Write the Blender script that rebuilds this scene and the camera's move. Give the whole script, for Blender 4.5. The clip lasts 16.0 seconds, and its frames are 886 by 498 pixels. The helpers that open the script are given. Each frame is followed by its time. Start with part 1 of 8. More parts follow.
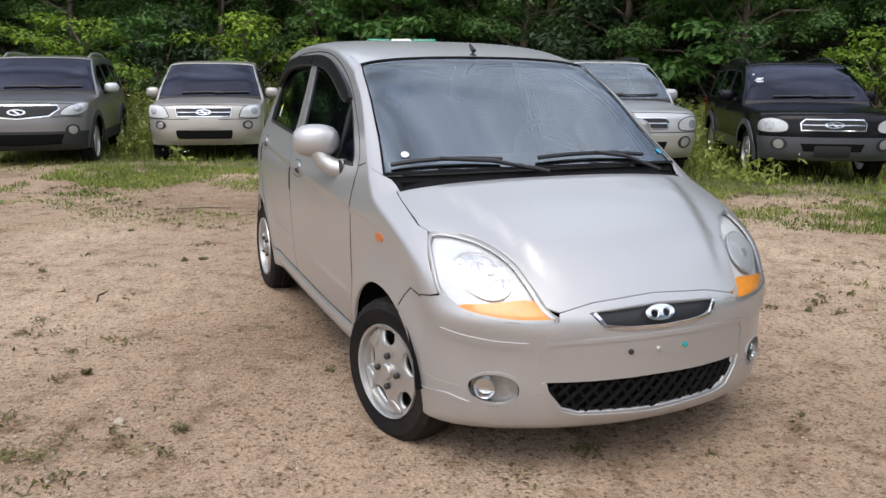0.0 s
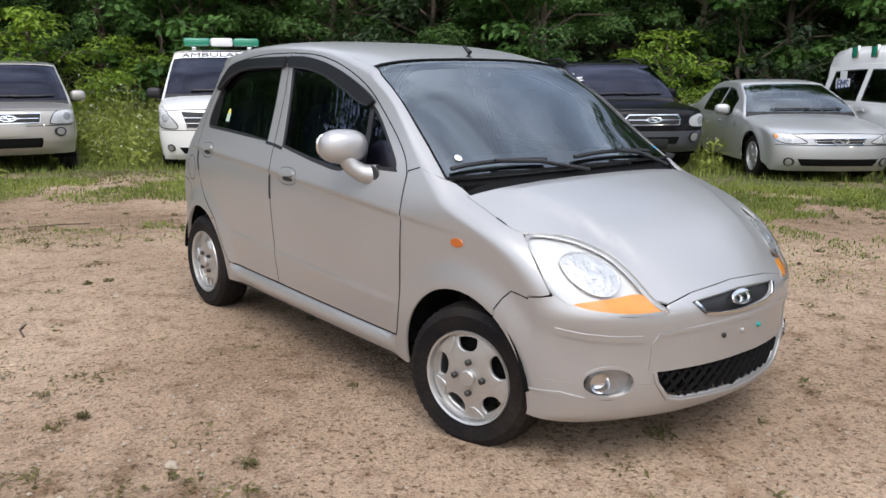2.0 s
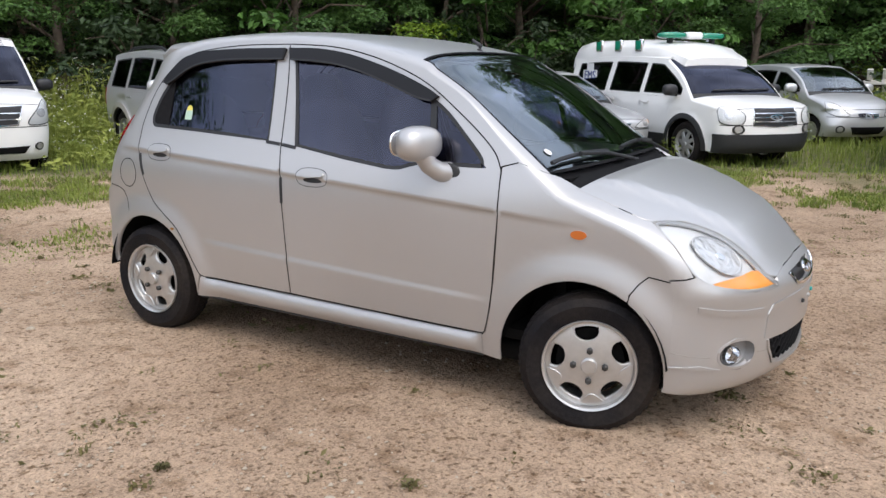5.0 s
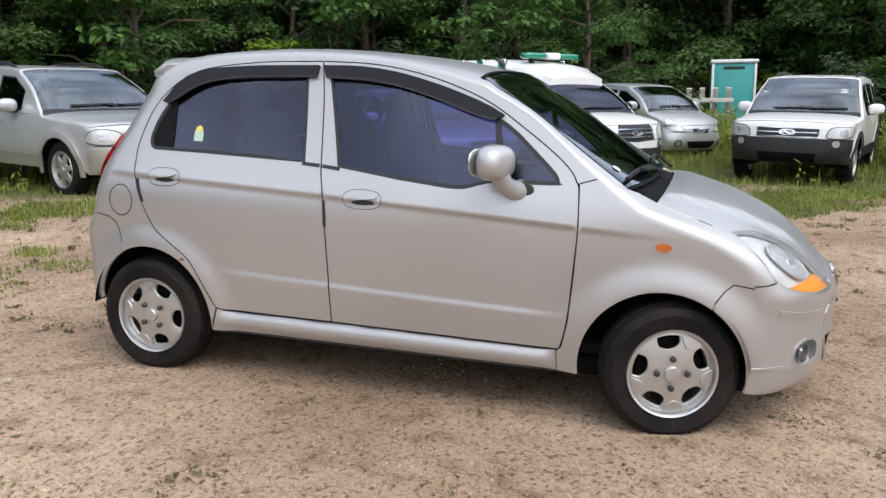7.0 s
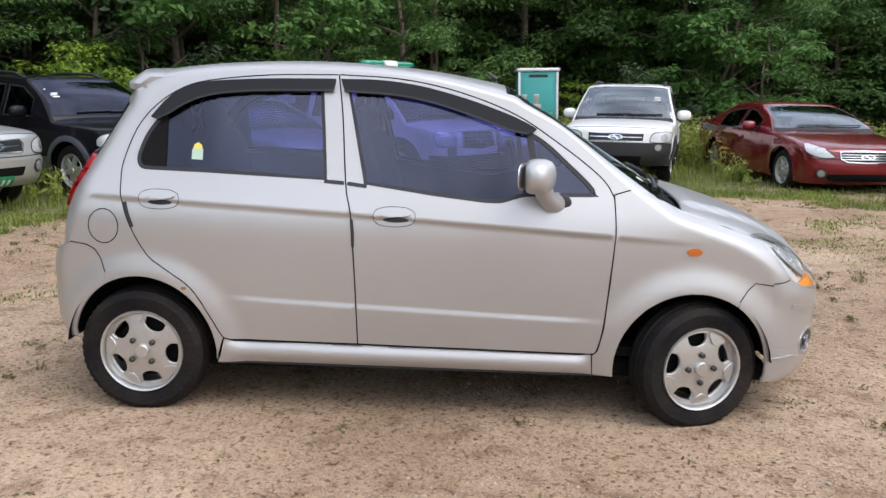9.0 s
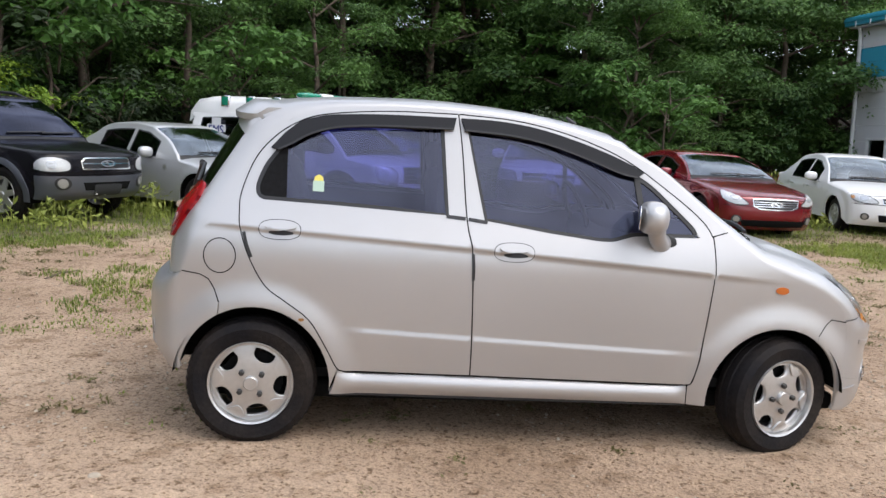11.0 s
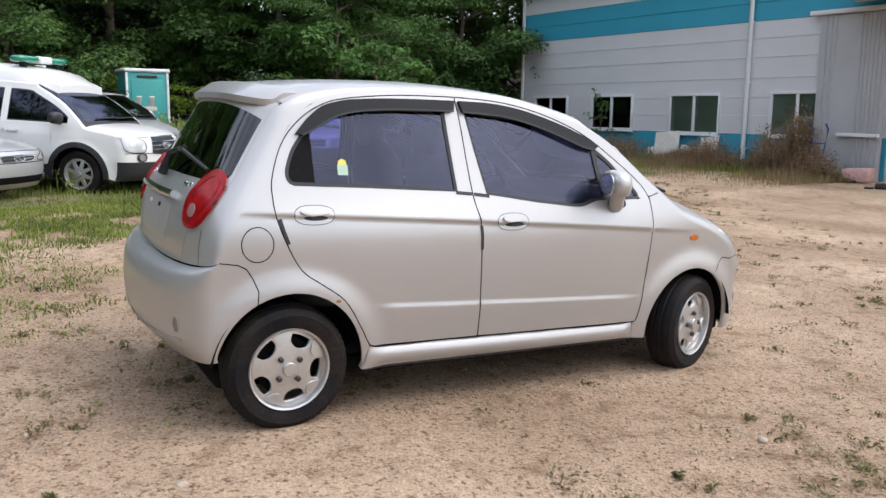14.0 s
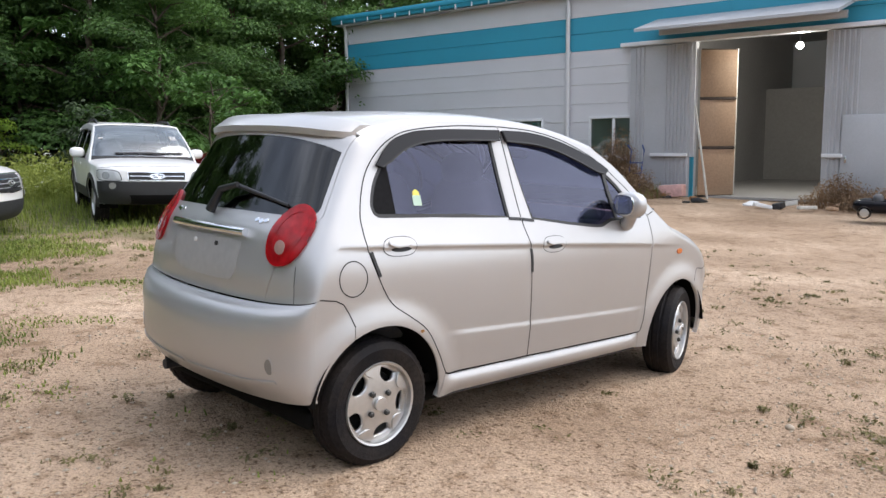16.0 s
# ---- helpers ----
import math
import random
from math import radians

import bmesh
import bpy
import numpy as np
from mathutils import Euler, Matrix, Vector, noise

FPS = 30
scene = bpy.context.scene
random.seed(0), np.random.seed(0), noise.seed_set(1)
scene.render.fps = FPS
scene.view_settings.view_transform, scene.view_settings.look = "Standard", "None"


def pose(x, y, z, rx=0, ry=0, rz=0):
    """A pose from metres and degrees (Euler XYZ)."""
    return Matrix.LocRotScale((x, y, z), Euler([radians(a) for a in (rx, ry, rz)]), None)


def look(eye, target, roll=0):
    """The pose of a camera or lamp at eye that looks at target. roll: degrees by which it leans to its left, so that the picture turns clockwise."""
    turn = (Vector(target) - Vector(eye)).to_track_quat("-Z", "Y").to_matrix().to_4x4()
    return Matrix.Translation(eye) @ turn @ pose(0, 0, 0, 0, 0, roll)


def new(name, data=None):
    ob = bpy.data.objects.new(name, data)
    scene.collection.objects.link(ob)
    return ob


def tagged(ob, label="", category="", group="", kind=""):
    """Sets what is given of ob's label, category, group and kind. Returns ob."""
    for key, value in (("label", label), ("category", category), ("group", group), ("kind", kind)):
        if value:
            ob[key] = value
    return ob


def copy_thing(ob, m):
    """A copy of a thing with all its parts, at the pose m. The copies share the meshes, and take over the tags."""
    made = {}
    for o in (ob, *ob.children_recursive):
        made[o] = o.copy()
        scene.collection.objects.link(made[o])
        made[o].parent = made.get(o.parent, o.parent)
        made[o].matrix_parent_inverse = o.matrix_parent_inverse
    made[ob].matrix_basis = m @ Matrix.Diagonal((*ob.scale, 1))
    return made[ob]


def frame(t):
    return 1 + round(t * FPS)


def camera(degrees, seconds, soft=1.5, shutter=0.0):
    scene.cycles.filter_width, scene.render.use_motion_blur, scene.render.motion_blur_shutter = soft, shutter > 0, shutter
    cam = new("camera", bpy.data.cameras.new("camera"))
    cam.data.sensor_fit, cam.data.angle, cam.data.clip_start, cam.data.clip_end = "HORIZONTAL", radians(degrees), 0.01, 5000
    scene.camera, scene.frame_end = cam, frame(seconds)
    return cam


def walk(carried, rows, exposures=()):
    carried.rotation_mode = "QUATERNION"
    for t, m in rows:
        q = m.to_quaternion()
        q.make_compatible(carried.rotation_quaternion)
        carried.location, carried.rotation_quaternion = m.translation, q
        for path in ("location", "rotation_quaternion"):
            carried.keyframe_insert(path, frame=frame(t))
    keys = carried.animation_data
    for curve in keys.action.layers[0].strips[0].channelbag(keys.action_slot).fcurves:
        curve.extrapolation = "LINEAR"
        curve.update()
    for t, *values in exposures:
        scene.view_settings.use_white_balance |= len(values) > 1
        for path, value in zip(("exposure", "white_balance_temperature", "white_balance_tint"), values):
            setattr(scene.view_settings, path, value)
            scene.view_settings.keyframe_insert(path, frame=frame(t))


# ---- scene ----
cam = camera(55.9, 16.0)
METRES, EYE, TILT, LEAN, TURN = 8.38, 1.324, 2.0, -0.57, 0.0
ROWS = [
    (0.0, 0.0, 0.0, 0.0, 0.07, -12.08, -0.34),
    (0.5, -0.0303, 0.0008, 0.0005, -3.87, -11.77, -0.21),
    (1.0, -0.0634, 0.0115, -0.0002, -7.31, -11.5, -0.64),
    (1.5, -0.0951, 0.018, -0.0018, -11.12, -12.37, -0.8),
    (2.0, -0.1271, 0.0212, 0.0006, -15.94, -12.03, -0.16),
    (2.5, -0.1563, 0.0313, -0.0014, -17.67, -11.23, -0.57),
    (3.0, -0.183, 0.0478, 0.0008, -21.58, -11.3, -0.58),
    (3.5, -0.2111, 0.0591, 0.0018, -23.91, -10.58, -0.97),
    (4.0, -0.2353, 0.0703, 0.0016, -28.38, -11.15, -1.19),
    (6.5, -0.3499, 0.1718, 0.0019, -46.58, -12.07, 0.07),
    (7.0, -0.3679, 0.1922, 0.0006, -50.04, -11.26, -0.71),
    (7.5, -0.3892, 0.2143, 0.0014, -54.62, -11.32, -1.22),
    (8.0, -0.4051, 0.2424, 0.0005, -56.78, -10.84, -1.05),
    (8.5, -0.4149, 0.2691, 0.0015, -60.58, -10.82, -0.55),
    (9.0, -0.4306, 0.2945, 0.0036, -65.01, -10.72, -0.92),
    (9.5, -0.4452, 0.3159, 0.0046, -68.27, -11.42, -1.07),
    (10.0, -0.4592, 0.3438, 0.0025, -69.66, -10.0, -1.86),
    (12.5, -0.5239, 0.4854, 0.0031, -86.02, -8.97, -3.28),
    (13.0, -0.5329, 0.5137, 0.0037, -91.66, -9.94, -2.6),
    (13.5, -0.5347, 0.5472, 0.0017, -93.7, -9.35, -2.85),
    (14.0, -0.5332, 0.5774, 0.0045, -96.97, -9.59, -2.69),
    (14.5, -0.536, 0.6111, 0.0045, -101.08, -8.3, -2.23),
    (15.0, -0.5296, 0.642, 0.0021, -104.63, -9.02, -2.38),
    (15.5, -0.5178, 0.6759, 0.0018, -108.92, -7.11, -1.0),
    (16.0, -0.5088, 0.7155, 0.0006, -111.12, -7.23, -1.59),
]
LEVEL = pose(0, 0, EYE, TILT, LEAN, TURN) @ pose(0, 0, -EYE)      # the lot slopes a little; upright is upright
EXPOSURES = [(0.0, 0.06), (3.5, 0.16), (7.0, 0.18), (10.0, 0.26), (13.0, 0.25), (16.0, 0.37)]      # the clip's camera brightens a little on its way
walk(cam, [(t, pose(0, 0, EYE, TILT, LEAN, TURN) @ pose(METRES * x, METRES * y, METRES * z, 90 + pitch, roll, yaw)) for t, x, y, z, yaw, pitch, roll in ROWS],
     EXPOSURES)

# ---- world and light ----
SUN_ELEV, SUN_AZ = 55.0, 196.0          # degrees; azimuth counted from +y towards +x
world = bpy.data.worlds.new("sky")
scene.world = world
world.use_nodes = True
wn = world.node_tree
sky = wn.nodes.new("ShaderNodeTexSky")
sky.sky_type = "NISHITA"
sky.sun_disc = False
sky.sun_elevation = radians(SUN_ELEV)
sky.sun_rotation = radians(SUN_AZ)
sky.air_density, sky.dust_density, sky.ozone_density = 1.0, 4.0, 1.0
haze = wn.nodes.new("ShaderNodeMix")
haze.data_type = "RGBA"
haze.inputs[0].default_value = 0.6
haze.inputs[7].default_value = (6.15, 6.5, 7.3, 1)
wn.links.new(sky.outputs[0], haze.inputs[6])
# broken cloud over the haze
wco, cloud, spread = (wn.nodes.new("ShaderNode" + k) for k in ("TexCoord", "TexNoise", "MapRange"))
cloud.inputs["Scale"].default_value, cloud.inputs["Detail"].default_value, cloud.inputs["Roughness"].default_value = 2.6, 6.0, 0.6
spread.inputs[1].default_value, spread.inputs[2].default_value, spread.inputs[3].default_value, spread.inputs[4].default_value = 0.38, 0.62, 0.30, 0.92
wn.links.new(wco.outputs["Generated"], cloud.inputs["Vector"])
wn.links.new(cloud.outputs[0], spread.inputs[0])
wn.links.new(spread.outputs[0], haze.inputs[0])
shade, dim, tone = (wn.nodes.new("ShaderNode" + k) for k in ("TexNoise", "MapRange", "Mix"))
shade.inputs["Scale"].default_value, shade.inputs["Detail"].default_value, shade.inputs["Roughness"].default_value = 4.2, 5.0, 0.55
dim.inputs[1].default_value, dim.inputs[2].default_value, dim.inputs[3].default_value, dim.inputs[4].default_value = 0.36, 0.62, 0.62, 1.25
tone.data_type, tone.blend_type = "RGBA", "MULTIPLY"
tone.inputs[0].default_value = 1.0
wn.links.new(wco.outputs["Generated"], shade.inputs["Vector"])
wn.links.new(shade.outputs[0], dim.inputs[0])
wn.links.new(haze.outputs[2], tone.inputs[6])
wn.links.new(dim.outputs[0], tone.inputs[7])
wn.links.new(tone.outputs[2], wn.nodes["Background"].inputs[0])
wn.nodes["Background"].inputs[1].default_value = 0.25
sun = new("sun", bpy.data.lights.new("sun", "SUN"))
sun.data.energy, sun.data.angle, sun.data.color = 0.95, radians(40), (1.0, 0.97, 0.94)
_e, _a = radians(SUN_ELEV), radians(SUN_AZ)
sun.matrix_world = look((0, 0, 0), (-math.cos(_e) * math.sin(_a), -math.cos(_e) * math.cos(_a), -math.sin(_e)))


# ---- materials ----
def material(name, colour, rough=0.6, metal=0.0, grain=0.0, grain_scale=30.0, stain=0.0, stain_scale=2.0, bump=0.0, bump_scale=60.0, coat=0.0, second=None, emit=0.0, spec=0.5, vary=0.0):
    """A Principled material with fine grain, large stains, bump and, if wanted, a change of tone from object to object."""
    m = bpy.data.materials.new(name)
    m.use_nodes = True
    nt = m.node_tree
    b = nt.nodes["Principled BSDF"]
    b.inputs["Roughness"].default_value = rough
    b.inputs["Metallic"].default_value = metal
    b.inputs["Coat Weight"].default_value = coat
    b.inputs["Coat Roughness"].default_value = 0.06
    b.inputs["Specular IOR Level"].default_value = spec
    c = (*colour, 1)
    b.inputs["Base Color"].default_value = c
    co = nt.nodes.new("ShaderNodeTexCoord")
    out = None
    if stain or grain or second:
        rgb = nt.nodes.new("ShaderNodeRGB")
        rgb.outputs[0].default_value = c
        out = rgb.outputs[0]
        for amount, scale, detail, to in ((stain, stain_scale, 6, second), (grain, grain_scale, 3, None)):
            if not amount:
                continue
            n = nt.nodes.new("ShaderNodeTexNoise")
            n.inputs["Scale"].default_value, n.inputs["Detail"].default_value = scale, detail
            nt.links.new(co.outputs["Object"], n.inputs["Vector"])
            r = nt.nodes.new("ShaderNodeMapRange")
            r.inputs[1].default_value, r.inputs[2].default_value = 0.3, 0.7
            if to:
                r.inputs[3].default_value, r.inputs[4].default_value = 0.0, amount
                mx = nt.nodes.new("ShaderNodeMix")
                mx.data_type = "RGBA"
                mx.inputs[7].default_value = (*to, 1)
                nt.links.new(n.outputs[0], r.inputs[0])
                nt.links.new(r.outputs[0], mx.inputs[0])
                nt.links.new(out, mx.inputs[6])
                out = mx.outputs[2]
            else:
                r.inputs[3].default_value, r.inputs[4].default_value = 1 - amount, 1 + amount
                nt.links.new(n.outputs[0], r.inputs[0])
                h = nt.nodes.new("ShaderNodeHueSaturation")
                nt.links.new(r.outputs[0], h.inputs["Value"])
                nt.links.new(out, h.inputs["Color"])
                out = h.outputs[0]
    if vary:
        if out is None:
            rgb = nt.nodes.new("ShaderNodeRGB")
            rgb.outputs[0].default_value = c
            out = rgb.outputs[0]
        g = nt.nodes.new("ShaderNodeNewGeometry")
        r = nt.nodes.new("ShaderNodeMapRange")
        r.inputs[3].default_value, r.inputs[4].default_value = 1 - vary, 1 + vary
        nt.links.new(g.outputs["Random Per Island"], r.inputs[0])
        h = nt.nodes.new("ShaderNodeHueSaturation")
        nt.links.new(r.outputs[0], h.inputs["Value"])
        nt.links.new(out, h.inputs["Color"])
        out = h.outputs[0]
    if out is not None:
        nt.links.new(out, b.inputs["Base Color"])
    if bump:
        n = nt.nodes.new("ShaderNodeTexNoise")
        n.inputs["Scale"].default_value, n.inputs["Detail"].default_value = bump_scale, 4
        nt.links.new(co.outputs["Object"], n.inputs["Vector"])
        k = nt.nodes.new("ShaderNodeBump")
        k.inputs["Strength"].default_value, k.inputs["Distance"].default_value = bump, 0.01
        nt.links.new(n.outputs[0], k.inputs["Height"])
        nt.links.new(k.outputs[0], b.inputs["Normal"])
    if emit:
        b.inputs["Emission Color"].default_value = c
        b.inputs["Emission Strength"].default_value = emit
    return m


def glass(name, tint, gloss=1.0, rough=0.0, ior=1.5, sheen=(1, 1, 1)):
    """Thin tinted glass: a coloured clear sheet under a Fresnel mirror."""
    m = bpy.data.materials.new(name)
    m.use_nodes = True
    nt = m.node_tree
    nt.nodes.remove(nt.nodes["Principled BSDF"])
    tr, gl, fr, mx = (nt.nodes.new("ShaderNode" + k) for k in ("BsdfTransparent", "BsdfGlossy", "Fresnel", "MixShader"))
    tr.inputs[0].default_value = (*tint, 1)
    gl.inputs[0].default_value = (*[gloss * s for s in sheen], 1)
    gl.inputs["Roughness"].default_value = rough
    fr.inputs[0].default_value = ior
    nt.links.new(fr.outputs[0], mx.inputs[0])
    nt.links.new(tr.outputs[0], mx.inputs[1])
    nt.links.new(gl.outputs[0], mx.inputs[2])
    nt.links.new(mx.outputs[0], nt.nodes["Material Output"].inputs[0])
    return m


def paint(name, colour, metal=0.6, rough=0.38, dust=0.15, coat=0.7):
    return material(name, colour, rough, metal, grain=0.03, grain_scale=900, stain=dust, stain_scale=1.6, second=(0.36, 0.31, 0.24), coat=coat)


M_SILVER = paint("silver_paint", (0.478, 0.476, 0.478), 0.60, 0.37, 0.12, 0.42)
M_CHAMPAGNE = paint("champagne_paint", (0.47, 0.45, 0.42), 0.5)
M_GREYSILVER = paint("grey_silver_paint", (0.53, 0.54, 0.55), 0.5)
M_MIDGREY = paint("mid_grey_paint", (0.20, 0.20, 0.205), 0.5, 0.3, 0.05)
M_WHITE = paint("white_paint", (0.80, 0.80, 0.79), 0.0, 0.4, 0.08)
M_BLACKPAINT = material("black_paint", (0.004, 0.004, 0.007), 0.22, 0.0, grain=0.1, grain_scale=600, stain=0.06, stain_scale=1.5, second=(0.10, 0.09, 0.075), coat=0.08, spec=0.18)
M_DARKGREY = paint("dark_grey_paint", (0.05, 0.053, 0.055), 0.4, 0.3, 0.05)
M_RED = paint("dark_red_paint", (0.17, 0.005, 0.012), 0.3, 0.22, 0.0, 0.9)
M_RUBBER = material("tyre_rubber", (0.006, 0.006, 0.008), 0.65, grain=0.3, grain_scale=60, bump=0.3, bump_scale=150, stain=0.5, stain_scale=6, second=(0.042, 0.032, 0.024), spec=0.15)
M_ALLOY = material("alloy", (0.54, 0.54, 0.535), 0.33, 0.75, grain=0.05, grain_scale=40, stain=0.12, stain_scale=9, second=(0.30, 0.26, 0.21))
M_CHROME = material("chrome", (0.75, 0.76, 0.78), 0.12, 1.0)
M_TRIM = material("black_trim", (0.014, 0.014, 0.016), 0.45, grain=0.1, grain_scale=80)
M_VISOR = material("smoked_plastic", (0.009, 0.009, 0.011), 0.34, coat=0.0, spec=0.28)
M_PLASTIC = material("dark_plastic", (0.02, 0.021, 0.023), 0.6, grain=0.15, grain_scale=50, bump=0.15, bump_scale=300)
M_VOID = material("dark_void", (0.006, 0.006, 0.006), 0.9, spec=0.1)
M_CLOTH = material("seat_cloth", (0.085, 0.087, 0.092), 0.9, grain=0.2, grain_scale=150)
M_DASH = material("dashboard_plastic", (0.20, 0.20, 0.20), 0.7, grain=0.1, grain_scale=60)
M_WIND = glass("windscreen_glass", (0.50, 0.56, 0.57), 1.0, 0.0, 2.6, (0.86, 0.94, 1.0))
M_SIDEGLASS = glass("tinted_side_glass", (0.27, 0.28, 0.54), 1.0, 0.0, 1.8, (0.76, 0.78, 1.0))
M_DARKGLASS = glass("dark_car_glass", (0.04, 0.04, 0.06), 0.8, 0.01, 1.7, (0.72, 0.76, 1.0))
M_REARGLASS = glass("rear_glass", (0.02, 0.02, 0.03), 0.9, 0.005, 1.7)
M_LENS = glass("clear_lens", (0.94, 0.95, 0.96), 0.9, 0.02, 1.22)
M_REFLECTOR = material("lamp_reflector", (0.74, 0.74, 0.73), 0.16, 0.22, bump=0.35, bump_scale=16)
M_AMBERDARK = material("dark_amber_lens", (0.50, 0.13, 0.02), 0.25, coat=0.5)
M_FOGLENS = material("dull_fog_lens", (0.42, 0.42, 0.41), 0.2, 0.5, bump=0.5, bump_scale=40)
M_AMBER = material("amber_lens", (0.86, 0.34, 0.05), 0.2, coat=0.8, grain=0.15, grain_scale=60)
M_GUNMETAL = paint("gunmetal_paint", (0.085, 0.092, 0.115), 0.4, 0.35, 0.04)
M_BOWL = material("faceted_reflector", (0.66, 0.66, 0.66), 0.14, 0.6, bump=0.8, bump_scale=26)
M_FOGCUP = material("dull_reflector", (0.42, 0.42, 0.42), 0.25, 0.6, bump=0.3, bump_scale=40)
# dark tone that stands for the shade inside the bumper dents
M_DENTSHADE = material("dusty_dent", (0.20, 0.185, 0.165), 0.6)
M_WELL = material("grey_plate_well", (0.40, 0.40, 0.395), 0.4, 0.2, grain=0.05, grain_scale=30, stain=0.2, stain_scale=6, second=(0.34, 0.32, 0.30))
M_RECESS = material("dusty_recess", (0.34, 0.33, 0.31), 0.5)
M_NUT = material("steel_nut", (0.055, 0.054, 0.052), 0.5, 0.6)
M_REVERSE = material("clear_red_lens", (0.40, 0.24, 0.21), 0.15, 0.2, coat=1.0, bump=0.2, bump_scale=60)
M_COWL = material("cowl_plastic", (0.008, 0.008, 0.009), 0.85, grain=0.2, grain_scale=60, spec=0.15)
M_REDLENS = material("red_lens", (0.30, 0.004, 0.008), 0.22, coat=0.1, spec=0.3, grain=0.3, grain_scale=30, bump=0.12, bump_scale=45)
M_TEAL = material("teal_plastic", (0.02, 0.32, 0.30), 0.5)
M_STICKER = material("white_sticker", (0.75, 0.75, 0.75), 0.6)
M_STICKYELLOW = material("yellow_sticker", (0.70, 0.62, 0.12), 0.6)
M_STICKGREEN = material("pale_green_sticker", (0.42, 0.56, 0.46), 0.6)
M_BLUE = material("blue_sticker", (0.02, 0.35, 0.60), 0.5)
M_PLATEGREEN = material("number_plate_green", (0.02, 0.25, 0.10), 0.5)
M_RUST = material("rust", (0.30, 0.15, 0.05), 0.9, grain=0.4, grain_scale=200)
M_GREENLAMP = material("green_lamp_lens", (0.01, 0.22, 0.13), 0.2, coat=0.8, grain=0.1, grain_scale=30)
M_NAVY = material("navy_lettering", (0.02, 0.04, 0.20), 0.6)


# ---- mesh tools ----
class Shell:
    """Vertices, faces and normals of a piece of sheet, gathered for one mesh."""

    def __init__(self):
        self.v, self.f, self.n = [], [], []

    def add(self, v, f, n):
        o = len(self.v)
        self.v += [tuple(p) for p in v]
        self.n += [tuple(p) for p in n]
        self.f += [tuple(i + o for i in k) for k in f]
        return self

    def mirror(self):
        o, m = Shell(), self
        o.add([(x, -y, z) for x, y, z in m.v], [k[::-1] for k in m.f], [(x, -y, z) for x, y, z in m.n])
        return o

    def mesh(self, name):
        me = bpy.data.meshes.new(name)
        me.from_pydata(self.v, [], self.f)
        me.polygons.foreach_set("use_smooth", [True] * len(self.f))
        me.update()
        me.normals_split_custom_set_from_vertices(self.n)
        return me


def smoothstep(a, b, x):
    t = np.clip((x - a) / (b - a), 0, 1)
    return t * t * (3 - 2 * t)


def inside(poly, pts):
    """Which points lie within a polygon."""
    poly, pts = np.asarray(poly), np.asarray(pts)
    x, y = pts[:, 0], pts[:, 1]
    res = np.zeros(len(pts), bool)
    x0, y0 = poly[-1]
    for x1, y1 in poly:
        if y0 != y1:
            hit = ((y0 > y) != (y1 > y)) & (x < (x1 - x0) * (y - y0) / (y1 - y0) + x0)
            res ^= hit
        x0, y0 = x1, y1
    return res


def dense(poly, step):
    """A closed polygon with its edges cut to a length of at most step."""
    out = []
    for i, p in enumerate(poly):
        q = poly[(i + 1) % len(poly)]
        n = max(1, int(math.ceil(math.hypot(q[0] - p[0], q[1] - p[1]) / step)))
        out += [(p[0] + (q[0] - p[0]) * k / n, p[1] + (q[1] - p[1]) * k / n) for k in range(n)]
    return out


def smooth_curve(pts, n=8, closed=False):
    """A Catmull-Rom curve through points of any dimension."""
    p = [np.array(q, float) for q in pts]
    m = len(p)
    out = []
    for i in range(m if closed else m - 1):
        if closed:
            a, b, c, d = p[i - 1], p[i], p[(i + 1) % m], p[(i + 2) % m]
        else:
            b, c = p[i], p[i + 1]
            a = p[i - 1] if i else 2 * b - c
            d = p[i + 2] if i + 2 < m else 2 * c - b
        for k in range(n):
            t = k / n
            out.append(0.5 * (2 * b + (c - a) * t + (2 * a - 5 * b + 4 * c - d) * t * t + (3 * b - a - 3 * c + d) * t ** 3))
    if not closed:
        out.append(p[-1])
    return [tuple(float(v) for v in q) for q in out]


from mathutils.geometry import delaunay_2d_cdt


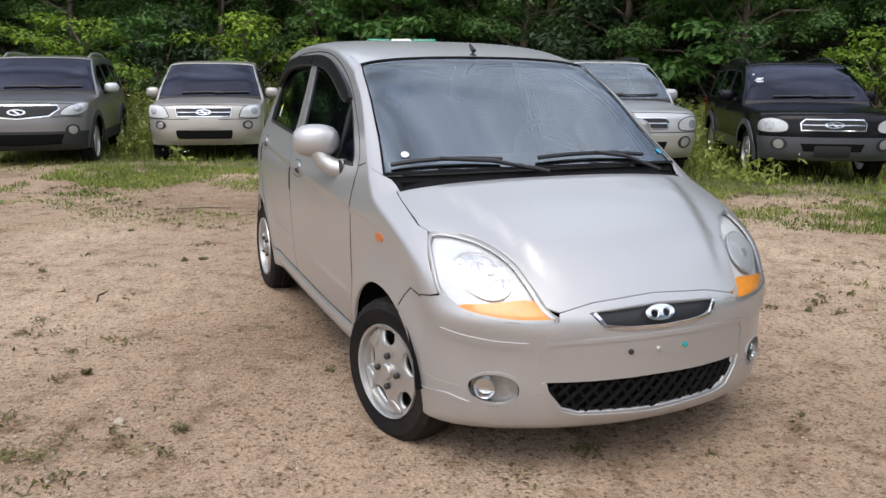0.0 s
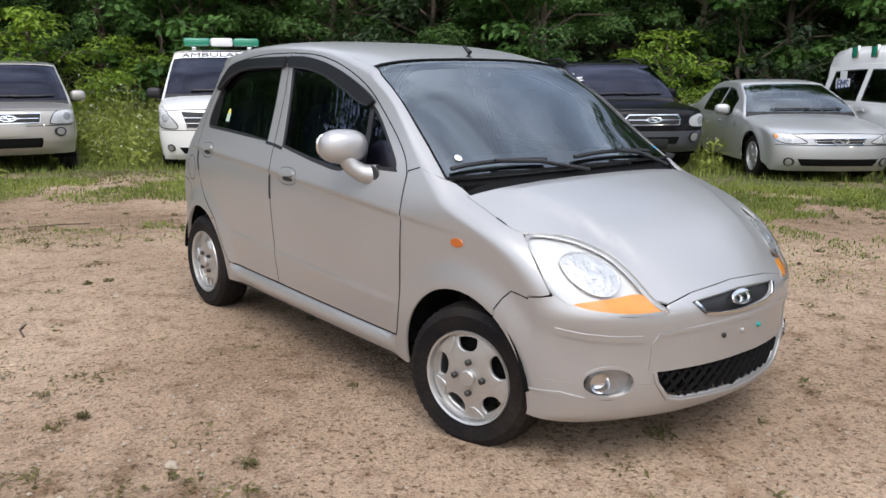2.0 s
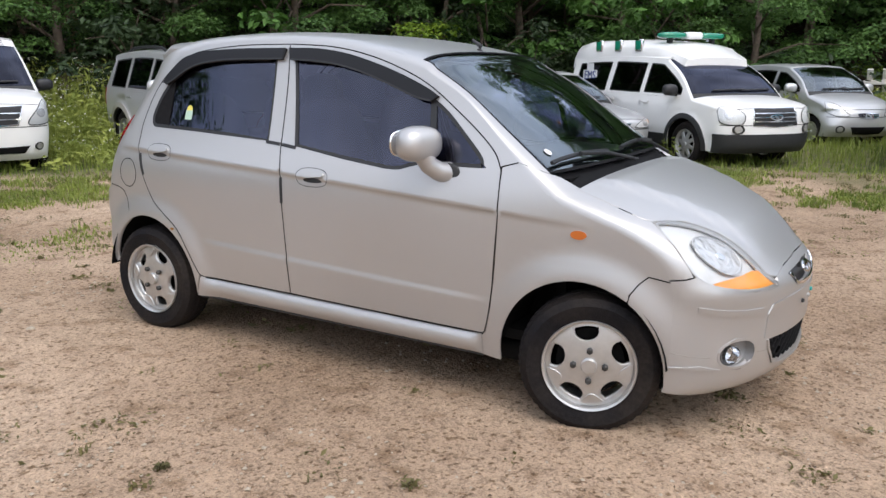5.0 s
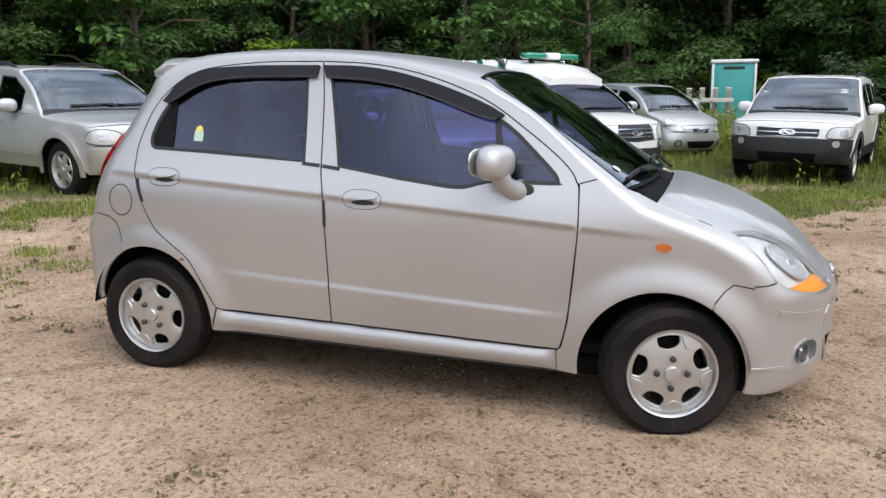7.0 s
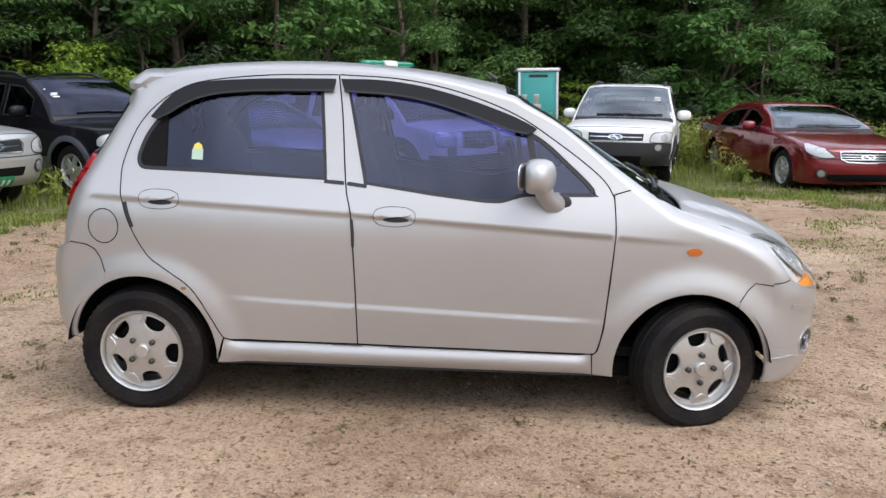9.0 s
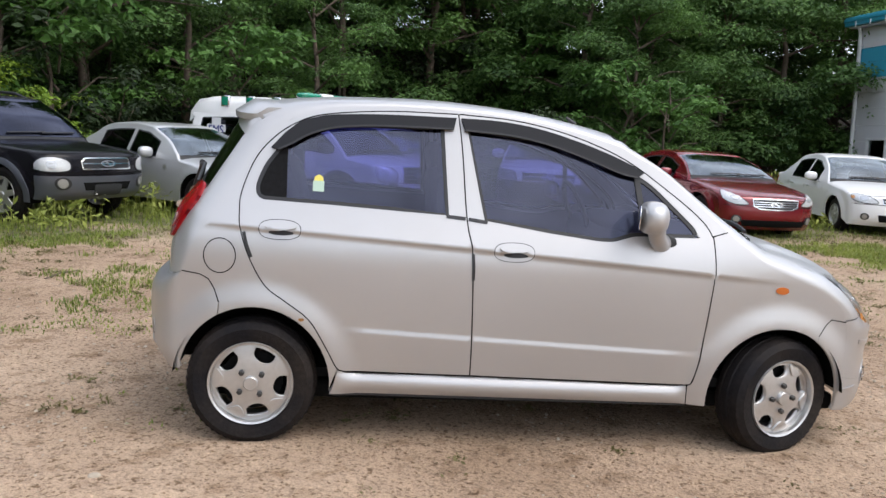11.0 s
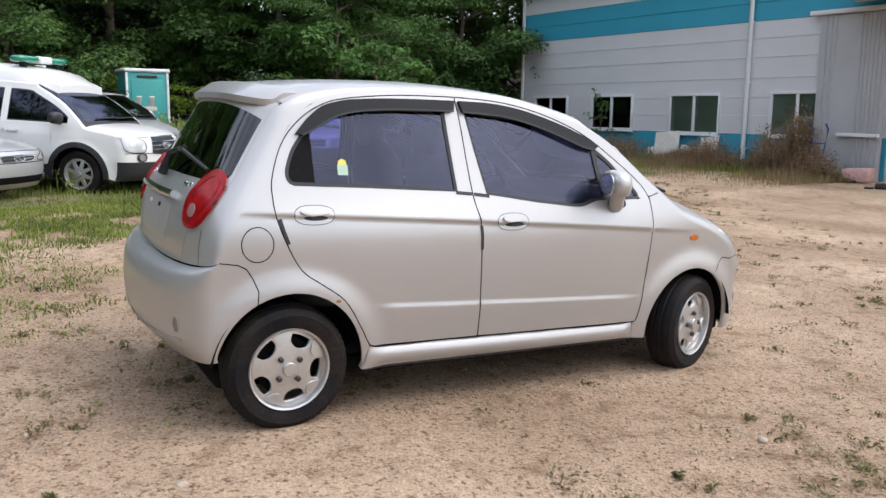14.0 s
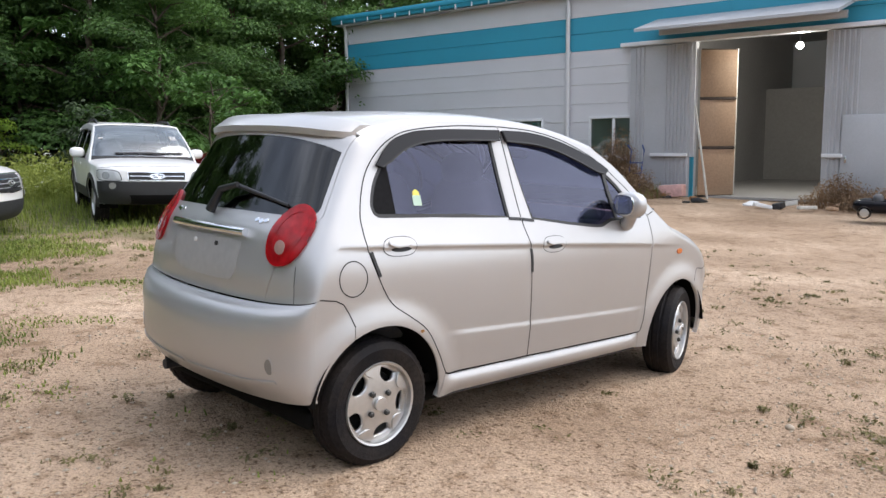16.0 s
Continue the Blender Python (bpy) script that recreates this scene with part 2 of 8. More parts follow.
def patch(poly, surface, step=0.03, holes=(), depth=0.012, lift=0.0, lines=()):
    """A sheet with the outline poly on a surface: surface(u, v) gives places and normals of arrays. Its rim is folded inwards by depth."""
    loops = [dense([tuple(q) for q in p], step) for p in (poly, *holes)]
    pts, edges = [], []
    for lp in loops:
        o = len(pts)
        pts += lp
        edges += [(o + i, o + (i + 1) % len(lp)) for i in range(len(lp))]
    rim = np.array(pts)
    lo, hi = np.array(loops[0]).min(0), np.array(loops[0]).max(0)
    gu, gv = np.meshgrid(np.arange(lo[0] + step / 2, hi[0], step), np.arange(lo[1] + step / 2, hi[1], step))
    g = np.stack([gu.ravel(), gv.ravel()], 1)
    if len(g):
        ok = inside(loops[0], g)
        for h in loops[1:]:
            ok &= ~inside(h, g)
        g = g[ok]
    if len(g):
        far = np.ones(len(g), bool)
        for k in range(0, len(rim), 200):
            far &= (((g[:, None] - rim[None, k:k + 200]) ** 2).sum(2).min(1) > (0.45 * step) ** 2)
        g = g[far]
    kept = 0
    for ln in lines:
        q = np.array(ln)
        ok = inside(loops[0], q)
        for h in loops[1:]:
            ok &= ~inside(h, q)
        q = q[ok]
        if len(q):
            near = ((q[:, None] - rim[None]) ** 2).sum(2).min(1) > 0.004 ** 2
            q = q[near]
        if len(q) and len(g):
            old = g[:len(g) - kept]
            g = np.concatenate([old[((old[:, None] - q[None]) ** 2).sum(2).min(1) > 0.0165 ** 2], g[len(g) - kept:]])
        if len(q):
            g = np.concatenate([g, q])
            kept += len(q)
    allp = [Vector(p) for p in pts] + [Vector(p) for p in g]
    v2, e2, f2, *_ = delaunay_2d_cdt(allp, edges, [], 0, 1e-7)
    v2 = np.array([tuple(p) for p in v2])
    cen = np.array([v2[list(f)].mean(0) for f in f2])
    ok = inside(loops[0], cen)
    for h in loops[1:]:
        ok &= ~inside(h, cen)
    P, N = surface(v2[:, 0], v2[:, 1])
    P = P + N * lift
    faces = []
    count = {}
    for f, k in zip(f2, ok):
        if not k:
            continue
        f = list(f)
        a, b, c = P[f[0]], P[f[1]], P[f[2]]
        if np.dot(np.cross(b - a, c - a), N[f].mean(0)) < 0:
            f = f[::-1]
        faces.append(tuple(f))
        for i in range(len(f)):
            e = (f[i], f[(i + 1) % len(f)])
            count[tuple(sorted(e))] = None if tuple(sorted(e)) in count else e
    sh = Shell().add(P, faces, N)
    if depth:
        for e in count.values():
            if e is None:
                continue
            i, j = e
            out = np.cross(P[j] - P[i], N[i])
            l = np.linalg.norm(out)
            out = out / l if l > 1e-9 else N[i]
            sh.add([P[j], P[i], P[i] - N[i] * depth, P[j] - N[j] * depth], [(0, 1, 2, 3)], [N[j], N[i], out, out])
    return sh


def as_mesh(name, thing):
    if isinstance(thing, Shell):
        return thing.mesh(name)
    if isinstance(thing, bpy.types.Mesh):
        return thing
    me = bpy.data.meshes.new(name)
    thing.to_mesh(me)
    thing.free()
    return me


def part(name, geo, mat, parent, label="", at=None):
    """One mesh object under a thing or under a part."""
    me = as_mesh(name, geo)
    if not me.materials:
        me.materials.append(mat)
    ob = new(name, me)
    ob.parent = parent
    if at is not None:
        ob.matrix_local = at
    if label:
        tagged(ob, label)
    return ob


def thing(name, at, label, category, group="", kind=""):
    ob = new(name)
    ob.matrix_world = at
    return tagged(ob, label, category, group, kind)


def smooth_by_angle(bm, angle=35):
    for f in bm.faces:
        f.smooth = True
    for e in bm.edges:
        if len(e.link_faces) == 2 and e.calc_face_angle(0) > radians(angle):
            e.smooth = False
    return bm


def box(sx, sy, sz, bevel=0.0, at=None, bm=None, seg=2):
    """A box about its centre, its edges rounded."""
    own = bmesh.new()
    bmesh.ops.create_cube(own, size=1, matrix=Matrix.Diagonal((sx, sy, sz, 1)))
    if bevel:
        bmesh.ops.bevel(own, geom=own.edges[:], offset=min(bevel, 0.49 * min(sx, sy, sz)), segments=seg, profile=0.5, affect="EDGES")
        smooth_by_angle(own, 50)
    if at is not None:
        own.transform(at)
    return merge(bm, own)


def merge(bm, own):
    if bm is None:
        return own
    me = bpy.data.meshes.new("tmp")
    own.to_mesh(me)
    own.free()
    bm.from_mesh(me)
    bpy.data.meshes.remove(me)
    return bm


def lathe(profile, n=32, at=None, bm=None, angle=30):
    """A solid of revolution about y: profile of (radius, y)."""
    own = bmesh.new()
    rings = []
    for r, y in profile:
        if r < 1e-6:
            rings.append([own.verts.new((0, y, 0))])
        else:
            rings.append([own.verts.new((r * math.cos(2 * math.pi * k / n), y, r * math.sin(2 * math.pi * k / n))) for k in range(n)])
    for a, b in zip(rings, rings[1:]):
        for k in range(n):
            q = [a[k % len(a)], a[(k + 1) % len(a)], b[(k + 1) % len(b)], b[k % len(b)]]
            u = []
            [u.append(x) for x in q if x not in u]
            if len(u) > 2:
                own.faces.new(u)
    bmesh.ops.recalc_face_normals(own, faces=own.faces[:])
    smooth_by_angle(own, angle)
    if at is not None:
        own.transform(at)
    return merge(bm, own)


def tube(pts, r, n=8, bm=None, ends=True):
    """A round bar along points; r is one radius or one a point."""
    own = bmesh.new()
    pts = [Vector(p) for p in pts]
    rs = r if isinstance(r, (list, tuple)) else [r] * len(pts)
    rings = []
    up = Vector((0, 0, 1))
    for i, p in enumerate(pts):
        d = (pts[min(i + 1, len(pts) - 1)] - pts[max(i - 1, 0)]).normalized()
        a = d.cross(up)
        a = d.cross(Vector((1, 0, 0))) if a.length < 0.1 else a
        a.normalize()
        b = d.cross(a)
        rings.append([own.verts.new(p + (a * math.cos(2 * math.pi * k / n) + b * math.sin(2 * math.pi * k / n)) * rs[i]) for k in range(n)])
    for u, w in zip(rings, rings[1:]):
        for k in range(n):
            own.faces.new((u[k], u[(k + 1) % n], w[(k + 1) % n], w[k]))
    if ends:
        own.faces.new(rings[0])
        own.faces.new(rings[-1])
    bmesh.ops.recalc_face_normals(own, faces=own.faces[:])
    smooth_by_angle(own, 50)
    return merge(bm, own)


def blob(sx, sy, sz, power=2.5, at=None, nu=20, nv=12):
    """A rounded pad: a superellipsoid of half sizes sx, sy, sz."""
    bm = bmesh.new()
    bmesh.ops.create_uvsphere(bm, u_segments=nu, v_segments=nv, radius=1)
    for v in bm.verts:
        c = v.co
        l = (abs(c.x) ** power + abs(c.y) ** power + abs(c.z) ** power) ** (1 / power)
        v.co = Vector((c.x / l * sx, c.y / l * sy, c.z / l * sz))
    for f in bm.faces:
        f.smooth = True
    if at is not None:
        bm.transform(at)
    return bm


# ---- car bodies ----
class Body:
    """A car body in its own axes: x forward, y to the left, z up. A wrap runs over nose, bonnet, roof and tail from the centre line to a rail on
    either side, and a flank fills what lies within the rail. Every panel is an outline on one of the two."""

    def __init__(self, centre, rail, power, half, profile, taper=(0.05, 2.5, 0.045, 3.0), arches=(), flare=0.018, crease=None, rib=None, reach=1.3, swell=None):
        self.reach, self.swell = reach, swell
        self.half, self.taper, self.arches, self.flare, self.crease, self.rib = half, taper, arches, flare, crease, rib
        self.pz, self.pw = np.array([p[0] for p in profile]), np.array([p[1] for p in profile])
        zz = np.linspace(self.pz[0], self.pz[-1], 1600)
        ww = np.interp(zz, self.pz, self.pw)
        k = np.hanning(167) / np.hanning(167).sum()
        self.zz, self.ww = zz, np.convolve(np.pad(ww, 83, mode="edge"), k, "valid")
        c = np.array(smooth_curve(centre, 120))
        r = np.array(smooth_curve(rail, 120))
        p = np.array(smooth_curve([(v, 0) for v in power], 120))[:, 0]
        self.a = np.concatenate([[0], np.cumsum(np.hypot(*np.diff(c, axis=0).T))])
        self.knot = self.a[::120]
        self.cx, self.cz, self.rx, self.rz, self.n = c[:, 0], c[:, 1], r[:, 0], r[:, 1], p
        e = r - c
        l = np.maximum(np.hypot(*e.T), 1e-6)
        d = 0.01
        grad = (self.width(self.rx, self.rz) - self.width(self.rx - e[:, 0] / l * d, self.rz - e[:, 1] / l * d)) / d
        self.ry = self.width(self.rx, self.rz)
        self.ey = np.clip(grad, -1.2, 1.2) * l
        self.B = 0.95
        ga, gb = np.meshgrid(np.linspace(0, self.a[-1], 500), np.linspace(0, self.B, 70), indexing="ij")
        self.ga, self.gb = ga.ravel(), gb.ravel()
        self.gp = self.place(self.ga, self.gb)

    def width(self, x, z):
        x, z = np.asarray(x, float), np.asarray(z, float)
        y = self.half * np.interp(z, self.zz, self.ww)
        f, fp, r, rp = self.taper
        y = y * (1 - np.where(x > 0, f * np.abs(x / self.reach) ** fp, r * np.abs(x / self.reach) ** rp))
        for ax, az, ar in self.arches:
            d = np.hypot(x - ax, z - az) - ar
            s = np.clip(1 - d / 0.13, 0, 1)
            y = y + self.flare * s * s * (3 - 2 * s) * np.clip((z - az + 0.25) / 0.2, 0, 1)
        if self.crease:
            z0, k, x0, x1, deep, bow = self.crease
            zc = z0 + k * x + bow * x * x
            w = np.clip((x - x0) / 0.25, 0, 1) * np.clip((x1 - x) / 0.45, 0, 1)
            d = z - zc
            y = y + w * deep * np.where(d >= 0, np.exp(-np.clip(d, 0, None) / 0.06), 1 - 0.95 * np.clip(-d / 0.011, 0, 1) * np.exp(-np.clip(-d - 0.011, 0, None) / 0.5))
        if self.rib:
            z0, k, x0, x1, deep = self.rib
            d = z0 + k * x - z
            w = np.clip((x - x0) / 0.12, 0, 1) * np.clip((x1 - x) / 0.2, 0, 1)
            y = y + w * deep * np.clip(d / 0.007 + 0.5, 0, 1) * np.exp(-np.clip(d, 0, None) / 0.16)
        return y

    def place(self, a, b):
        a, b = np.asarray(a, float), np.asarray(b, float)
        cx, cz, rx, rz, ry, ey, n = (np.interp(a, self.a, t) for t in (self.cx, self.cz, self.rx, self.rz, self.ry, self.ey, self.n))
        phi = np.abs(b) / self.B * math.pi / 2
        s, c = np.sin(phi), np.clip(np.cos(phi), 0, None)
        r = (s ** n + c ** n) ** (-1 / n)
        g, f = r * s, 1 - r * c
        y, up = ey * f + (ry - ey) * g, 0.0
        if self.swell:
            a0, y0, a1, y1, high = self.swell
            t = np.clip((a - a0) / (a1 - a0), 0, 1)
            k = np.clip((y0 + (y1 - y0) * t - y) / 0.045 + 0.5, 0, 1)
            up = high * k * k * (3 - 2 * k) * np.clip((a - a0 - .01) / .2, 0, 1) * np.clip((a1 - a) / .06, 0, 1)
        return np.stack([cx + (rx - cx) * f, np.sign(b) * -y, cz + (rz - cz) * f + up], -1)

    def wrap(self, a, b):
        """Places and outward normals on the wrap; b > 0 is the right-hand side."""
        a, b = np.asarray(a, float), np.asarray(b, float)
        e = 0.02
        bb = np.clip(b, -self.B + e, self.B - e)
        n = np.cross(self.place(a + e, bb) - self.place(a - e, bb), self.place(a, bb + e) - self.place(a, bb - e))
        n /= np.maximum(np.linalg.norm(n, axis=-1, keepdims=True), 1e-9)
        return self.place(a, b), n

    def flank(self, x, z):
        """Places and outward normals on the right flank."""
        x, z = np.asarray(x, float), np.asarray(z, float)
        e = 0.0025
        y = self.width(x, z)
        gx = (self.width(x + e, z) - self.width(x - e, z)) / (2 * e)
        gz = (self.width(x, z + e) - self.width(x, z - e)) / (2 * e)
        n = np.stack([-gx, -np.ones_like(gx), -gz], -1)
        n /= np.linalg.norm(n, axis=-1, keepdims=True)
        return np.stack([x, -y, z], -1), n

    def spot(self, axes, u, v, lo=0.0, hi=99.0):
        """The wrap's (a, b) on its right-hand side where two of its coordinates, such as "yz", have given values."""
        i, j = ("xyz".index(k) for k in axes)
        sg = [1, -1, 1]
        tu, tv = u * sg[i], v * sg[j]
        ok = (self.ga >= lo) & (self.ga <= hi)
        d = np.where(ok, (self.gp[:, i] - tu) ** 2 + (self.gp[:, j] - tv) ** 2, 9e9)
        k = int(d.argmin())
        a, b = self.ga[k], self.gb[k]
        for _ in range(4):
            p = self.place(a, b)
            e = 0.003
            da, db = (self.place(a + e, b) - p) / e, (self.place(a, b + e) - p) / e
            m = np.array([[da[i], db[i]], [da[j], db[j]]])
            if abs(np.linalg.det(m)) < 1e-4:
                break
            s = np.clip(np.linalg.solve(m, [tu - p[i], tv - p[j]]), -0.02, 0.02)
            a, b = float(np.clip(a + s[0], max(lo, 0), min(hi, self.a[-1]))), float(np.clip(b + s[1], 0, self.B))
        return a, b

    def spots(self, axes, pts, lo=0.0, hi=99.0):
        return [self.spot(axes, u, v, lo, hi) for u, v in pts]

    def both(self, right):
        """A wrap outline from its right half, which starts and ends on the centre line."""
        return right + [(a, -b) for a, b in right[::-1] if abs(b) > 1e-6]


def flip(poly):
    return [(a, -b) for a, b in poly]


def add_pair(name, shell, mat, parent, label="", key=None):
    """The same panel on the right and on the left."""
    me = shell.mesh(name)
    other = shell.mirror().mesh(name)
    return part(name, me, mat, parent, label), part(name, other, mat, parent, label)


def disc_surface(radius, dome=0.0, y0=0.0):
    def surface(u, v):
        r2 = (u * u + v * v) / radius ** 2
        n = np.stack([2 * dome * u / radius ** 2, -np.ones_like(u), 2 * dome * v / radius ** 2], -1)
        n /= np.linalg.norm(n, axis=-1, keepdims=True)
        return np.stack([u, -(y0 + dome * (1 - r2)), v], -1), n
    return surface


_wheels = {}


def wheel_meshes(r, rim, width, style):
    """Meshes of a wheel whose outer face looks towards -y, centred on its hub."""
    key = (r, rim, width, style)
    if key in _wheels:
        return _wheels[key]
    w = width / 2
    tyre = lathe([(rim * 0.96, w - 0.01), (rim * 1.06, w), (r * 0.86, w + 0.006), (r * 0.965, w - 0.012), (r, w - 0.04), (r, 0.03), (r * 0.985, 0.026), (r * 0.985, 0.018), (r, 0.014),
                  (r, -0.014), (r * 0.985, -0.018), (r * 0.985, -0.026), (r, -0.03), (r, -w + 0.04), (r * 0.965, -w + 0.012), (r * 0.86, -w - 0.006), (r * 0.80, -w - 0.003), (rim * 1.06, -w), (rim * 0.96, -w + 0.01)], 104, angle=28)
    # notched shoulders and centre ribs give the tread
    for v in tyre.verts:
        q = math.hypot(v.co.x, v.co.z)
        k = round(math.atan2(v.co.z, v.co.x) / (2 * math.pi) * 104)
        if q > r * 0.95 and k % 2 and abs(v.co.y) > 0.02:
            g = (r - 0.005) / r
            v.co.x, v.co.z = v.co.x * g, v.co.z * g
    barrel = lathe([(rim, -w + 0.004), (rim * 0.985, -w - 0.004), (rim * 0.94, -w), (rim * 0.925, -w + 0.012), (rim * 0.92, w)], 48)
    o = {}
    o["tyre"], o["rim"] = as_mesh("tyre", tyre), as_mesh("rim", barrel)
    face_r = rim * 0.935
    holes = []
    n = {"petal": 5, "spoke": 6, "multi": 8, "cover": 9}[style]
    for k in range(n):
        an = 2 * math.pi * k / n + math.pi / 2 + math.pi / n
        half = {"petal": 0.31, "spoke": 0.36, "multi": 0.29, "cover": 0.2}[style]
        inn, out = (0.57, 0.925) if style == "petal" else (0.42, 0.92) if style != "cover" else (0.62, 0.86)
        h = []
        if style == "petal":
            # rounded D: an arc along the rim, a half oval towards the hub
            loc = [(u * .275, math.sqrt(.905 ** 2 - (u * .275) ** 2)) for u in np.linspace(-1, 1, 9)] + [(.275 * math.cos(p), .76 - .20 * math.sin(p)) for p in np.linspace(0, math.pi, 13)]
            c_, s_ = math.cos(an), math.sin(an)
            holes.append([(face_r * (v * c_ + u * s_), face_r * (v * s_ - u * c_)) for u, v in loc])
            continue
        for i in range(9):
            u = -1 + 2 * i / 8
            h.append((an + u * half, face_r * (out - 0.02 * (1 - u * u))))
        for i in range(9):
            u = 1 - 2 * i / 8
            h.append((an + u * half * 0.97, face_r * ((inn + (out - 0.06 - inn) * (1 - (1 - abs(u) ** 2.4) ** 0.6)) if style == "petal" else inn + (out - 0.04 - inn) * abs(u) ** 2.4)))
        holes.append([(q * math.cos(t), q * math.sin(t)) for t, q in h])
    circle = [(face_r * math.cos(2 * math.pi * k / 56), face_r * math.sin(2 * math.pi * k / 56)) for k in range(56)]
    o["wheel_face"] = patch(circle, disc_surface(face_r, 0.016, w - 0.026), 0.02, holes, 0.026).mesh("wheel_face")
    if style == "petal":
        up = [(math.pi / 2 + u * .27, face_r * .945) for u in np.linspace(-1, 1, 9)] + [(math.pi / 2 + u * .27, face_r * (.68 + .20 * abs(u) ** 2.2)) for u in np.linspace(1, -1, 11)]
        o["petal_pad"] = patch([(q * math.cos(t), q * math.sin(t)) for t, q in up], disc_surface(face_r, 0.016, w - 0.026), 0.02, (), 0.009, 0.008).mesh("petal_pad")
    o["hub_cap"] = as_mesh("hub_cap", lathe([(rim * 0.17, -w + 0.012), (rim * 0.17, -w - 0.002), (rim * 0.15, -w - 0.006), (0, -w - 0.007)], 24))
    nut = lathe([(0.0125, -w + 0.012), (0.0125, -w - 0.001), (0.007, -w - 0.006), (0, -w - 0.006)], 6)
    o["wheel_nut"] = as_mesh("wheel_nut", nut)
    o["brake_disc"] = as_mesh("brake_disc", lathe([(rim * 0.72, 0.0), (rim * 0.72, -0.012), (rim * 0.4, -0.012), (rim * 0.38, -0.03), (0, -0.03)], 32))
    _wheels[key] = o
    return o


def add_wheel(parent, x, y, z, r, rim, width, style, right=True, steer=0.0, spin=0.0, detail=True):
    """A wheel as a part of its car, with tyre, rim, face, cap and nuts under it."""
    o = wheel_meshes(r, rim, width, style)
    at = pose(x, y, z, 0, 0, steer + (0 if right else 180)) @ pose(0, 0, 0, 0, spin, 0)
    hub = part("wheel", o["tyre"], M_RUBBER, parent, "", at)
    part("rim", o["rim"], M_ALLOY, hub)
    part("wheel_face", o["wheel_face"], M_ALLOY, hub)
    part("hub_cap", o["hub_cap"], M_ALLOY, hub)
    if "petal_pad" in o:
        for k in range(5):
            part("petal_pad", o["petal_pad"], M_ALLOY, hub, "", pose(0, 0, 0, 0, 72 * k, 0))
    if detail:
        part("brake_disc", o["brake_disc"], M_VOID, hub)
        for k in range(4):
            an = math.pi / 2 * k + 0.5
            part("wheel_nut", o["wheel_nut"], M_NUT, hub, "", pose(rim * 0.33 * math.cos(an), 0, rim * 0.33 * math.sin(an)))
    return hub


def oval(cx, cz, rx, rz, n=28, power=2.0, tilt=0.0):
    """A closed oval outline."""
    out = []
    for k in range(n):
        t = 2 * math.pi * k / n
        c, s = math.cos(t), math.sin(t)
        u, v = rx * math.copysign(abs(c) ** (2 / power), c), rz * math.copysign(abs(s) ** (2 / power), s)
        ct, st = math.cos(tilt), math.sin(tilt)
        out.append((cx + u * ct - v * st, cz + u * st + v * ct))
    return out


def arch_arc(cx, cz, rx, rz, t0, t1, n=16):
    return [(cx + rx * math.cos(radians(t0 + (t1 - t0) * k / n)), cz + rz * math.sin(radians(t0 + (t1 - t0) * k / n))) for k in range(n + 1)]


def inset(poly, d):
    """An outline drawn in towards its own inside by about d."""
    p = np.array(poly, float)
    area = 0.5 * np.sum(p[:, 0] * np.roll(p[:, 1], -1) - np.roll(p[:, 0], -1) * p[:, 1])
    t = np.roll(p, -1, 0) - np.roll(p, 1, 0)
    t /= np.maximum(np.linalg.norm(t, axis=1, keepdims=True), 1e-9)
    n = np.stack([-t[:, 1], t[:, 0]], 1) * (1 if area > 0 else -1)
    return [tuple(q) for q in p + n * d]


def strip(line, width, close=False):
    """A narrow outline along a line of points."""
    p = np.array(line, float)
    t = np.gradient(p, axis=0)
    t /= np.maximum(np.linalg.norm(t, axis=1, keepdims=True), 1e-9)
    n = np.stack([-t[:, 1], t[:, 0]], 1) * width / 2
    return [tuple(q) for q in p + n] + [tuple(q) for q in (p - n)[::-1]]


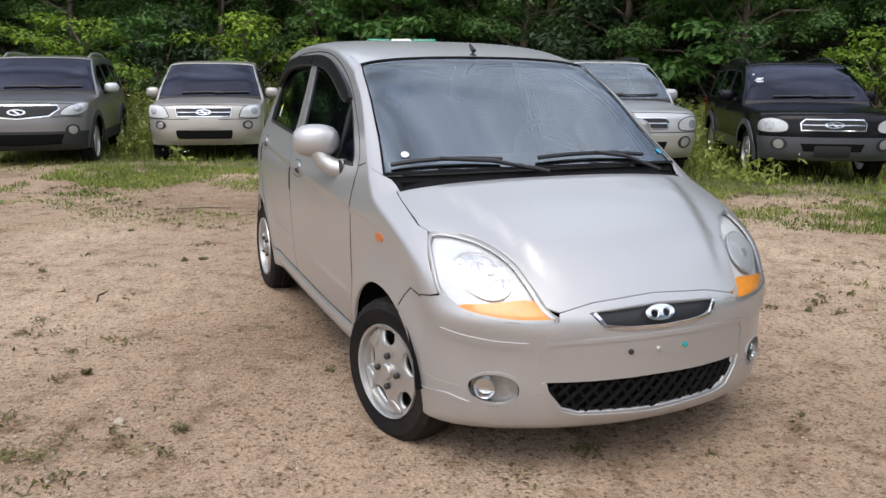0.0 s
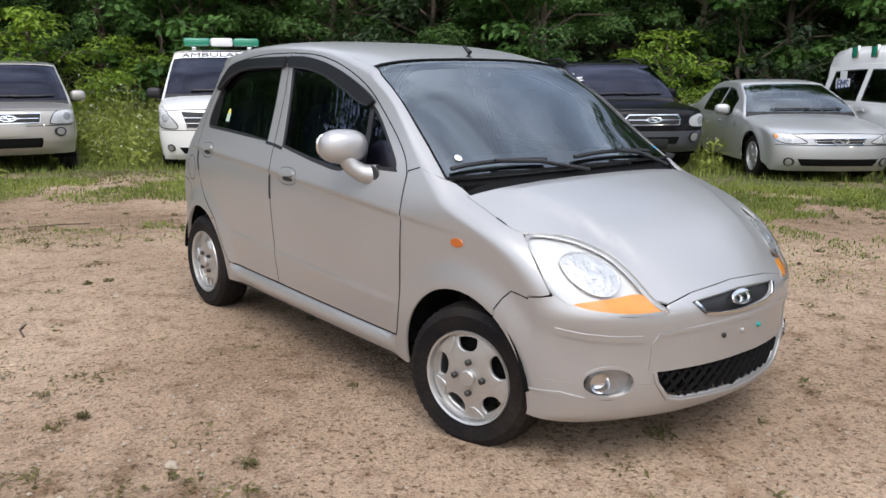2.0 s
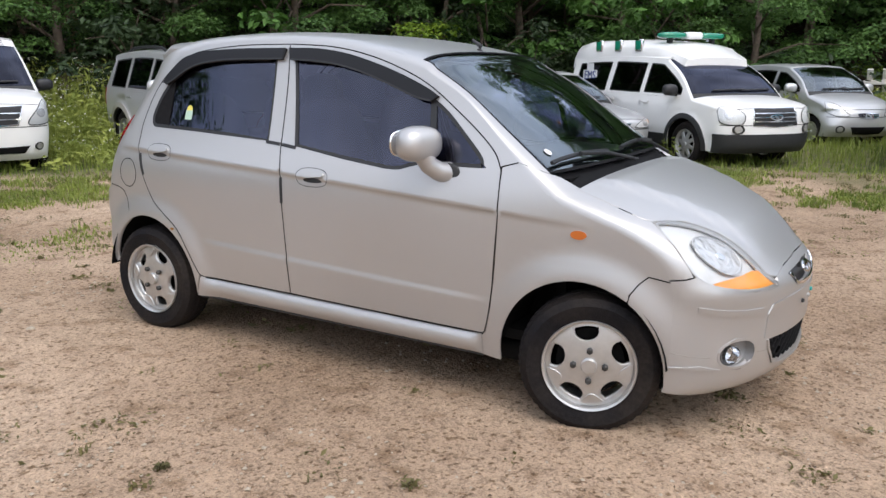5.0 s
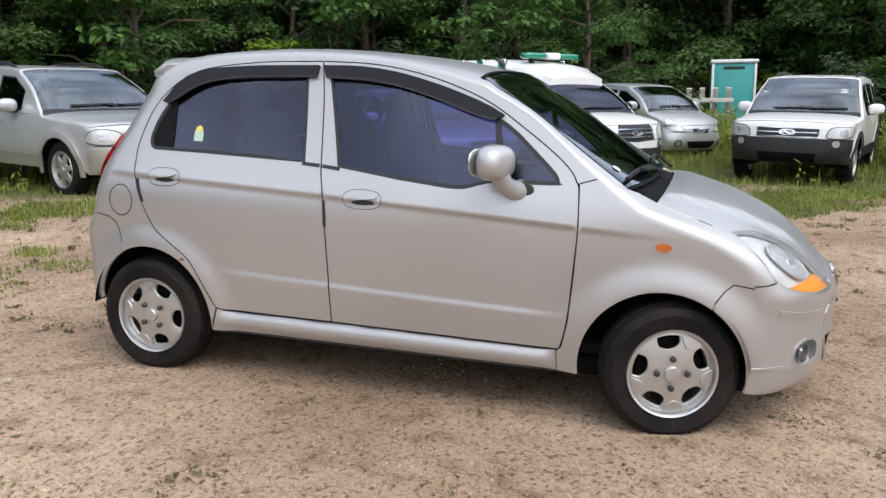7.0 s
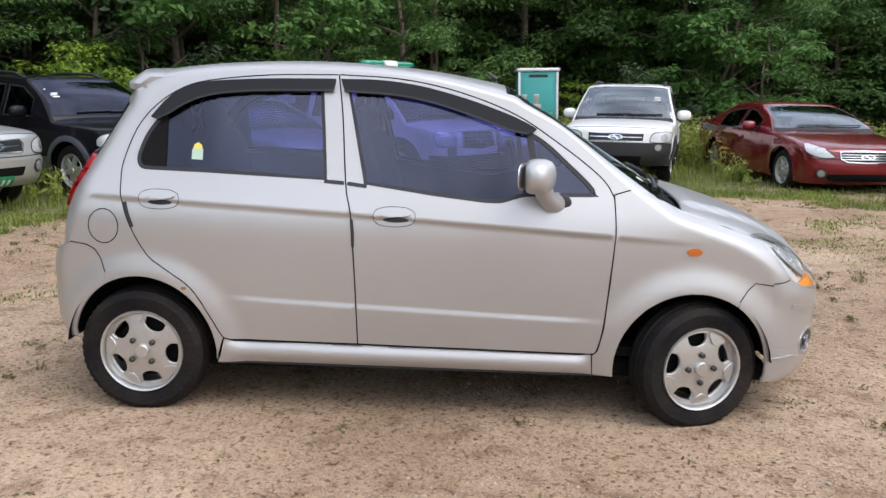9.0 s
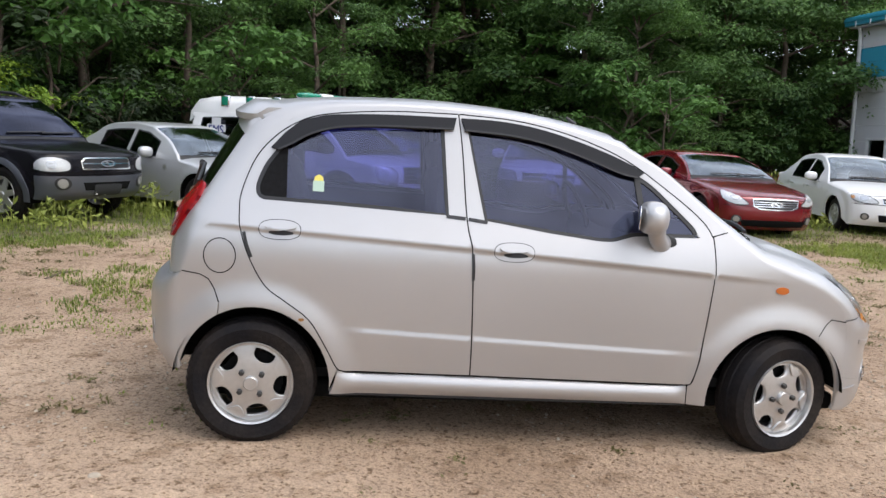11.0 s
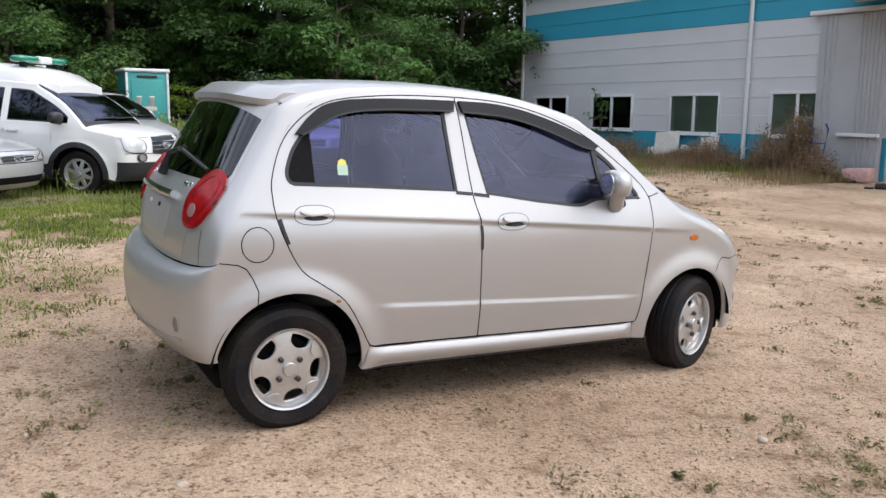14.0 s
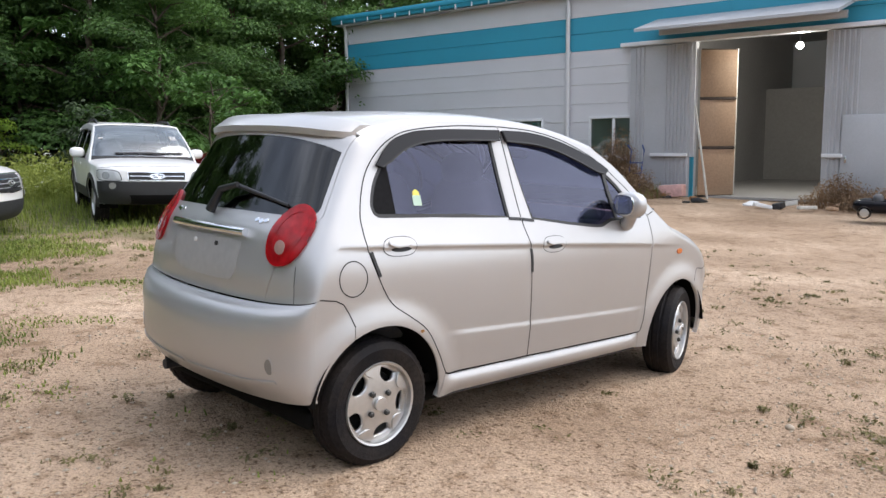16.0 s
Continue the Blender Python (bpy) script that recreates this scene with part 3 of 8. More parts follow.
# ---- the small silver hatchback ----
def build_hatchback(at):
    car = thing("hatchback_car", at, "small silver five-door hatchback parked on sandy gravel, front wheels turned", "car")
    centre = [(1.69, .168), (1.765, .205), (1.795, .30), (1.801, .41), (1.802, .50), (1.788, .572), (1.739, .622), (1.66, .695), (1.56, .765), (1.39, .845), (1.22, .898), (1.10, .928),
              (1.075, .942), (1.05, .955), (.80, 1.108), (.58, 1.247), (.42, 1.345), (.36, 1.382), (0, 1.445), (-.4, 1.475), (-.8, 1.468), (-1.1, 1.44), (-1.25, 1.40), (-1.30, 1.335), (-1.46, 1.05),
              (-1.525, .95), (-1.555, .80), (-1.56, .675), (-1.612, .660), (-1.648, .612), (-1.658, .50), (-1.638, .375), (-1.56, .29)]
    rail = [(1.43, .195), (1.44, .225), (1.45, .32), (1.455, .41), (1.455, .50), (1.45, .56), (1.44, .60), (1.415, .655), (1.36, .705), (1.27, .755), (1.15, .80), (1.03, .845),
            (.97, .88), (.90, .935), (.78, 1.035), (.59, 1.195), (.42, 1.287), (.35, 1.318), (0, 1.398), (-.4, 1.425), (-.8, 1.412), (-1.0, 1.365), (-1.10, 1.29), (-1.16, 1.215), (-1.29, 1.02),
            (-1.34, .93), (-1.40, .80), (-1.44, .715), (-1.45, .69), (-1.455, .62), (-1.455, .5), (-1.455, .40), (-1.44, .315)]
    power = [2.0] * 7 + [2.1, 2.2, 2.3, 2.4, 2.5] + [2.4] * 3 + [2.6] * 3 + [3.0] * 4 + [2.8] + [2.4] * 4 + [2.2] * 6
    RA, FA = (-1.140, .262), (1.122, .250)           # arch centres
    b = Body(centre, rail, power, .7475,
             [(.15, .930), (.3, .957), (.45, .979), (.6, .992), (.72, .999), (.80, 1.0), (.86, .990), (.93, .960), (.99, .93), (1.09, .885), (1.2, .838), (1.373, .772), (1.45, .735)],
             (.055, 2.3, .05, 3.0), ((RA[0], RA[1], .32), (FA[0], FA[1], .315)), 0.024, (.850, -.060, -1.44, 1.16, .009, -.008), (.476, -.042, -.80, .80, .0045))
    A = b.knot
    b.swell = (A[6], .30, A[11], .52, .017)
    a_lip, a_hood, a_ws, a_wst, a_tail, a_end = A[6], A[11], A[13], A[17], A[27], A[-1]
    front, rear = (0.0, A[12]), (A[21], a_end)

    def fr(axes, pts):
        return b.spots(axes, pts, *front)

    def rr(axes, pts):
        return b.spots(axes, pts, *rear)

    # pressed lines of the flank, which the sheets follow
    press = [[(x, .850 - .060 * x - .008 * x * x + d) for x in np.linspace(-1.45, 1.25, 136)] for d in (.03, .012, .0, -.0055, -.011, -.026)]
    press += [[(x, .476 - .042 * x + d) for x in np.linspace(-.85, .85, 120)] for d in (.018, .0036, -.0036, -.018)]
    # outlines shared by neighbours
    lamp = smooth_curve([(.625, .795), (.662, .70), (.655, .625), (.60, .580), (.48, .556), (.345, .560), (.372, .60), (.394, .662), (.430, .737), (.510, .788)], 4, True)
    lamp_ab = fr("yz", lamp)

    # bonnet
    edge = fr("yz", [(.10, .620), (.22, .612), (.336, .590), (.369, .602), (.391, .664), (.4275, .741), (.509, .792), (.623, .800)]) + fr("xy", [(1.30, .640), (1.17, .640), (1.05, .632)])
    edge = [(a_lip + .004, 0)] + edge + [(a_hood, e) for e in np.linspace(.60, 0, 10)]
    bonnet = patch(b.both(edge), b.wrap, .035)
    part("bonnet", bonnet, M_SILVER, car)
    # front bumper with its corners
    grille = fr("yz", smooth_curve([(.0, .600), (.225, .588), (.235, .575), (.20, .542), (.13, .532), (0, .528)], 4))
    grille = [(grille[0][0], 0)] + grille[1:-1] + [(grille[-1][0], 0)]
    lower = fr("yz", [(.0, .368), (.375, .362), (.365, .325), (.32, .268), (.27, .252), (0, .240)])
    lower = [(lower[0][0], 0)] + lower[1:-1] + [(lower[-1][0], 0)]
    fog = fr("yz", oval(.520, .335, .072, .052, 28, 2.2))
    skirt = b.both([(A[0], 0), (A[0], b.B), (A[1], b.B), (A[6] - .01, b.B)] + fr("yz", [(.692, .608), (.676, .614), (.6585, .6205)])
                   + [p for p in inset(fr("yz", [(.655, .625), (.60, .580), (.48, .556), (.345, .560)]), 0)] + fr("yz", [(.335, .5865), (.22, .6085), (.10, .6165)]) + [(a_lip - .0005, 0)])
    bump = patch(skirt, b.wrap, .035, [b.both(grille), b.both(lower), fog, flip(fog)], .02)
    arcF = arch_arc(FA[0], FA[1], .315, .322, -5, 55, 10)
    corner = [(1.43, .197), (1.437, .218)] + [p for p in arcF if p[0] < 1.437][1:] + [(1.308, .543), (1.337, .585), (1.366, .611), (1.44, .600), (1.45, .56), (1.455, .50), (1.455, .41), (1.45, .32), (1.44, .225)]
    cs = patch(corner, b.flank, .03, (), .02)
    bump.add(cs.v, cs.f, cs.n)
    m = cs.mirror()
    bump.add(m.v, m.f, m.n)
    bumper = part("front_bumper", bump, M_SILVER, car)
    # pressed lines of the bumper
    for s in (1, -1):
        line = fr("yz", [(.655, .512), (.60, .497), (.52, .486), (.43, .482)])
        line = [(p, q * s) for p, q in line]
        part("bumper_rib", patch(strip(line, .022), b.wrap, .02, (), .006, .0045), M_SILVER, bumper)
        plate_frame = fr("yz", [(.40, .372), (.395, .46), (.375, .490), (.30, .497), (.0, .503)])
        part("plate_panel_edge", patch(strip([(p, q * s) for p, q in plate_frame], .014), b.wrap, .02, (), .006, .0045), M_SILVER, bumper)
        seam = fr("yz", [(.70, .350), (.66, .338), (.615, .332)])
        inner = fr("yz", [(.437, .326), (.41, .324), (.385, .323)])
        part("seam", patch(strip([(p, q * s) for p, q in inner], .0025), b.wrap, .02, (), .001, .0008), M_RECESS, bumper)
        edge_seam = fr("yz", [(.7035, .602), (.692, .6085), (.676, .6155), (.660, .6235)])
        part("seam", patch(strip([(p, q * s) for p, q in edge_seam], .004), b.wrap, .02, (), .001, .0008), M_VOID, bumper)
        part("seam", patch(strip([(p, q * s) for p, q in seam], .0025), b.wrap, .02, (), .001, .0008), M_RECESS, bumper)
        blade = fr("yz", [(.688, .300), (.64, .304), (.585, .285), (.64, .287)])
        part("side_blade", patch([(p, q * s) for p, q in blade], b.wrap, .02, (), .006, .006), M_SILVER, bumper)
    # upper grille, badge, lower grille with its mesh
    part("upper_grille", patch(inset(b.both(grille), -.003), b.wrap, .03, (), 0, -.022), M_TRIM, bumper)
    part("grille_surround", patch(strip(fr("yz", [(.232, .583), (.20, .544), (.13, .533), (0.002, .529)]) + flip(fr("yz", [(.002, .529), (.13, .533), (.20, .544), (.232, .583)])), .011), b.wrap, .02, (), .006, .006), M_CHROME, bumper)
    badge = fr("yz", [(0, .592)])[0][0], fr("yz", [(0, .547)])[0][0]
    hub = part("badge", patch([((badge[0] + badge[1]) / 2 + v, u) for u, v in [(x, z) for x, z in oval(0, 0, .048, .026, 26)]], b.wrap, .01,
               [[((badge[0] + badge[1]) / 2 + v, u) for u, v in oval(s * .021, -.002, .015, .014, 12)] for s in (1, -1)], .012, .004), M_CHROME, bumper, "chrome oval badge on the grille")
    part("lower_grille", patch(inset(b.both(lower), -.004), b.wrap, .03, (), 0, -.04), M_VOID, bumper)
    mesh_bm = Shell()
    lo_in = b.both(lower)
    for k in range(-16, 17):
        for s in (1, -1):
            p0 = np.array((lower[-1][0], k * .05))
            p1 = p0 + np.array((.15, s * .125))
            line = [tuple(p0 + (p1 - p0) * t) for t in np.linspace(0, 1, 14)]
            keep = inside(lo_in, line)
            line = [l for l, ok in zip(line, keep) if ok]
            if len(line) > 2:
                st = patch(strip(line, .009), b.wrap, .03, (), .012, -.012 - .003 * s)
                mesh_bm.add(st.v, st.f, st.n)
    part("grille_mesh", mesh_bm, M_COWL, bumper, "black woven grille mesh")
    part("lower_grille_edge", patch(strip(fr("yz", [(.385, .362), (.375, .325), (.33, .262), (.275, .246), (.002, .234)]) + flip(fr("yz", [(.002, .234), (.275, .246), (.33, .262), (.375, .325), (.385, .362)])), .008), b.wrap, .02, (), .006, .006), M_SILVER, bumper)
    for y, mt in ((-.11, M_PLASTIC), (-.01, M_SILVER), (.095, M_TEAL)):
        a0 = fr("yz", [(abs(y) + .001, .455)])[0]
        P, N = b.wrap(np.array([a0[0]]), np.array([math.copysign(a0[1], -y)]))
        part("plate_screw", lathe([(.009, 0), (.009, -.006), (.006, -.009), (0, -.009)], 12), mt, bumper, "", Matrix.Translation(P[0]) @ Vector(N[0]).to_track_quat("-Y", "Z").to_matrix().to_4x4())
    # fog lamps
    for s in (1, -1):
        fg = [(p, q * s) for p, q in fog]
        c = np.array(fg).mean(0)
        P, N = b.wrap(np.array([c[0]]), np.array([c[1]]))
        turn = Matrix.Translation(P[0]) @ Vector(N[0]).to_track_quat("-Y", "Z").to_matrix().to_4x4()
        cup = part("fog_lamp", lathe([(.060, .0), (.060, .04), (.0, .05)], 28, Matrix.Diagonal((1.3, 1, 1.0, 1))), M_FOGCUP, bumper, "", turn)
        part("fog_surround", patch(strip(fg + fg[:1], .010), b.wrap, .012, (), .004, .003), M_SILVER, cup, "", turn.inverted())
        part("bulb_reflector", lathe([(.034, -.004), (.030, .03), (.0, .04)], 24, pose(-.03, 0, 0)), M_CHROME, cup)
        part("fog_lens", lathe([(.036, -.003), (.033, -.008), (.0, -.014)], 24, pose(-.03, 0, 0)), M_LENS, cup)
    # headlamps
    for s in (1, -1):
        out = [(p, q * s) for p, q in lamp_ab]
        bowl = part("headlight", patch(inset(out, .004), b.wrap, .03, (), 0, -.022), M_REFLECTOR, car, "clear headlight with amber indicator below")
        part("lamp_surround", patch(inset(out, -.014), b.wrap, .03, (), 0, -.024), M_RECESS, bowl)
        part("lamp_gasket", patch(strip(out + out[:1], .004), b.wrap, .02, (), .02, -.001), M_RECESS, bowl)
        part("lamp_inner_rim", patch(strip(inset(out, .010) + inset(out, .010)[:1], .012), b.wrap, .02, (), .012, -.004), M_ALLOY, bowl)
        c = fr("yz", [(.532, .693)])[0]
        part("lamp_bowl", patch(oval(c[0], c[1] * s, .112, .102, 30), b.wrap, .02, (), .004, -.010), M_BOWL, bowl)
        part("bowl_rim", patch(strip(oval(c[0], c[1] * s, .114, .104, 30) + [oval(c[0], c[1] * s, .114, .104, 30)[0]], .006), b.wrap, .02, (), .008, -.007), M_ALLOY, bowl)
        part("bulb_cap", patch(oval(c[0] - .01, c[1] * s, .020, .020, 16), b.wrap, .01, (), .01, -.006), M_CHROME, bowl)
        amb = [(p, q * s) for p, q in fr("yz", smooth_curve([(.610, .603), (.50, .617), (.400, .622), (.352, .564), (.48, .560), (.598, .581)], 3, True))]
        part("indicator", patch(amb, b.wrap, .02, (), .01, -.008), M_AMBER, bowl, "amber indicator lens")
        part("lens", patch(inset(out, .003), b.wrap, .03, (), .0, .001), M_LENS, bowl)
    # front wings
    arcF2 = arch_arc(FA[0], FA[1], .315, .322, 180 + 7, 57.5, 18)
    a_mid = A[13] + .45 * (A[14] - A[13])
    wing_side = [(.800, .212), (.729, .216), (.724, .296), (.745, .318), (.766, .420), (.782, .600), (.794, .80), (.790, .90), (.7865, .957)] + b_line(b, a_mid - .003, A[6] + .006, 28) + [(1.365, .616), (1.333, .588), (1.304, .545), (1.2985, .519)] + arcF2[::-1]
    w = patch(wing_side, b.flank, .03, (), .012, 0.0, press)
    top = [(A[6] + .004, b.B)] + fr("yz", [(.692, .6125), (.676, .6185), (.662, .626)]) + fr("yz", [(.666, .665), (.6665, .70), (.655, .748), (.6285, .7985)]) + fr("xy", [(1.30, .645), (1.17, .645), (1.05, .637)]) + [(a_hood + .004, .6), (A[12], .62)] + [(A[13] - .004, .70), (a_mid - .003, b.B)] + [(A[k], b.B) for k in range(13, 6, -1)]
    w2 = patch(top, b.wrap, .03)
    w.add(w2.v, w2.f, w2.n)
    wings = add_pair("front_wing", w, M_SILVER, car)
    for k, wg in enumerate(wings):
        ind = patch(oval(1.108, .739, .030, .016, 20), b.flank, .01, (), .006, .006)
        part("side_indicator", ind if k == 0 else ind.mirror(), M_AMBERDARK, wg, "small oval amber side indicator")
    # doors
    r_edge = smooth_curve([(-.772, .330), (-.80, .345), (-.848, .433), (-.92, .545), (-1.020, .618), (-1.105, .680), (-1.172, .797), (-1.208, .900), (-1.216, .950)], 4)
    top_r = smooth_curve([(-1.216, .950), (-1.214, 1.04), (-1.165, 1.180), (-1.090, 1.275), (-.990, 1.344), (-.870, 1.380), (-.620, 1.405), (-.338, 1.410)], 5)
    top_f = smooth_curve([(-.332, 1.410), (-.10, 1.398), (.095, 1.364), (.275, 1.309), (.418, 1.245), (.560, 1.152), (.678, 1.066), (.748, 1.002), (.782, .945)], 5)
    split = smooth_curve([(-.336, 1.411), (-.315, 1.26), (-.290, .977), (-.266, .865), (-.255, .705), (-.245, .481), (-.241, .325)], 4)
    rdoor = r_edge + top_r[1:] + [(x - .003, z) for x, z in split[1:]] + [(-.50, .327)]
    f_front = smooth_curve([(.784, .945), (.790, .80), (.778, .62), (.762, .43), (.738, .318), (.715, .306)], 4)
    fdoor = top_f + f_front[1:] + [(.266, .316), (-.10, .322)] + [(x + .003, z) for x, z in split[::-1][:-1]]
    rwin = smooth_curve([(-1.100, 1.0195), (-1.128, 1.022), (-1.150, 1.036), (-1.159, 1.064), (-1.153, 1.100), (-1.126, 1.166), (-1.080, 1.232)], 4) + smooth_curve([(-1.02, 1.287), (-.90, 1.335), (-.676, 1.355), (-.395, 1.357)], 4) + [(-.366, .994), (-.60, 1.003), (-.85, 1.013)]
    fwin = [(-.298, 1.356)] + smooth_curve([(.042, 1.330), (.230, 1.285), (.418, 1.212), (.510, 1.160), (.600, 1.082), (.690, .998), (.709, .962), (.700, .949), (.46, .947), (.40, .938), (.335, .920), (.270, .919)], 4) + [(.06, .942), (-.217, .981)]
    for nm, poly, win in (("rear_door", rdoor, rwin), ("front_door", fdoor, fwin)):
        sh = patch(poly, b.flank, .03, [win], .02, 0.0, press)
        doors = add_pair(nm, sh, M_SILVER, car)
        for k, d in enumerate(doors):
            def put(n, s, mt, lab="", to=d, k=k):
                return part(n, s if k == 0 else s.mirror(), mt, to, lab)
            put("window_seal", patch(inset(win, -.002), b.flank, .03, [inset(win, .016)], .012, -.003), M_TRIM)
            put("window_glass", patch(inset(win, .010), b.flank, .05, (), 0, -.009), M_SIDEGLASS, "dark tinted side window")
            hx, hz = (-1.052, .905) if nm == "rear_door" else (-.090, .858)
            put("handle_recess", patch(oval(hx, hz, .083, .038, 28, 2.6), b.flank, .012, (), .004, .002), M_SILVER)
            # dark ring and oval laid on the recess in place of its shade
            put("handle_shadow", patch(strip(oval(hx, hz, .084, .039, 28, 2.6) + [oval(hx, hz, .084, .039, 28, 2.6)[0]], .0035), b.flank, .012, (), 0, .0015), M_PLASTIC)
            put("handle_hollow", patch(oval(hx + .006, hz - .012, .052, .011, 20), b.flank, .012, (), .002, .0035), M_PLASTIC)
            put("door_handle", patch(oval(hx + .003, hz + .013, .064, .014, 24, 2.6), b.flank, .008, (), .014, .016), M_SILVER)
            if nm == "rear_door":
                put("quarter_blank", patch([(-1.125, 1.030), (-1.150, 1.062), (-1.145, 1.098), (-1.120, 1.160), (-1.066, 1.240), (-1.040, 1.262), (-1.034, 1.022)], b.flank, .03, (), .004, -.004), M_COWL)
                lo = [(-1.076, 1.220)] + smooth_curve([(-1.025, 1.245), (-.967, 1.281), (-.899, 1.309), (-.807, 1.328), (-.646, 1.340), (-.356, 1.344)], 4)
                hi = smooth_curve([(-.346, 1.390), (-.625, 1.387), (-.832, 1.376), (-.924, 1.361), (-.992, 1.337), (-1.05, 1.291)], 4) + [(-1.104, 1.228)]
                if k == 0:
                    put("sticker", patch([(-.930, 1.066), (-.884, 1.065), (-.884, 1.108), (-.930, 1.108)], b.flank, .02, (), 0, -.006), M_STICKGREEN)
                    put("sticker", patch([(-.926, 1.108), (-.888, 1.108), (-.890, 1.124), (-.907, 1.134), (-.924, 1.124)], b.flank, .02, (), 0, -.006), M_STICKYELLOW)
            else:
                put("window_post", patch([(.428, 1.206), (.456, 1.190), (.492, .953), (.468, .951)], b.flank, .03, (), .006, -.002), M_TRIM)
                lo = smooth_curve([(-.308, 1.342), (-.111, 1.331), (.053, 1.302), (.218, 1.252), (.365, 1.200), (.440, 1.186)], 4)
                hi = smooth_curve([(.470, 1.206), (.410, 1.238), (.312, 1.278), (.170, 1.325), (.005, 1.366), (-.159, 1.387), (-.325, 1.390)], 4)
            vis = patch(lo + hi, b.flank, .02, (), .018, .020)
            put("rain_visor", vis, M_VISOR, "smoked plastic rain visor")
            put("visor_lip", patch(strip(lo, .007), b.flank, .02, (), .004, .0215), M_TRIM)
            put("door_trim", patch(inset(poly, .03), b.flank, .08, [inset(win, -.012)], 0, -.034), M_CLOTH)
            put("belt_seal", patch(strip([(-.378, .9905), (-.297, .984)] if nm == "rear_door" else [(-.284, .983), (-.205, .9735)], .014), b.flank, .02, (), .003, .003), M_TRIM)
            put("edge_guard", patch(strip([(-1.196, .890), (-1.182, .84), (-1.162, .790)] if nm == "rear_door" else [(-.262, .845), (-.257, .79), (-.256, .735)], .013), b.flank, .02, (), .004, .004), M_PLASTIC)
    # dark lines of the panel gaps
    def shift(line, dx, dz=0.0):
        return [(x + dx, z + dz) for x, z in line]

    for nm_line in (shift(r_edge, -.002) + shift(top_r[1:], -.0015, .002), shift(top_f, .001, .0025) + f_front[1:], split, [(-.765, .3265), (-.50, .324), (-.241, .3215), (.266, .3125), (.715, .3035)],
                    [(-1.437, .720), (-1.366, .7105), (-1.3315, .693), (-1.3065, .654), (-1.285, .6005)], [(1.3025, .540), (1.335, .5865), (1.3655, .6135), (1.40, .609), (1.44, .6025)], [(.785, .960)] + b_line(b, a_mid - .001, a_mid + .001, 2)[:1]):
        add_pair("panel_gap", patch(strip(nm_line, .0046), b.flank, .02, (), 0, .0007), M_VOID, car)
    # near-black strips behind them, which put the shade of the gaps into colour
    for nm_line in (r_edge + top_r[1:], split, top_f + f_front[1:], [(-.772, .325), (-.241, .3215), (.266, .3125), (.715, .3025), (.722, .30), (.727, .218)], oval(-1.288, .790, .0655, .0715, 30) + [oval(-1.288, .790, .0655, .0715, 30)[0]]):
        add_pair("door_seal", patch(strip(nm_line, .014), b.flank, .02, (), 0, -.007), M_VOID, car)
    # mirrors
    for s in (1, -1):
        sh = blob(.066, .098, .068, 2.6, pose(.472, -.787 * s, 1.035, 0, 0, -18 * s))
        for v in sh.verts:
            if v.co.x < .425:
                v.co.x = .425 + (v.co.x - .425) * .2
        mir = part("door_mirror", sh, M_SILVER, car, "silver door mirror on a curved foot")
        part("mirror_glass", blob(.006, .085, .053, 3, pose(.417, -.782 * s, 1.035, 0, 0, -18 * s)), M_CHROME, mir)
        part("mirror_foot", tube([(.490, -.785 * s, 1.00), (.505, -.765 * s, .955), (.530, -.735 * s, .930), (.548, -.705 * s, .922), (.556, -.680 * s, .920)], [.040, .036, .038, .042, .046], 16), M_SILVER, mir)
        part("foot_gasket", blob(.062, .010, .040, 2.4, pose(.552, -.712 * s, .922)), M_PLASTIC, mir)
    # body sides with pillars and rear quarters
    arcR = arch_arc(RA[0], RA[1], .312, .328, 118, -4, 18)
    rail_top = [p for p in b_line(b, a_mid + .003, a_tail)]
    fuel = oval(-1.288, .790, .064, .070, 30)
    side = [(.784, .963)] + rail_top + [(-1.435, .719), (-1.365, .713), (-1.33, .695), (-1.305, .655), (-1.283, .600)] + arcR + [(-.81, .25), (-.80, .335)]
    side = side[:-2] + [(-.826, .262), (-.80, .337)] + [(x - .004, z + .001) for x, z in r_edge[2:]] + [(x - .003, z + .004) for x, z in top_r[1:-1]] + [(x + .003, z + .004) for x, z in top_f[:-1]]
    q = patch(side, b.flank, .03, [inset(fuel, -.002)], .012, 0.0, press)
    tail_b = b.spot("yz", .452, .70, *rear)[1]
    # strip of the wrap over the door frames, and the rear corners beside the tailgate
    edge_ws = [(a_ws, .70), (A[14], .685), (A[15], .69), (A[16], .69), (a_wst, .69)]
    over = edge_ws + [(A[18], .71), (A[19], .71), (A[20], .71), (A[21], .71), (A[22] - .03, .71)] + [(A[22], .70), (A[23], .695), (A[24], .70)] + rr("yz", [(.555, .92), (.505, .83), (.466, .725)]) + [(a_tail - .007, tail_b + .007)]
    over = over + [(A[27] - .006, b.B)] + [(A[k], b.B) for k in range(26, 13, -1)] + [(a_mid + .003, b.B)]
    o2 = patch(over, b.wrap, .035)
    q.add(o2.v, o2.f, o2.n)
    sides = add_pair("body_side", q, M_SILVER, car)
    fl = patch(fuel, b.flank, .015, (), .008)
    flap = part("fuel_flap", fl, M_SILVER, sides[0], "round fuel filler flap")
    part("flap_gap", patch(strip(fuel + fuel[:1], .0042), b.flank, .015, (), 0, .0008), M_VOID, flap)
    rust = patch(oval(-.952, .545, .012, .007, 12), b.flank, .01, (), 0, .0008)
    part("rust_spot", rust, M_RUST, sides[0])
    sill = [(-.826, .228), (-.812, .262), (-.795, .330), (-.772, .324)] + [(-.50, .321), (-.241, .318), (.266, .309), (.70, .299), (.718, .299), (.724, .216), (.268, .223), (-.239, .227)]
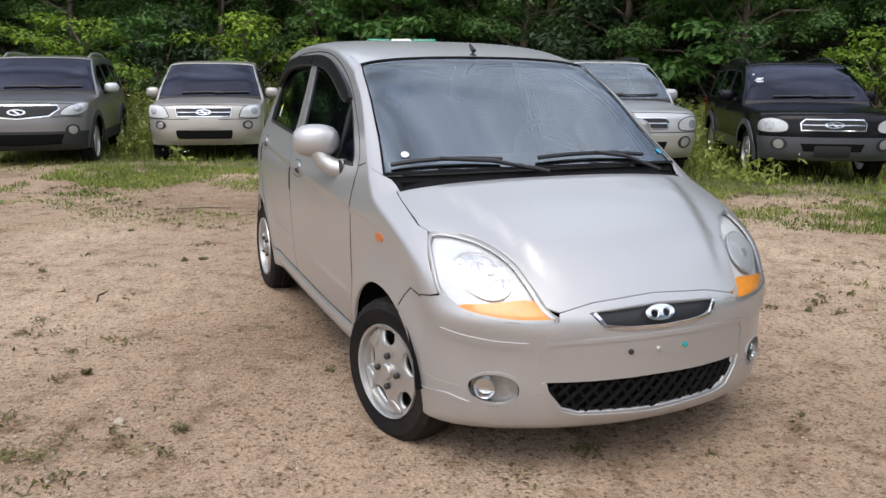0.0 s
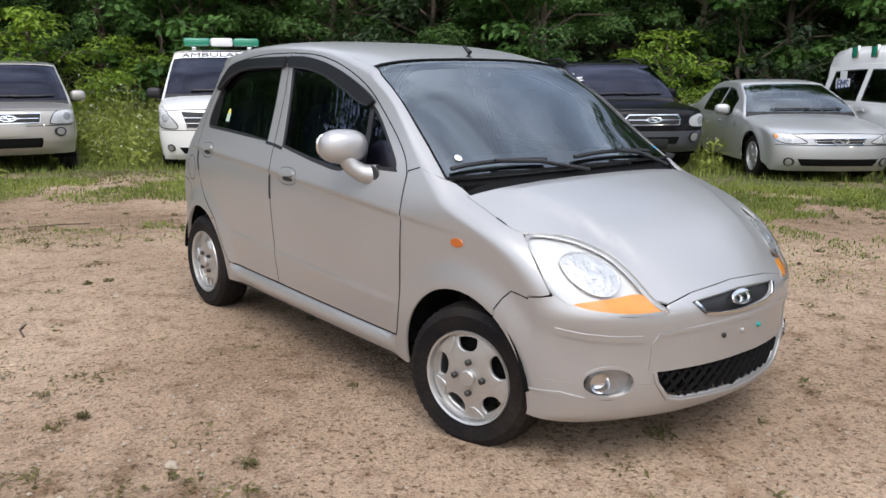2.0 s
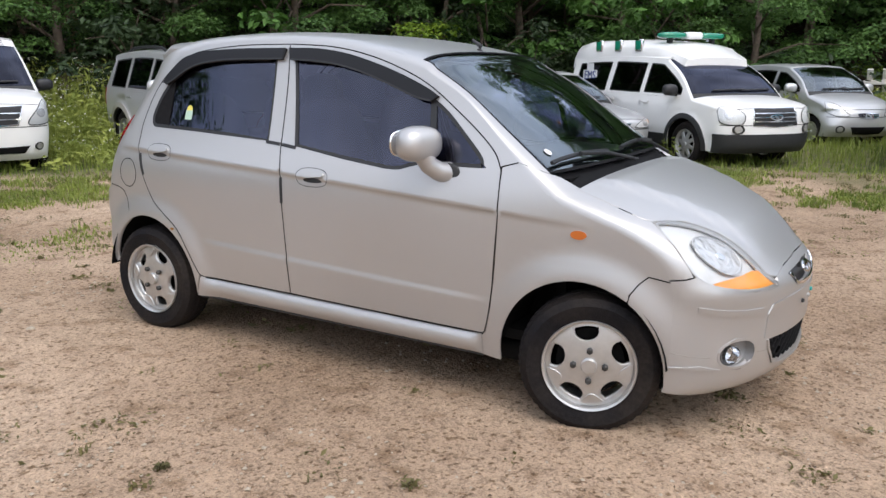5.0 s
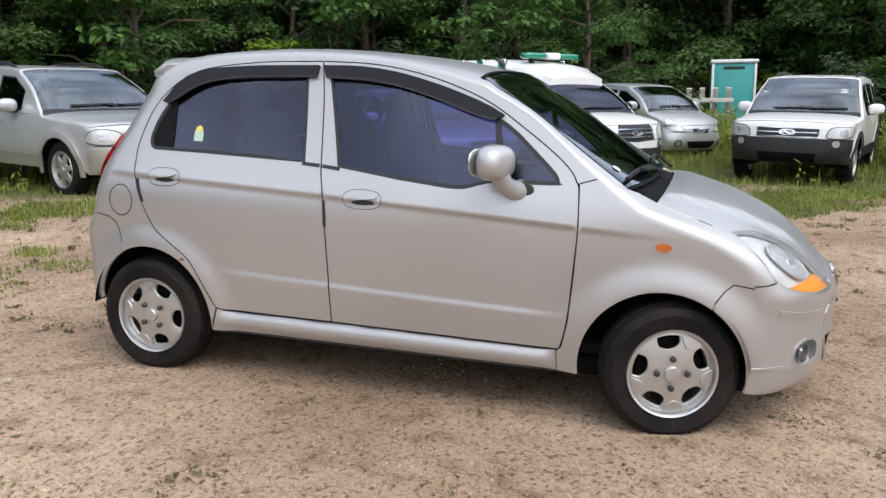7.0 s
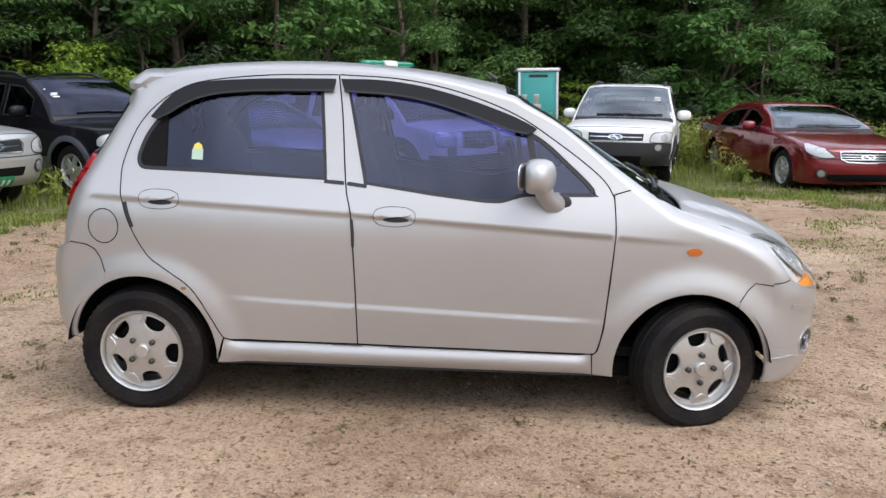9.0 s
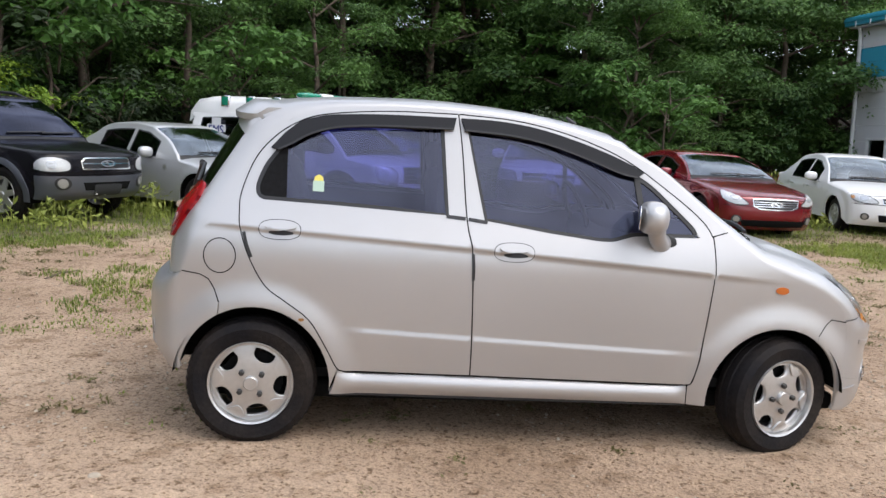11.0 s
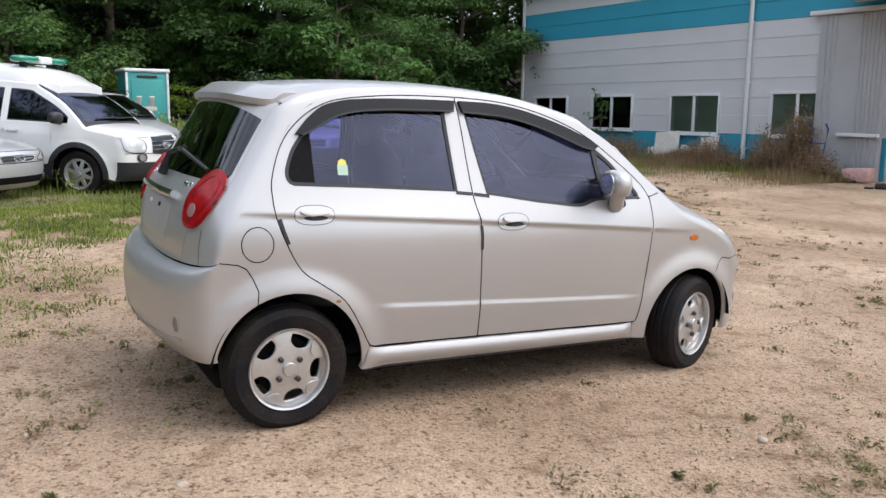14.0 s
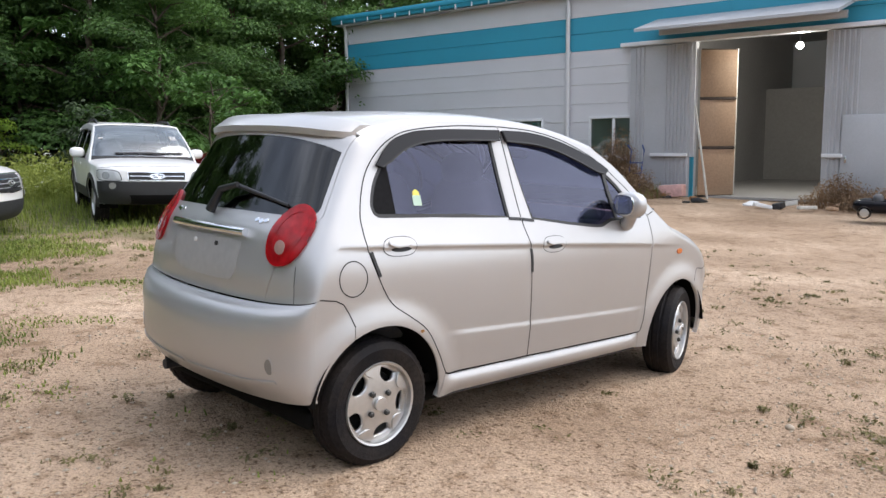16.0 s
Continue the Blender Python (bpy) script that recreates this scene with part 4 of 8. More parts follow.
    def rocker(x, z):
        """The flank with the rounded bulge of the sill on it."""
        def out(x, z):
            top, low = .3195 - .0145 * (x + .5), .228 - .0155 * (x + .5)
            t = np.clip((z - low) / (top - low), 0, 1)
            return b.width(x, z) + (.030 * np.sin(math.pi * (.12 + .86 * t)) ** .8 - .020) * smoothstep(-.84, -.70, x) * smoothstep(.735, .66, x)
        e = .003
        y = out(x, z)
        gx, gz = (out(x + e, z) - out(x - e, z)) / (2 * e), (out(x, z + e) - out(x, z - e)) / (2 * e)
        n = np.stack([-gx, -np.ones_like(gx), -gz], -1)
        return np.stack([x, -y, z], -1), n / np.linalg.norm(n, axis=-1, keepdims=True)

    levels = [[(x, .3195 - .0145 * (x + .5) - (.0915 + .001 * (x + .5)) * q) for x in np.linspace(-.82, .72, 60)] for q in (.06, .13, .22, .33, .46, .6, .74, .86, .95)]
    sills = add_pair("sill", patch(sill, rocker, .03, (), .04, 0.0, levels), M_SILVER, car)
    for k, so in enumerate(sills):
        low = patch(strip([(-.815, .227), (-.239, .2225), (.268, .2185), (.720, .2115)], .016), b.flank, .03, (), .03, -.006)
        part("pinch_weld", low if k == 0 else low.mirror(), M_PLASTIC, so, "dark dirty seam under the sill")
    # roof, windscreen, tail
    roof_e = [(a_wst + .012, 0), (a_wst + .008, .4), (a_wst + .004, .683)] + [(A[k], .704) for k in (18, 19, 20, 21)] + [(A[22] - .03, .704), (A[22] - .02, .4), (A[22] - .02, 0)]
    part("roof", patch(b.both(roof_e), b.wrap, .04), M_SILVER, car)
    ws = [(a_ws + .006, 0), (a_ws + .006, .683), (A[14], .672), (A[15], .678), (A[16], .678), (a_wst, .676), (a_wst + .004, .4), (a_wst + .008, 0)]
    wsb = b.both(ws)
    wg = part("windscreen", patch(wsb, b.wrap, .018, (), 0, -.004), M_WIND, car, "clear windscreen reflecting the sky")
    wsi = b.both([(a_ws + .05, 0), (a_ws + .05, .64), (A[14], .640), (A[15], .648), (A[16], .650), (a_wst - .03, .64), (a_wst - .028, .4), (a_wst - .026, 0)])
    part("windscreen_seal", patch(strip(wsb + wsb[:1], .016), b.wrap, .02, (), .002, .0012), M_COWL, wg)
    part("windscreen_edge", patch(wsb, b.wrap, .04, [wsi], 0, -.008), M_TRIM, wg)
    for u, v, rad, mt in ((a_ws + .135, .535, .022, M_STICKER), (a_ws + .10, -.62, .022, M_BLUE)):
        part("sticker", patch(oval(u, v, rad, rad * .95, 20), b.wrap, .02, (), 0, .0005), mt, wg)
    cowl = b.both([(a_hood + .004, 0), (a_hood + .004, .60), (A[12], .62), (A[13] - .004, .69), (a_ws + .012, .69), (a_ws + .012, 0)])
    cp = part("cowl_panel", patch(cowl, b.wrap, .03, (), .0, -.022), M_COWL, car)
    for y0, y1, y2 in ((.02, .40, .60), (-.45, -.20, -.60)):
        pts = []
        for yy, aa, up in ((y0, a_hood + .02, .012), ((y0 + y1) / 2, a_ws + .03, .022), (y1, a_ws + .055, .026)):
            P, N = b.wrap(np.array([aa]), np.array([yy]))
            pts.append(P[0] + N[0] * up)
        arm = part("wiper", tube(pts, .008, 8), M_TRIM, cp)
        bl = []
        for t in np.linspace(-1, 1, 9):
            yy = y1 + t * .23 * (1 if y2 > y1 else -1)
            P, N = b.wrap(np.array([a_ws + .048 + .018 * (1 - t * t)]), np.array([yy]))
            bl.append(P[0] + N[0] * .014)
        part("wiper_blade", tube(bl, .009, 6), M_TRIM, arm)
    P, N = b.wrap(np.array([a_wst + .05]), np.array([0.0]))
    part("aerial", tube([P[0], P[0] + N[0] * .02, P[0] + N[0] * .05 + np.array([-.05, 0, 0])], [.016, .012, .006], 10), M_TRIM, car)
    # tailgate
    t_edge = [(A[22] - .012, 0), (A[22] - .012, .697), (A[22], .694), (A[23], .688), (A[24], .693)] + rr("yz", [(.548, .92), (.498, .83), (.460, .725)]) + [(a_tail - .007, tail_b), (a_tail - .007, 0)]
    g_edge = [(A[23] - .01, 0), (A[23] - .01, .660), (A[24] - .03, .655), (A[24] + .012, .62), (A[24] + .022, .4), (A[24] + .026, 0)]
    gate = part("tailgate", patch(b.both(t_edge), b.wrap, .035, [b.both(g_edge)]), M_SILVER, car)
    gb = b.both([(a, v * 1.0) for a, v in g_edge])
    part("rear_window", patch(inset(gb, -.003), b.wrap, .05, (), 0, -.003), M_REARGLASS, gate, "dark rear window with reflected trees")
    # roof spoiler
    spoil = bmesh.new()
    rows_s = []
    for t in np.linspace(-1, 1, 25):
        lat = .66 * t
        P, N = b.wrap(np.array([A[22] - .10]), np.array([lat]))
        root, tip = P[0] + N[0] * .004, None
        k = 1 - abs(t) ** 5 * .5
        tip = root + np.array([-.138 * k - .01, 0, -.046 * k - .004])
        under = root + np.array([-.095 * k, 0, -.080 * k])
        rows_s.append([spoil.verts.new(root + np.array([.06, 0, .004])), spoil.verts.new(root + np.array([-.07 * k, 0, .002])), spoil.verts.new(tip), spoil.verts.new(tip + np.array([.004, 0, -.026])), spoil.verts.new(under), spoil.verts.new(root + np.array([.0, 0, -.05]))])
    for u, v in zip(rows_s, rows_s[1:]):
        for k in range(6):
            spoil.faces.new((u[k], u[(k + 1) % 6], v[(k + 1) % 6], v[k]))
    spoil.faces.new(rows_s[0])
    spoil.faces.new(rows_s[-1])
    bmesh.ops.recalc_face_normals(spoil, faces=spoil.faces[:])
    smooth_by_angle(spoil, 40)
    part("roof_spoiler", spoil, M_SILVER, gate)
    # chrome bar, plate well, badges, wiper
    bar = []
    for yy in np.linspace(-.30, .30, 13):
        a0 = b.spot("yz", abs(yy), .945, *rear)
        P, N = b.wrap(np.array([a0[0]]), np.array([math.copysign(a0[1], yy)]))
        bar.append(P[0] + N[0] * .012)
    part("chrome_bar", tube(bar, .018, 10), M_CHROME, gate, "chrome handle bar")
    well = rr("yz", [(.002, .915)] + smooth_curve([(.255, .913), (.274, .895), (.268, .83), (.250, .775), (.215, .748), (.15, .743)], 4) + [(.002, .742)])
    part("plate_well", patch(b.both([(well[0][0], 0)] + well[1:-1] + [(well[-1][0], 0)]), b.wrap, .03, (), .006, .0022), M_WELL, gate)
    for yy in (-.10, .08):
        a0 = b.spot("yz", abs(yy), .885, *rear)
        P, N = b.wrap(np.array([a0[0]]), np.array([math.copysign(a0[1], -yy)]))
        part("plate_screw", lathe([(.010, 0), (.010, -.008), (0, -.010)], 10), M_STICKER if yy > 0 else M_PLASTIC, gate, "", Matrix.Translation(P[0]) @ Vector(N[0]).to_track_quat("-Y", "Z").to_matrix().to_4x4())
    for yy in (-.345, .345):
        for j in range(3):
            a0 = b.spot("yz", abs(yy + (j - 1) * .028), 1.000 - .004 * (j % 2), *rear)
            s0 = math.copysign(a0[1], yy)
            part("badge", patch([(a0[0] + u, s0 + v) for u, v in oval(0, 0, .011 if j == 1 else .008, .011, 10, 3, .5)], b.wrap, .01, (), .004, .004), M_CHROME, gate)
    w0 = b.wrap(np.array([A[24] + .06]), np.array([-.02]))
    w1 = b.wrap(np.array([A[24] - .04]), np.array([.02]))
    w2_ = b.wrap(np.array([A[24] - .07]), np.array([.13]))
    w3 = b.wrap(np.array([A[24] - .02]), np.array([.45]))
    arm = part("rear_wiper", tube([w0[0][0] + w0[1][0] * .02, w1[0][0] + w1[1][0] * .045, w2_[0][0] + w2_[1][0] * .045], [.022, .016, .012], 10), M_TRIM, gate)
    part("wiper_blade", tube([w2_[0][0] + w2_[1][0] * .04 + np.array([0, .02, .0]), w2_[0][0] + w2_[1][0] * .03, w3[0][0] + w3[1][0] * .012], [.010, .010, .007], 8), M_TRIM, arm)
    # rear lamps
    lampR = rr("yz", smooth_curve([(.500, 1.066), (.562, 1.056), (.606, .995), (.608, .915), (.572, .853), (.512, .834), (.460, .862), (.438, .930), (.448, 1.015)], 4, True))
    for s in (1, -1):
        lp = [(p, q * s) for p, q in lampR]
        rl = part("rear_lamp", patch(lp, b.wrap, .02, (), .02, .014), M_REDLENS, car, "red oval rear lamp with clear centre")
        c = rr("yz", [(.515, .905)])[0]
        part("reverse_lamp", patch([(c[0] + u, (c[1] + v) * s) for u, v in oval(0, 0, .028, .028, 18)], b.wrap, .015, (), .003, .018), M_REVERSE, rl)
        part("lamp_ring", patch(strip([(p, q * s) for p, q in inset(lampR, .038)] + [(inset(lampR, .038)[0][0], inset(lampR, .038)[0][1] * s)], .004), b.wrap, .015, (), .002, .0165), M_REDLENS, rl)
    for s in (1, -1):
        trim = rr("yz", [(.598, .842), (.606, .77), (.612, .70)])
        part("panel_gap", patch(strip([(p, q * s) for p, q in trim], .0035), b.wrap, .02, (), 0, .0007), M_VOID, car)
    # rear bumper
    back = b.both([(a_tail, 0), (a_tail, b.B)] + [(A[k], b.B) for k in (28, 29, 30, 31, 32)] + [(A[32], 0)])
    rb = patch(back, b.wrap, .035, (), .02)
    cr = [(-1.437, .721), (-1.367, .708), (-1.333, .691), (-1.308, .653), (-1.2875, .601)] + [p for p in arch_arc(RA[0], RA[1], .312, .328, 119.3, 169, 10)] + [(-1.455, .40), (-1.455, .5), (-1.455, .62), (-1.45, .69)]
    c2 = patch(cr, b.flank, .03, (), .02)
    rb.add(c2.v, c2.f, c2.n)
    m = c2.mirror()
    rb.add(m.v, m.f, m.n)
    rbo = part("rear_bumper", rb, M_SILVER, car)
    for s in (1, -1):
        c = rr("yz", [(.555, .452)])[0]
        # flat oval; the depth of the recess is only its shade-dark colour
        part("reflector_recess", patch(oval(c[0], c[1] * s, .034, .024, 20), b.wrap, .012, (), .003, .003), M_DENTSHADE, rbo)
        part("recess_rim", patch(strip(oval(c[0], c[1] * s, .038, .024, 20)[3:12], .006), b.wrap, .012, (), .003, .004), M_SILVER, rbo)
        line = rr("yz", [(.02, .372), (.25, .374), (.45, .380), (.58, .392)])
        part("bumper_rib", patch(strip([(p, q * s) for p, q in line], .014), b.wrap, .02, (), .005, .005), M_SILVER, rbo)
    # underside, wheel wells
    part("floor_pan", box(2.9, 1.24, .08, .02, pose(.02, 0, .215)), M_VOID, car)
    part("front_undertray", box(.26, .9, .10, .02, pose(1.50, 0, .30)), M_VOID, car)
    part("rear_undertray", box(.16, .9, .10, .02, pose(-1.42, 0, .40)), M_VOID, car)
    part("exhaust", tube([(-1.0, .35, .25), (-1.4, .35, .27), (-1.57, .35, .27)], .024, 10), M_PLASTIC, car)
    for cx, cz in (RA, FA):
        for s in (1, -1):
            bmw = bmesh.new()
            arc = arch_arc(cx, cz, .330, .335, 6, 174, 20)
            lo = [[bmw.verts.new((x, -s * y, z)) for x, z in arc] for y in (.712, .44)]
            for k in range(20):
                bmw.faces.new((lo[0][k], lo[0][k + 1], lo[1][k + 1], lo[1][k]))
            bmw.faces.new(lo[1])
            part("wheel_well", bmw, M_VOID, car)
    # wheels
    for s, st in ((1, True), (-1, False)):
        add_wheel(car, -1.150, -.645 * s, .263, .268, .176, .160, "petal", st, 0, -12)
        add_wheel(car, 1.148, -.645 * s, .254, .268, .176, .160, "petal", st, 17, 29)
    # cabin
    part("dashboard", box(.40, 1.20, .18, .06, pose(.66, 0, .84)), M_DASH, car)
    part("dashboard_top", blob(.22, .58, .045, 3, pose(.70, 0, .925)), M_DASH, car)
    part("cabin_floor", box(2.3, 1.30, .04, 0, pose(-.2, 0, .30)), M_VOID, car)
    part("headlining", box(1.05, .90, .02, 0, pose(-.42, 0, 1.375)), M_DASH, car)
    sw = lathe([(.185 + .014 * math.cos(t), .014 * math.sin(t)) for t in np.linspace(0, 2 * math.pi, 9)], 28)
    part("steering_wheel", sw, M_TRIM, car, "", pose(.46, .34, .93, 0, 0, 90) @ pose(0, 0, 0, 0, 0, 0) @ Matrix.Rotation(radians(-22), 4, "X"))
    for sx in (-.12, -.92):
        for y in (.34, -.34):
            st = part("seat", blob(.26, .25, .10, 3.2, pose(sx + .12, y, .55)), M_CLOTH, car)
            part("backrest", blob(.09, .24, .32, 3.2, pose(sx - .14, y, .86, 0, -12, 0)), M_CLOTH, st)
            part("headrest", blob(.05, .13, .085, 2.8, pose(sx - .22, y, 1.20, 0, -8, 0)), M_CLOTH, st)
    part("rear_shelf", box(.35, 1.1, .03, .01, pose(-1.22, 0, .93)), M_CLOTH, car)
    part("interior_mirror", blob(.02, .11, .03, 3, pose(.42, 0, 1.28)), M_TRIM, car)
    part("firewall", box(.04, 1.2, .6, 0, pose(1.0, 0, .62)), M_VOID, car)
    return car


def b_line(b, a0, a1, n=40):
    """The rail as a side outline between two places of the wrap."""
    a = np.linspace(a0, a1, n)
    return [(float(np.interp(t, b.a, b.rx)), float(np.interp(t, b.a, b.rz))) for t in a]


# ---- parked cars ----
def build_car(name, label, at, scale, coat, L, W, H, wb, fo, r, clear, nose, cowl_x, cowl_z, roof0, roof1, tail, belt, lower=None, lower_z=0.0, deck=None, wheel="multi",
              lamp=None, grille=None, intake=None, fogs=None, rails=False, screen=None, panes=None, rim=None, chrome=0, badge=True, mirror=None, plate=None, amber=0.0, bumper=None):
    """A parked car. x runs from the front bumper (0) backwards as negative numbers after the shift below; all sizes in metres before the scale."""
    car = thing(name, at @ Matrix.Diagonal((scale, scale, scale, 1)) @ pose(-L / 2, 0, 0), label, "car")
    xf, xr = L / 2, -L / 2
    fx, rx = xf - fo, xf - fo - wb
    cx, r0, r1 = xf - cowl_x, xf - roof0, xf - roof1
    centre = [(xf - .12, clear), (xf - .02, clear + .10), (xf, clear + (nose - clear) * .45), (xf - .015, nose - .14), (xf - .07, nose), (xf - .07 - (cowl_x - .07) * .25, nose + (cowl_z - nose) * .45), (xf - .07 - (cowl_x - .07) * .6, nose + (cowl_z - nose) * .8),
              (cx, cowl_z), (cx - .05, cowl_z + .03), ((cx + r0) / 2 + .02, (cowl_z + H) / 2 + .01), (r0, H - .07), (r0 - .12, H - .035), ((r0 + r1) / 2, H), (r1, H - .05)]
    rail = [(xf - .40, clear), (xf - .36, clear + .1), (xf - .34, clear + (nose - clear) * .45), (xf - .35, nose - .16), (xf - .40, nose - .06), (xf - .16 - (cowl_x - .07) * .30, nose + (cowl_z - nose) * .30 - .06), (xf - .12 - (cowl_x - .07) * .62, nose + (cowl_z - nose) * .7 - .09),
            (cx - .06, cowl_z - .08), (cx - .14, cowl_z + .02), ((cx + r0) / 2 - .05, (cowl_z + H) / 2 - .035), (r0 - .06, H - .13), (r0 - .18, H - .09), ((r0 + r1) / 2, H - .055), (r1 + .04, H - .11)]
    if tail == "sedan":
        dx, dz = xf - deck[0], deck[1]
        centre += [(r1 - .35 * (r1 - dx), H - .05 - .35 * (H - dz - .05)), (dx, dz), (dx - (dx - xr) * .6, dz + .005), (xr + .06, dz - .03), (xr + .01, dz - .18), (xr, .55), (xr + .05, clear + .05)]
        rail += [(r1 - .30 * (r1 - dx), H - .16 - .30 * (H - dz - .05)), (dx + .06, dz - .07), (dx - (dx - xr) * .5, dz - .10), (xr + .30, dz - .12), (xr + .28, dz - .24), (xr + .28, .55), (xr + .34, clear + .05)]
        gl0, gl1 = 13, 15
    else:
        centre += [(r1 - .08, H - .14), (xr + .12, belt + .06), (xr + .05, belt - .08), (xr + .03, .75), (xr, .62), (xr, .45), (xr + .08, clear + .03)]
        rail += [(r1 + .05, H - .20), (xr + .30, belt + .06), (xr + .26, belt - .08), (xr + .26, .75), (xr + .26, .62), (xr + .27, .45), (xr + .34, clear + .03)]
        gl0, gl1 = 14, 15
    n = [2.3] * 5 + [2.6] * 4 + [2.8] * 2 + [3.2] * 4 + [2.6] * (len(centre) - 15)
    top_w = .80 if tail != "sedan" else .74
    b = Body(centre, rail, n, W / 2, [(clear - .05, .94), (clear + .15, .965), (.55, .99), (belt - .18, 1.0), (belt - .03, .985), (belt + .08, .95), (H - .10, top_w), (H + .05, top_w - .04)],
             (.045, 2.6, .04, 3.0), ((fx, r, r + .06), (rx, r, r + .06)), .03, (belt - .14, -.012, xr + .2, xf - .6, .008, 0), None, L / 2 - .35)
    A = b.knot
    low = lower or coat
    clad = {M_GREYSILVER: M_GUNMETAL, M_CHAMPAGNE: M_DARKGREY if coat == M_DARKGREY else M_CHAMPAGNE}.get(low, low)
    ar = r + .055
    # flank with doors cut out
    zs = clear + .03
    line = b_line(b, A[0], A[-1], 150)
    under = arch_arc(rx, r, ar, ar, 180 + 20, -20, 14)
    under2 = arch_arc(fx, r, ar, ar, 180 + 20, -20, 14)
    bottom = [p for p in under if p[1] > zs - .02] + [(rx + ar + .03, zs), (fx - ar - .03, zs)] + [p for p in under2 if p[1] > zs - .02]
    outline = line + bottom

    def top_at(x, d):
        xs = np.array([p[0] for p in line])
        zz = np.array([p[1] for p in line])
        ok = zz > belt - .02
        o = np.argsort(xs[ok])
        return float(np.interp(x, xs[ok][o], zz[ok][o])) - d

    if panes is None:
        panes = [(cowl_x + .20, 0.98), (1.05, 1.85), (1.93, 2.5)]
    wins = []
    for k, (p0, p1) in enumerate(panes):
        u0, u1 = xf - p0, xf - p1
        top = [(x, max(top_at(x, .075), belt + .012)) for x in np.linspace(u0, u1, 12)]
        poly = [(u0, belt)] + top + [(u1 + (.0 if k < len(panes) - 1 else -.02), belt + .01)]
        if top[0][1] < belt + .03:
            poly = poly[1:]
        wins.append(poly)
    doors = []
    d0, dm, d1 = xf - panes[0][0] + .22, xf - (panes[0][1] + panes[1][0]) / 2, xf - panes[1][1] - .06
    d0 = min(d0, fx - ar - .02)
    zt = belt - .035
    for u, v in ((d0, dm + .003), (dm - .003, d1)):
        c = .05
        v2 = max(v, rx + ar * .75) if v == d1 else v
        doors.append([(u, zs + .12), (u + .02, zt - c), (u - .01, zt), (v, zt), (v, zs + .45), (v2 + .0, zs + .12)])
    holes = wins + [inset(d, -.004) for d in doors]
    sh = patch(outline, b.flank, .07, holes, .015)
    shell = part("body_side", sh, coat, car)
    part("body_side", sh.mirror(), coat, car)
    part("bonnet", patch(b.both([(A[4] + .004, 0), (A[4] + .004, .80), (A[5], .74), (A[6], .72), (A[7] - .01, .70), (A[7], 0)]), b.wrap, .06), coat, car)
    wing = [(A[4], .81), (A[5], .748), (A[6], .728), (A[7] - .006, .71), (A[8], .71), (A[8], b.B), (A[7], b.B), (A[6], b.B), (A[5], b.B), (A[4], b.B)]
    for s in (1, -1):
        part("wing_top", patch([(p, q * s) for p, q in wing], b.wrap, .06), coat, car)
    bump = part("front_bumper", patch(b.both([(A[0], 0), (A[0], b.B), (A[4], b.B), (A[4], 0)]), b.wrap, .06), bumper or coat, car)
    if lower:
        zl = lower_z
        e = [b.spot("yz", y, zl, 0, A[4]) for y in (0.001, W * .25, W * .40)]
        part("bumper_lower", patch(b.both([(A[0] + .01, 0), (A[0] + .01, b.B), (e[2][0], b.B)] + e[::-1][:-1] + [(e[0][0], 0)]), b.wrap, .06, (), .012, .012), low, bump)
        for s in (1, -1):
            cl = patch([(fx - ar - .04, zs), (rx + ar + .04, zs), (rx + ar + .04, zs + .17), (fx - ar - .04, zs + .17)], b.flank, .08, (), .012, .012)
            part("sill_cladding", cl if s > 0 else cl.mirror(), clad, car)
            for ax in (fx, rx):
                st = patch(strip(arch_arc(ax, r, ar + .03, ar + .03, 188, -8, 20), .075), b.flank, .05, (), .015, .014)
                part("arch_trim", st if s > 0 else st.mirror(), clad, car)
    roof_e = [(A[10] + .03, 0), (A[10] + .03, .70), (A[10] + .03, b.B)] + [(A[k], b.B) for k in range(11, gl0 + 1)] + [(A[gl0] + .02, b.B), (A[gl0] + .02, 0)]
    part("roof", patch(b.both(roof_e), b.wrap, .08), coat, car)
    for s in (1, -1):
        pil = [(A[8] + .0, .715), (A[9], .70), (A[10] + .026, .70), (A[10] + .026, b.B), (A[9], b.B), (A[8], b.B)]
        part("front_pillar", patch([(p, q * s) for p, q in pil], b.wrap, .06), coat, car)
    ws = part("windscreen", patch(b.both([(A[8], 0), (A[8], .70), (A[9], .69), (A[10] + .02, .69), (A[10] + .02, 0)]), b.wrap, .09, (), 0, -.004), screen or M_DARKGLASS, car)
    part("cowl_panel", patch(b.both([(A[7] + .004, 0), (A[7] + .004, .70), (A[8] + .03, .70), (A[8] + .03, 0)]), b.wrap, .08, (), 0, -.006), M_PLASTIC, car)
    for y0 in (.05, -.32):
        bl = []
        for t in np.linspace(0, 1, 6):
            P, N = b.wrap(np.array([A[8] + .05 + .02 * t]), np.array([-(y0 + .42 * t)]))
            bl.append(P[0] + N[0] * .015)
        part("wiper_blade", tube(bl, .012, 6), M_TRIM, ws)
    # tail
    tl = [(A[gl0] + .024, 0), (A[gl0] + .024, b.B)] + [(A[k], b.B) for k in range(gl0 + 1, len(A))] + [(A[-1], 0)]
    g = [(A[gl0] + .07, 0), (A[gl0] + .07, .62), (A[gl1] - .04, .62), (A[gl1] - .03, 0)]
    tg = part("tail_panel", patch(b.both(tl), b.wrap, .08, [b.both(g)]), coat, car)
    part("rear_window", patch(inset(b.both(g), -.004), b.wrap, .1, (), 0, -.004), M_DARKGLASS, tg)
